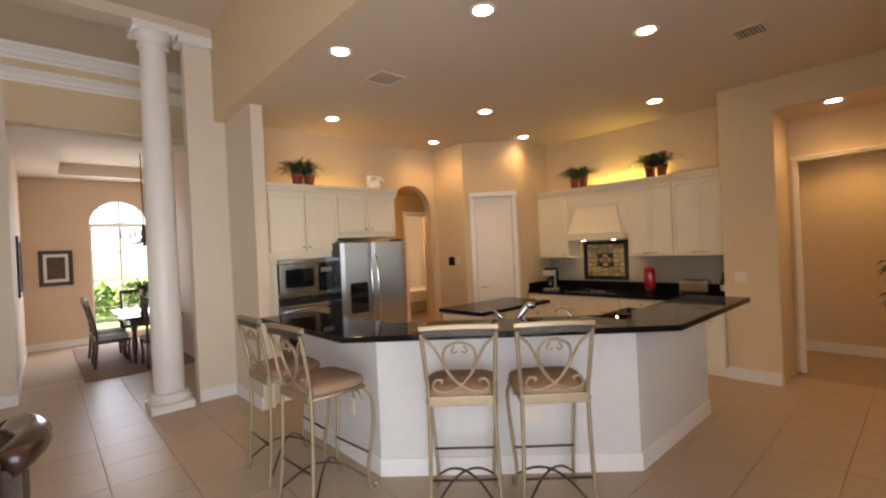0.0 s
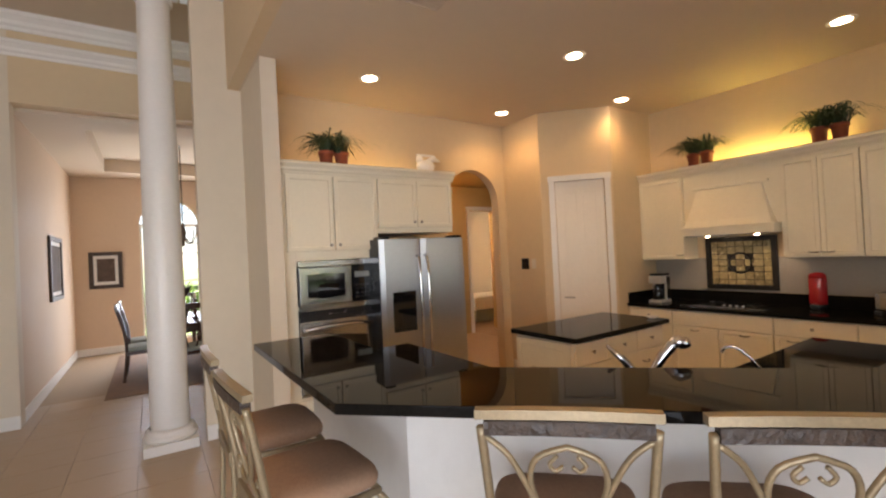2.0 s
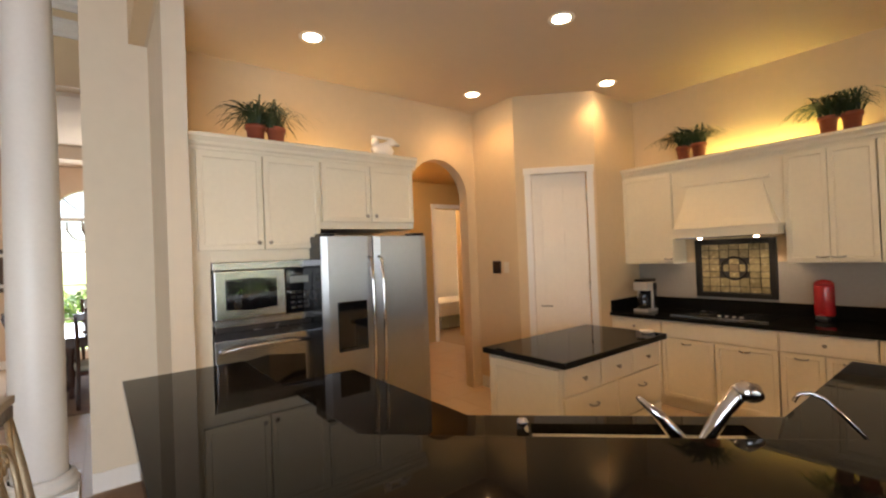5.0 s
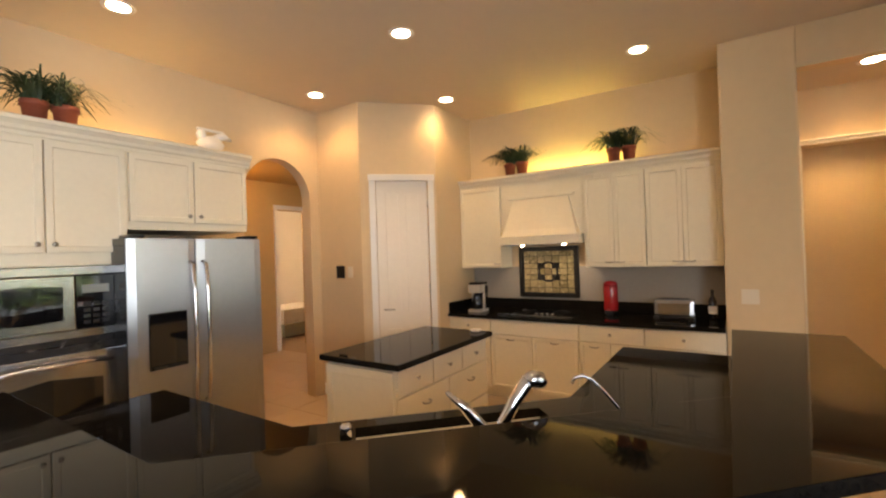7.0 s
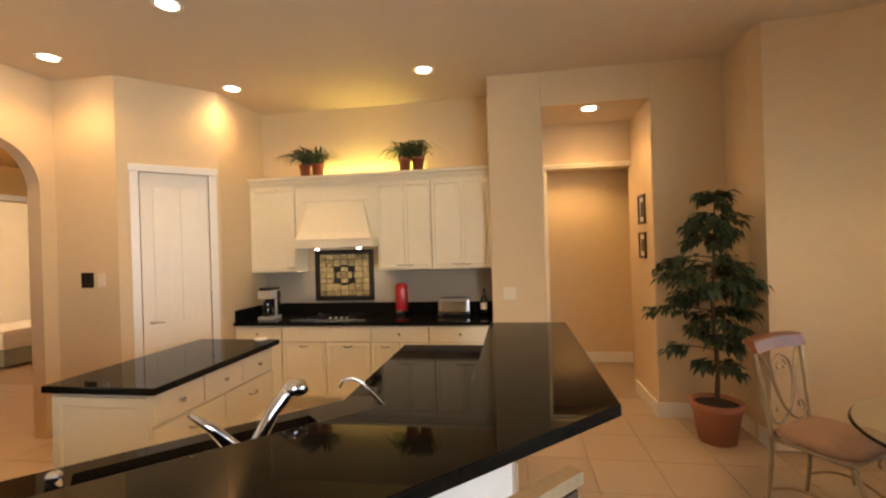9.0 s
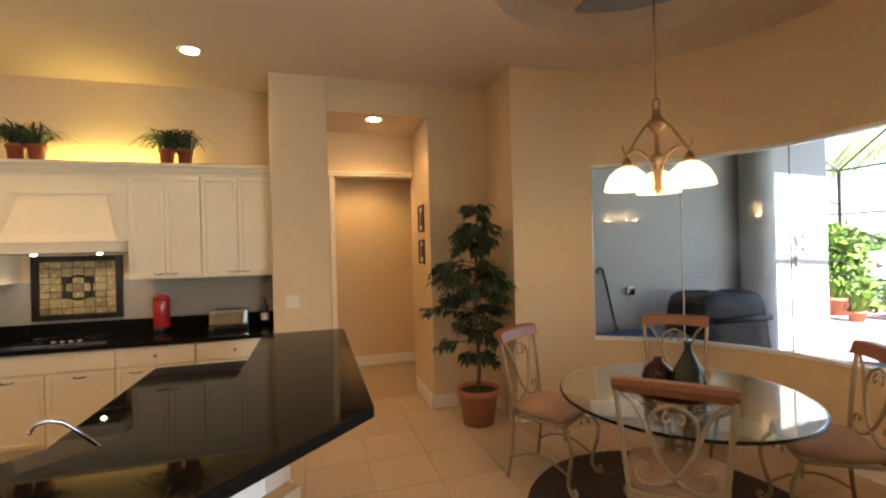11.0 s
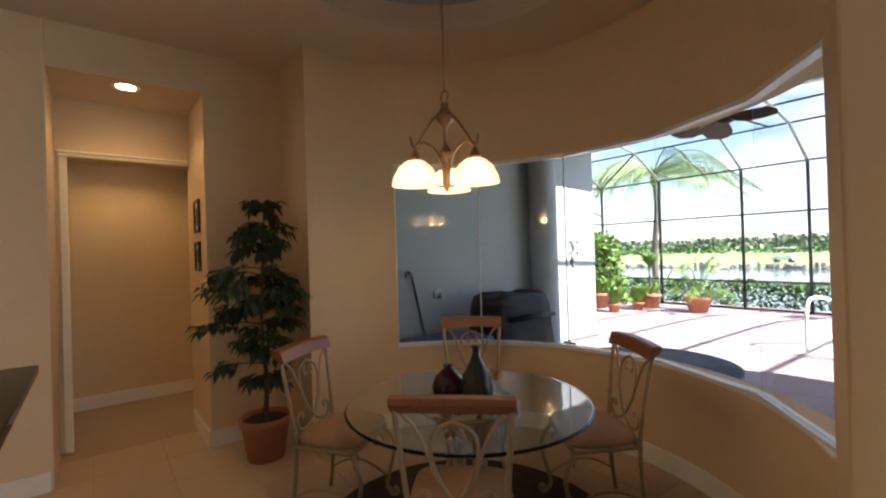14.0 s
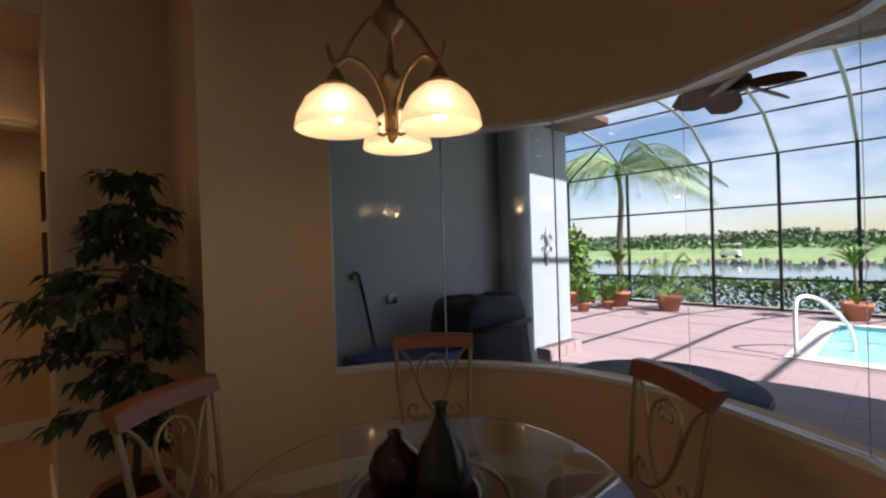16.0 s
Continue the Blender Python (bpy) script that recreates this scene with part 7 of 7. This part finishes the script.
def slab_mesh(name, w, d, h, bevel, material):
    bm = box(B(), (-w / 2, -d / 2, -h), (w / 2, d / 2, 0), 0)
    top = [e for e in bm.edges if all(v.co.z > -1e-6 for v in e.verts)]
    bmesh.ops.bevel(bm, geom=top, offset=bevel, segments=1, affect="EDGES")
    me = bpy.data.meshes.new(name)
    bm.to_mesh(me)
    bm.free()
    me.materials.append(material)
    return me


def inside(x, y):
    if not (-2.4 < x < 7.5 and 0.7 < y < 9.6):
        return (3.2 < x < 6.1 and -1.0 < y <= 0.7) or (5.0 < x < 6.2 and 6.6 < y < 9.2)
    return True


tile = slab_mesh("tile", TS - 0.004, TS - 0.004, 0.011, 0.0015, M_TILE)
floor_ob = bpy.data.objects["floor"]
near, rest = [], []
for i in range(-10, 14):
    for j in range(-4, 22):
        x, y = 1.84 + (i + 0.5) * TS, 0.2 + (j + 0.5) * TS
        if not inside(x, y):
            continue
        walked = (-0.2 < x < 2.6 and 2.6 < y < 9.0) or (2.6 < x < 7.0 and 0.7 < y < 2.9) or (4.4 < x < 6.2 and 3.4 < y < 6.6)
        (near if walked and len(near) < 300 else rest).append((x, y))
for x, y in near:
    t = new("tile", tile)
    t.location = (x, y, 0)
    t.parent = floor_ob
verts, faces = [], []
for x, y in rest:
    k = len(verts)
    h = TS / 2 - 0.002
    verts += [(x - h, y - h, 0), (x + h, y - h, 0), (x + h, y + h, 0), (x - h, y + h, 0), (x - h, y - h, -0.011), (x + h, y - h, -0.011), (x + h, y + h, -0.011), (x - h, y + h, -0.011)]
    faces += [(k, k + 1, k + 2, k + 3), (k, k + 4, k + 5, k + 1), (k + 1, k + 5, k + 6, k + 2), (k + 2, k + 6, k + 7, k + 3), (k + 3, k + 7, k + 4, k)]
me = bpy.data.meshes.new("tiles")
me.from_pydata(verts, [], faces)
me.materials.append(M_TILE)
ft = new("tiles", me)
ft.parent = floor_ob
tagged(ft, kind="stuff")
# pavers on the deck in one joined sheet
verts, faces = [], []
for i in range(60):
    for j in range(33):
        x, y = -7.8 + i * 0.305, -11.2 + j * 0.305
        if PX0 - 0.45 < x < PX1 + 0.45 and PY0 - 0.45 < y < PY1 + 0.45:
            continue
        if math.hypot(x - BOW[0], y - BOW[1]) < RB + 0.45 or y > -0.75 and x > 6.2:
            continue
        h = 0.1515
        k = len(verts)
        z = GZ + 0.0008 * math.sin(i * 12.9 + j * 78.2)
        verts += [(x - h, y - h, z), (x + h, y - h, z), (x + h, y + h, z), (x - h, y + h, z), (x - h, y - h, GZ - 0.012), (x + h, y - h, GZ - 0.012), (x + h, y + h, GZ - 0.012), (x - h, y + h, GZ - 0.012)]
        faces += [(k, k + 1, k + 2, k + 3), (k, k + 4, k + 5, k + 1), (k + 1, k + 5, k + 6, k + 2), (k + 2, k + 6, k + 7, k + 3), (k + 3, k + 7, k + 4, k)]
me = bpy.data.meshes.new("pavers")
me.from_pydata(verts, [], faces)
me.materials.append(M_DECK)
pv = new("pavers", me)
pv.parent = bpy.data.objects["pavement"]
tagged(pv, kind="stuff")
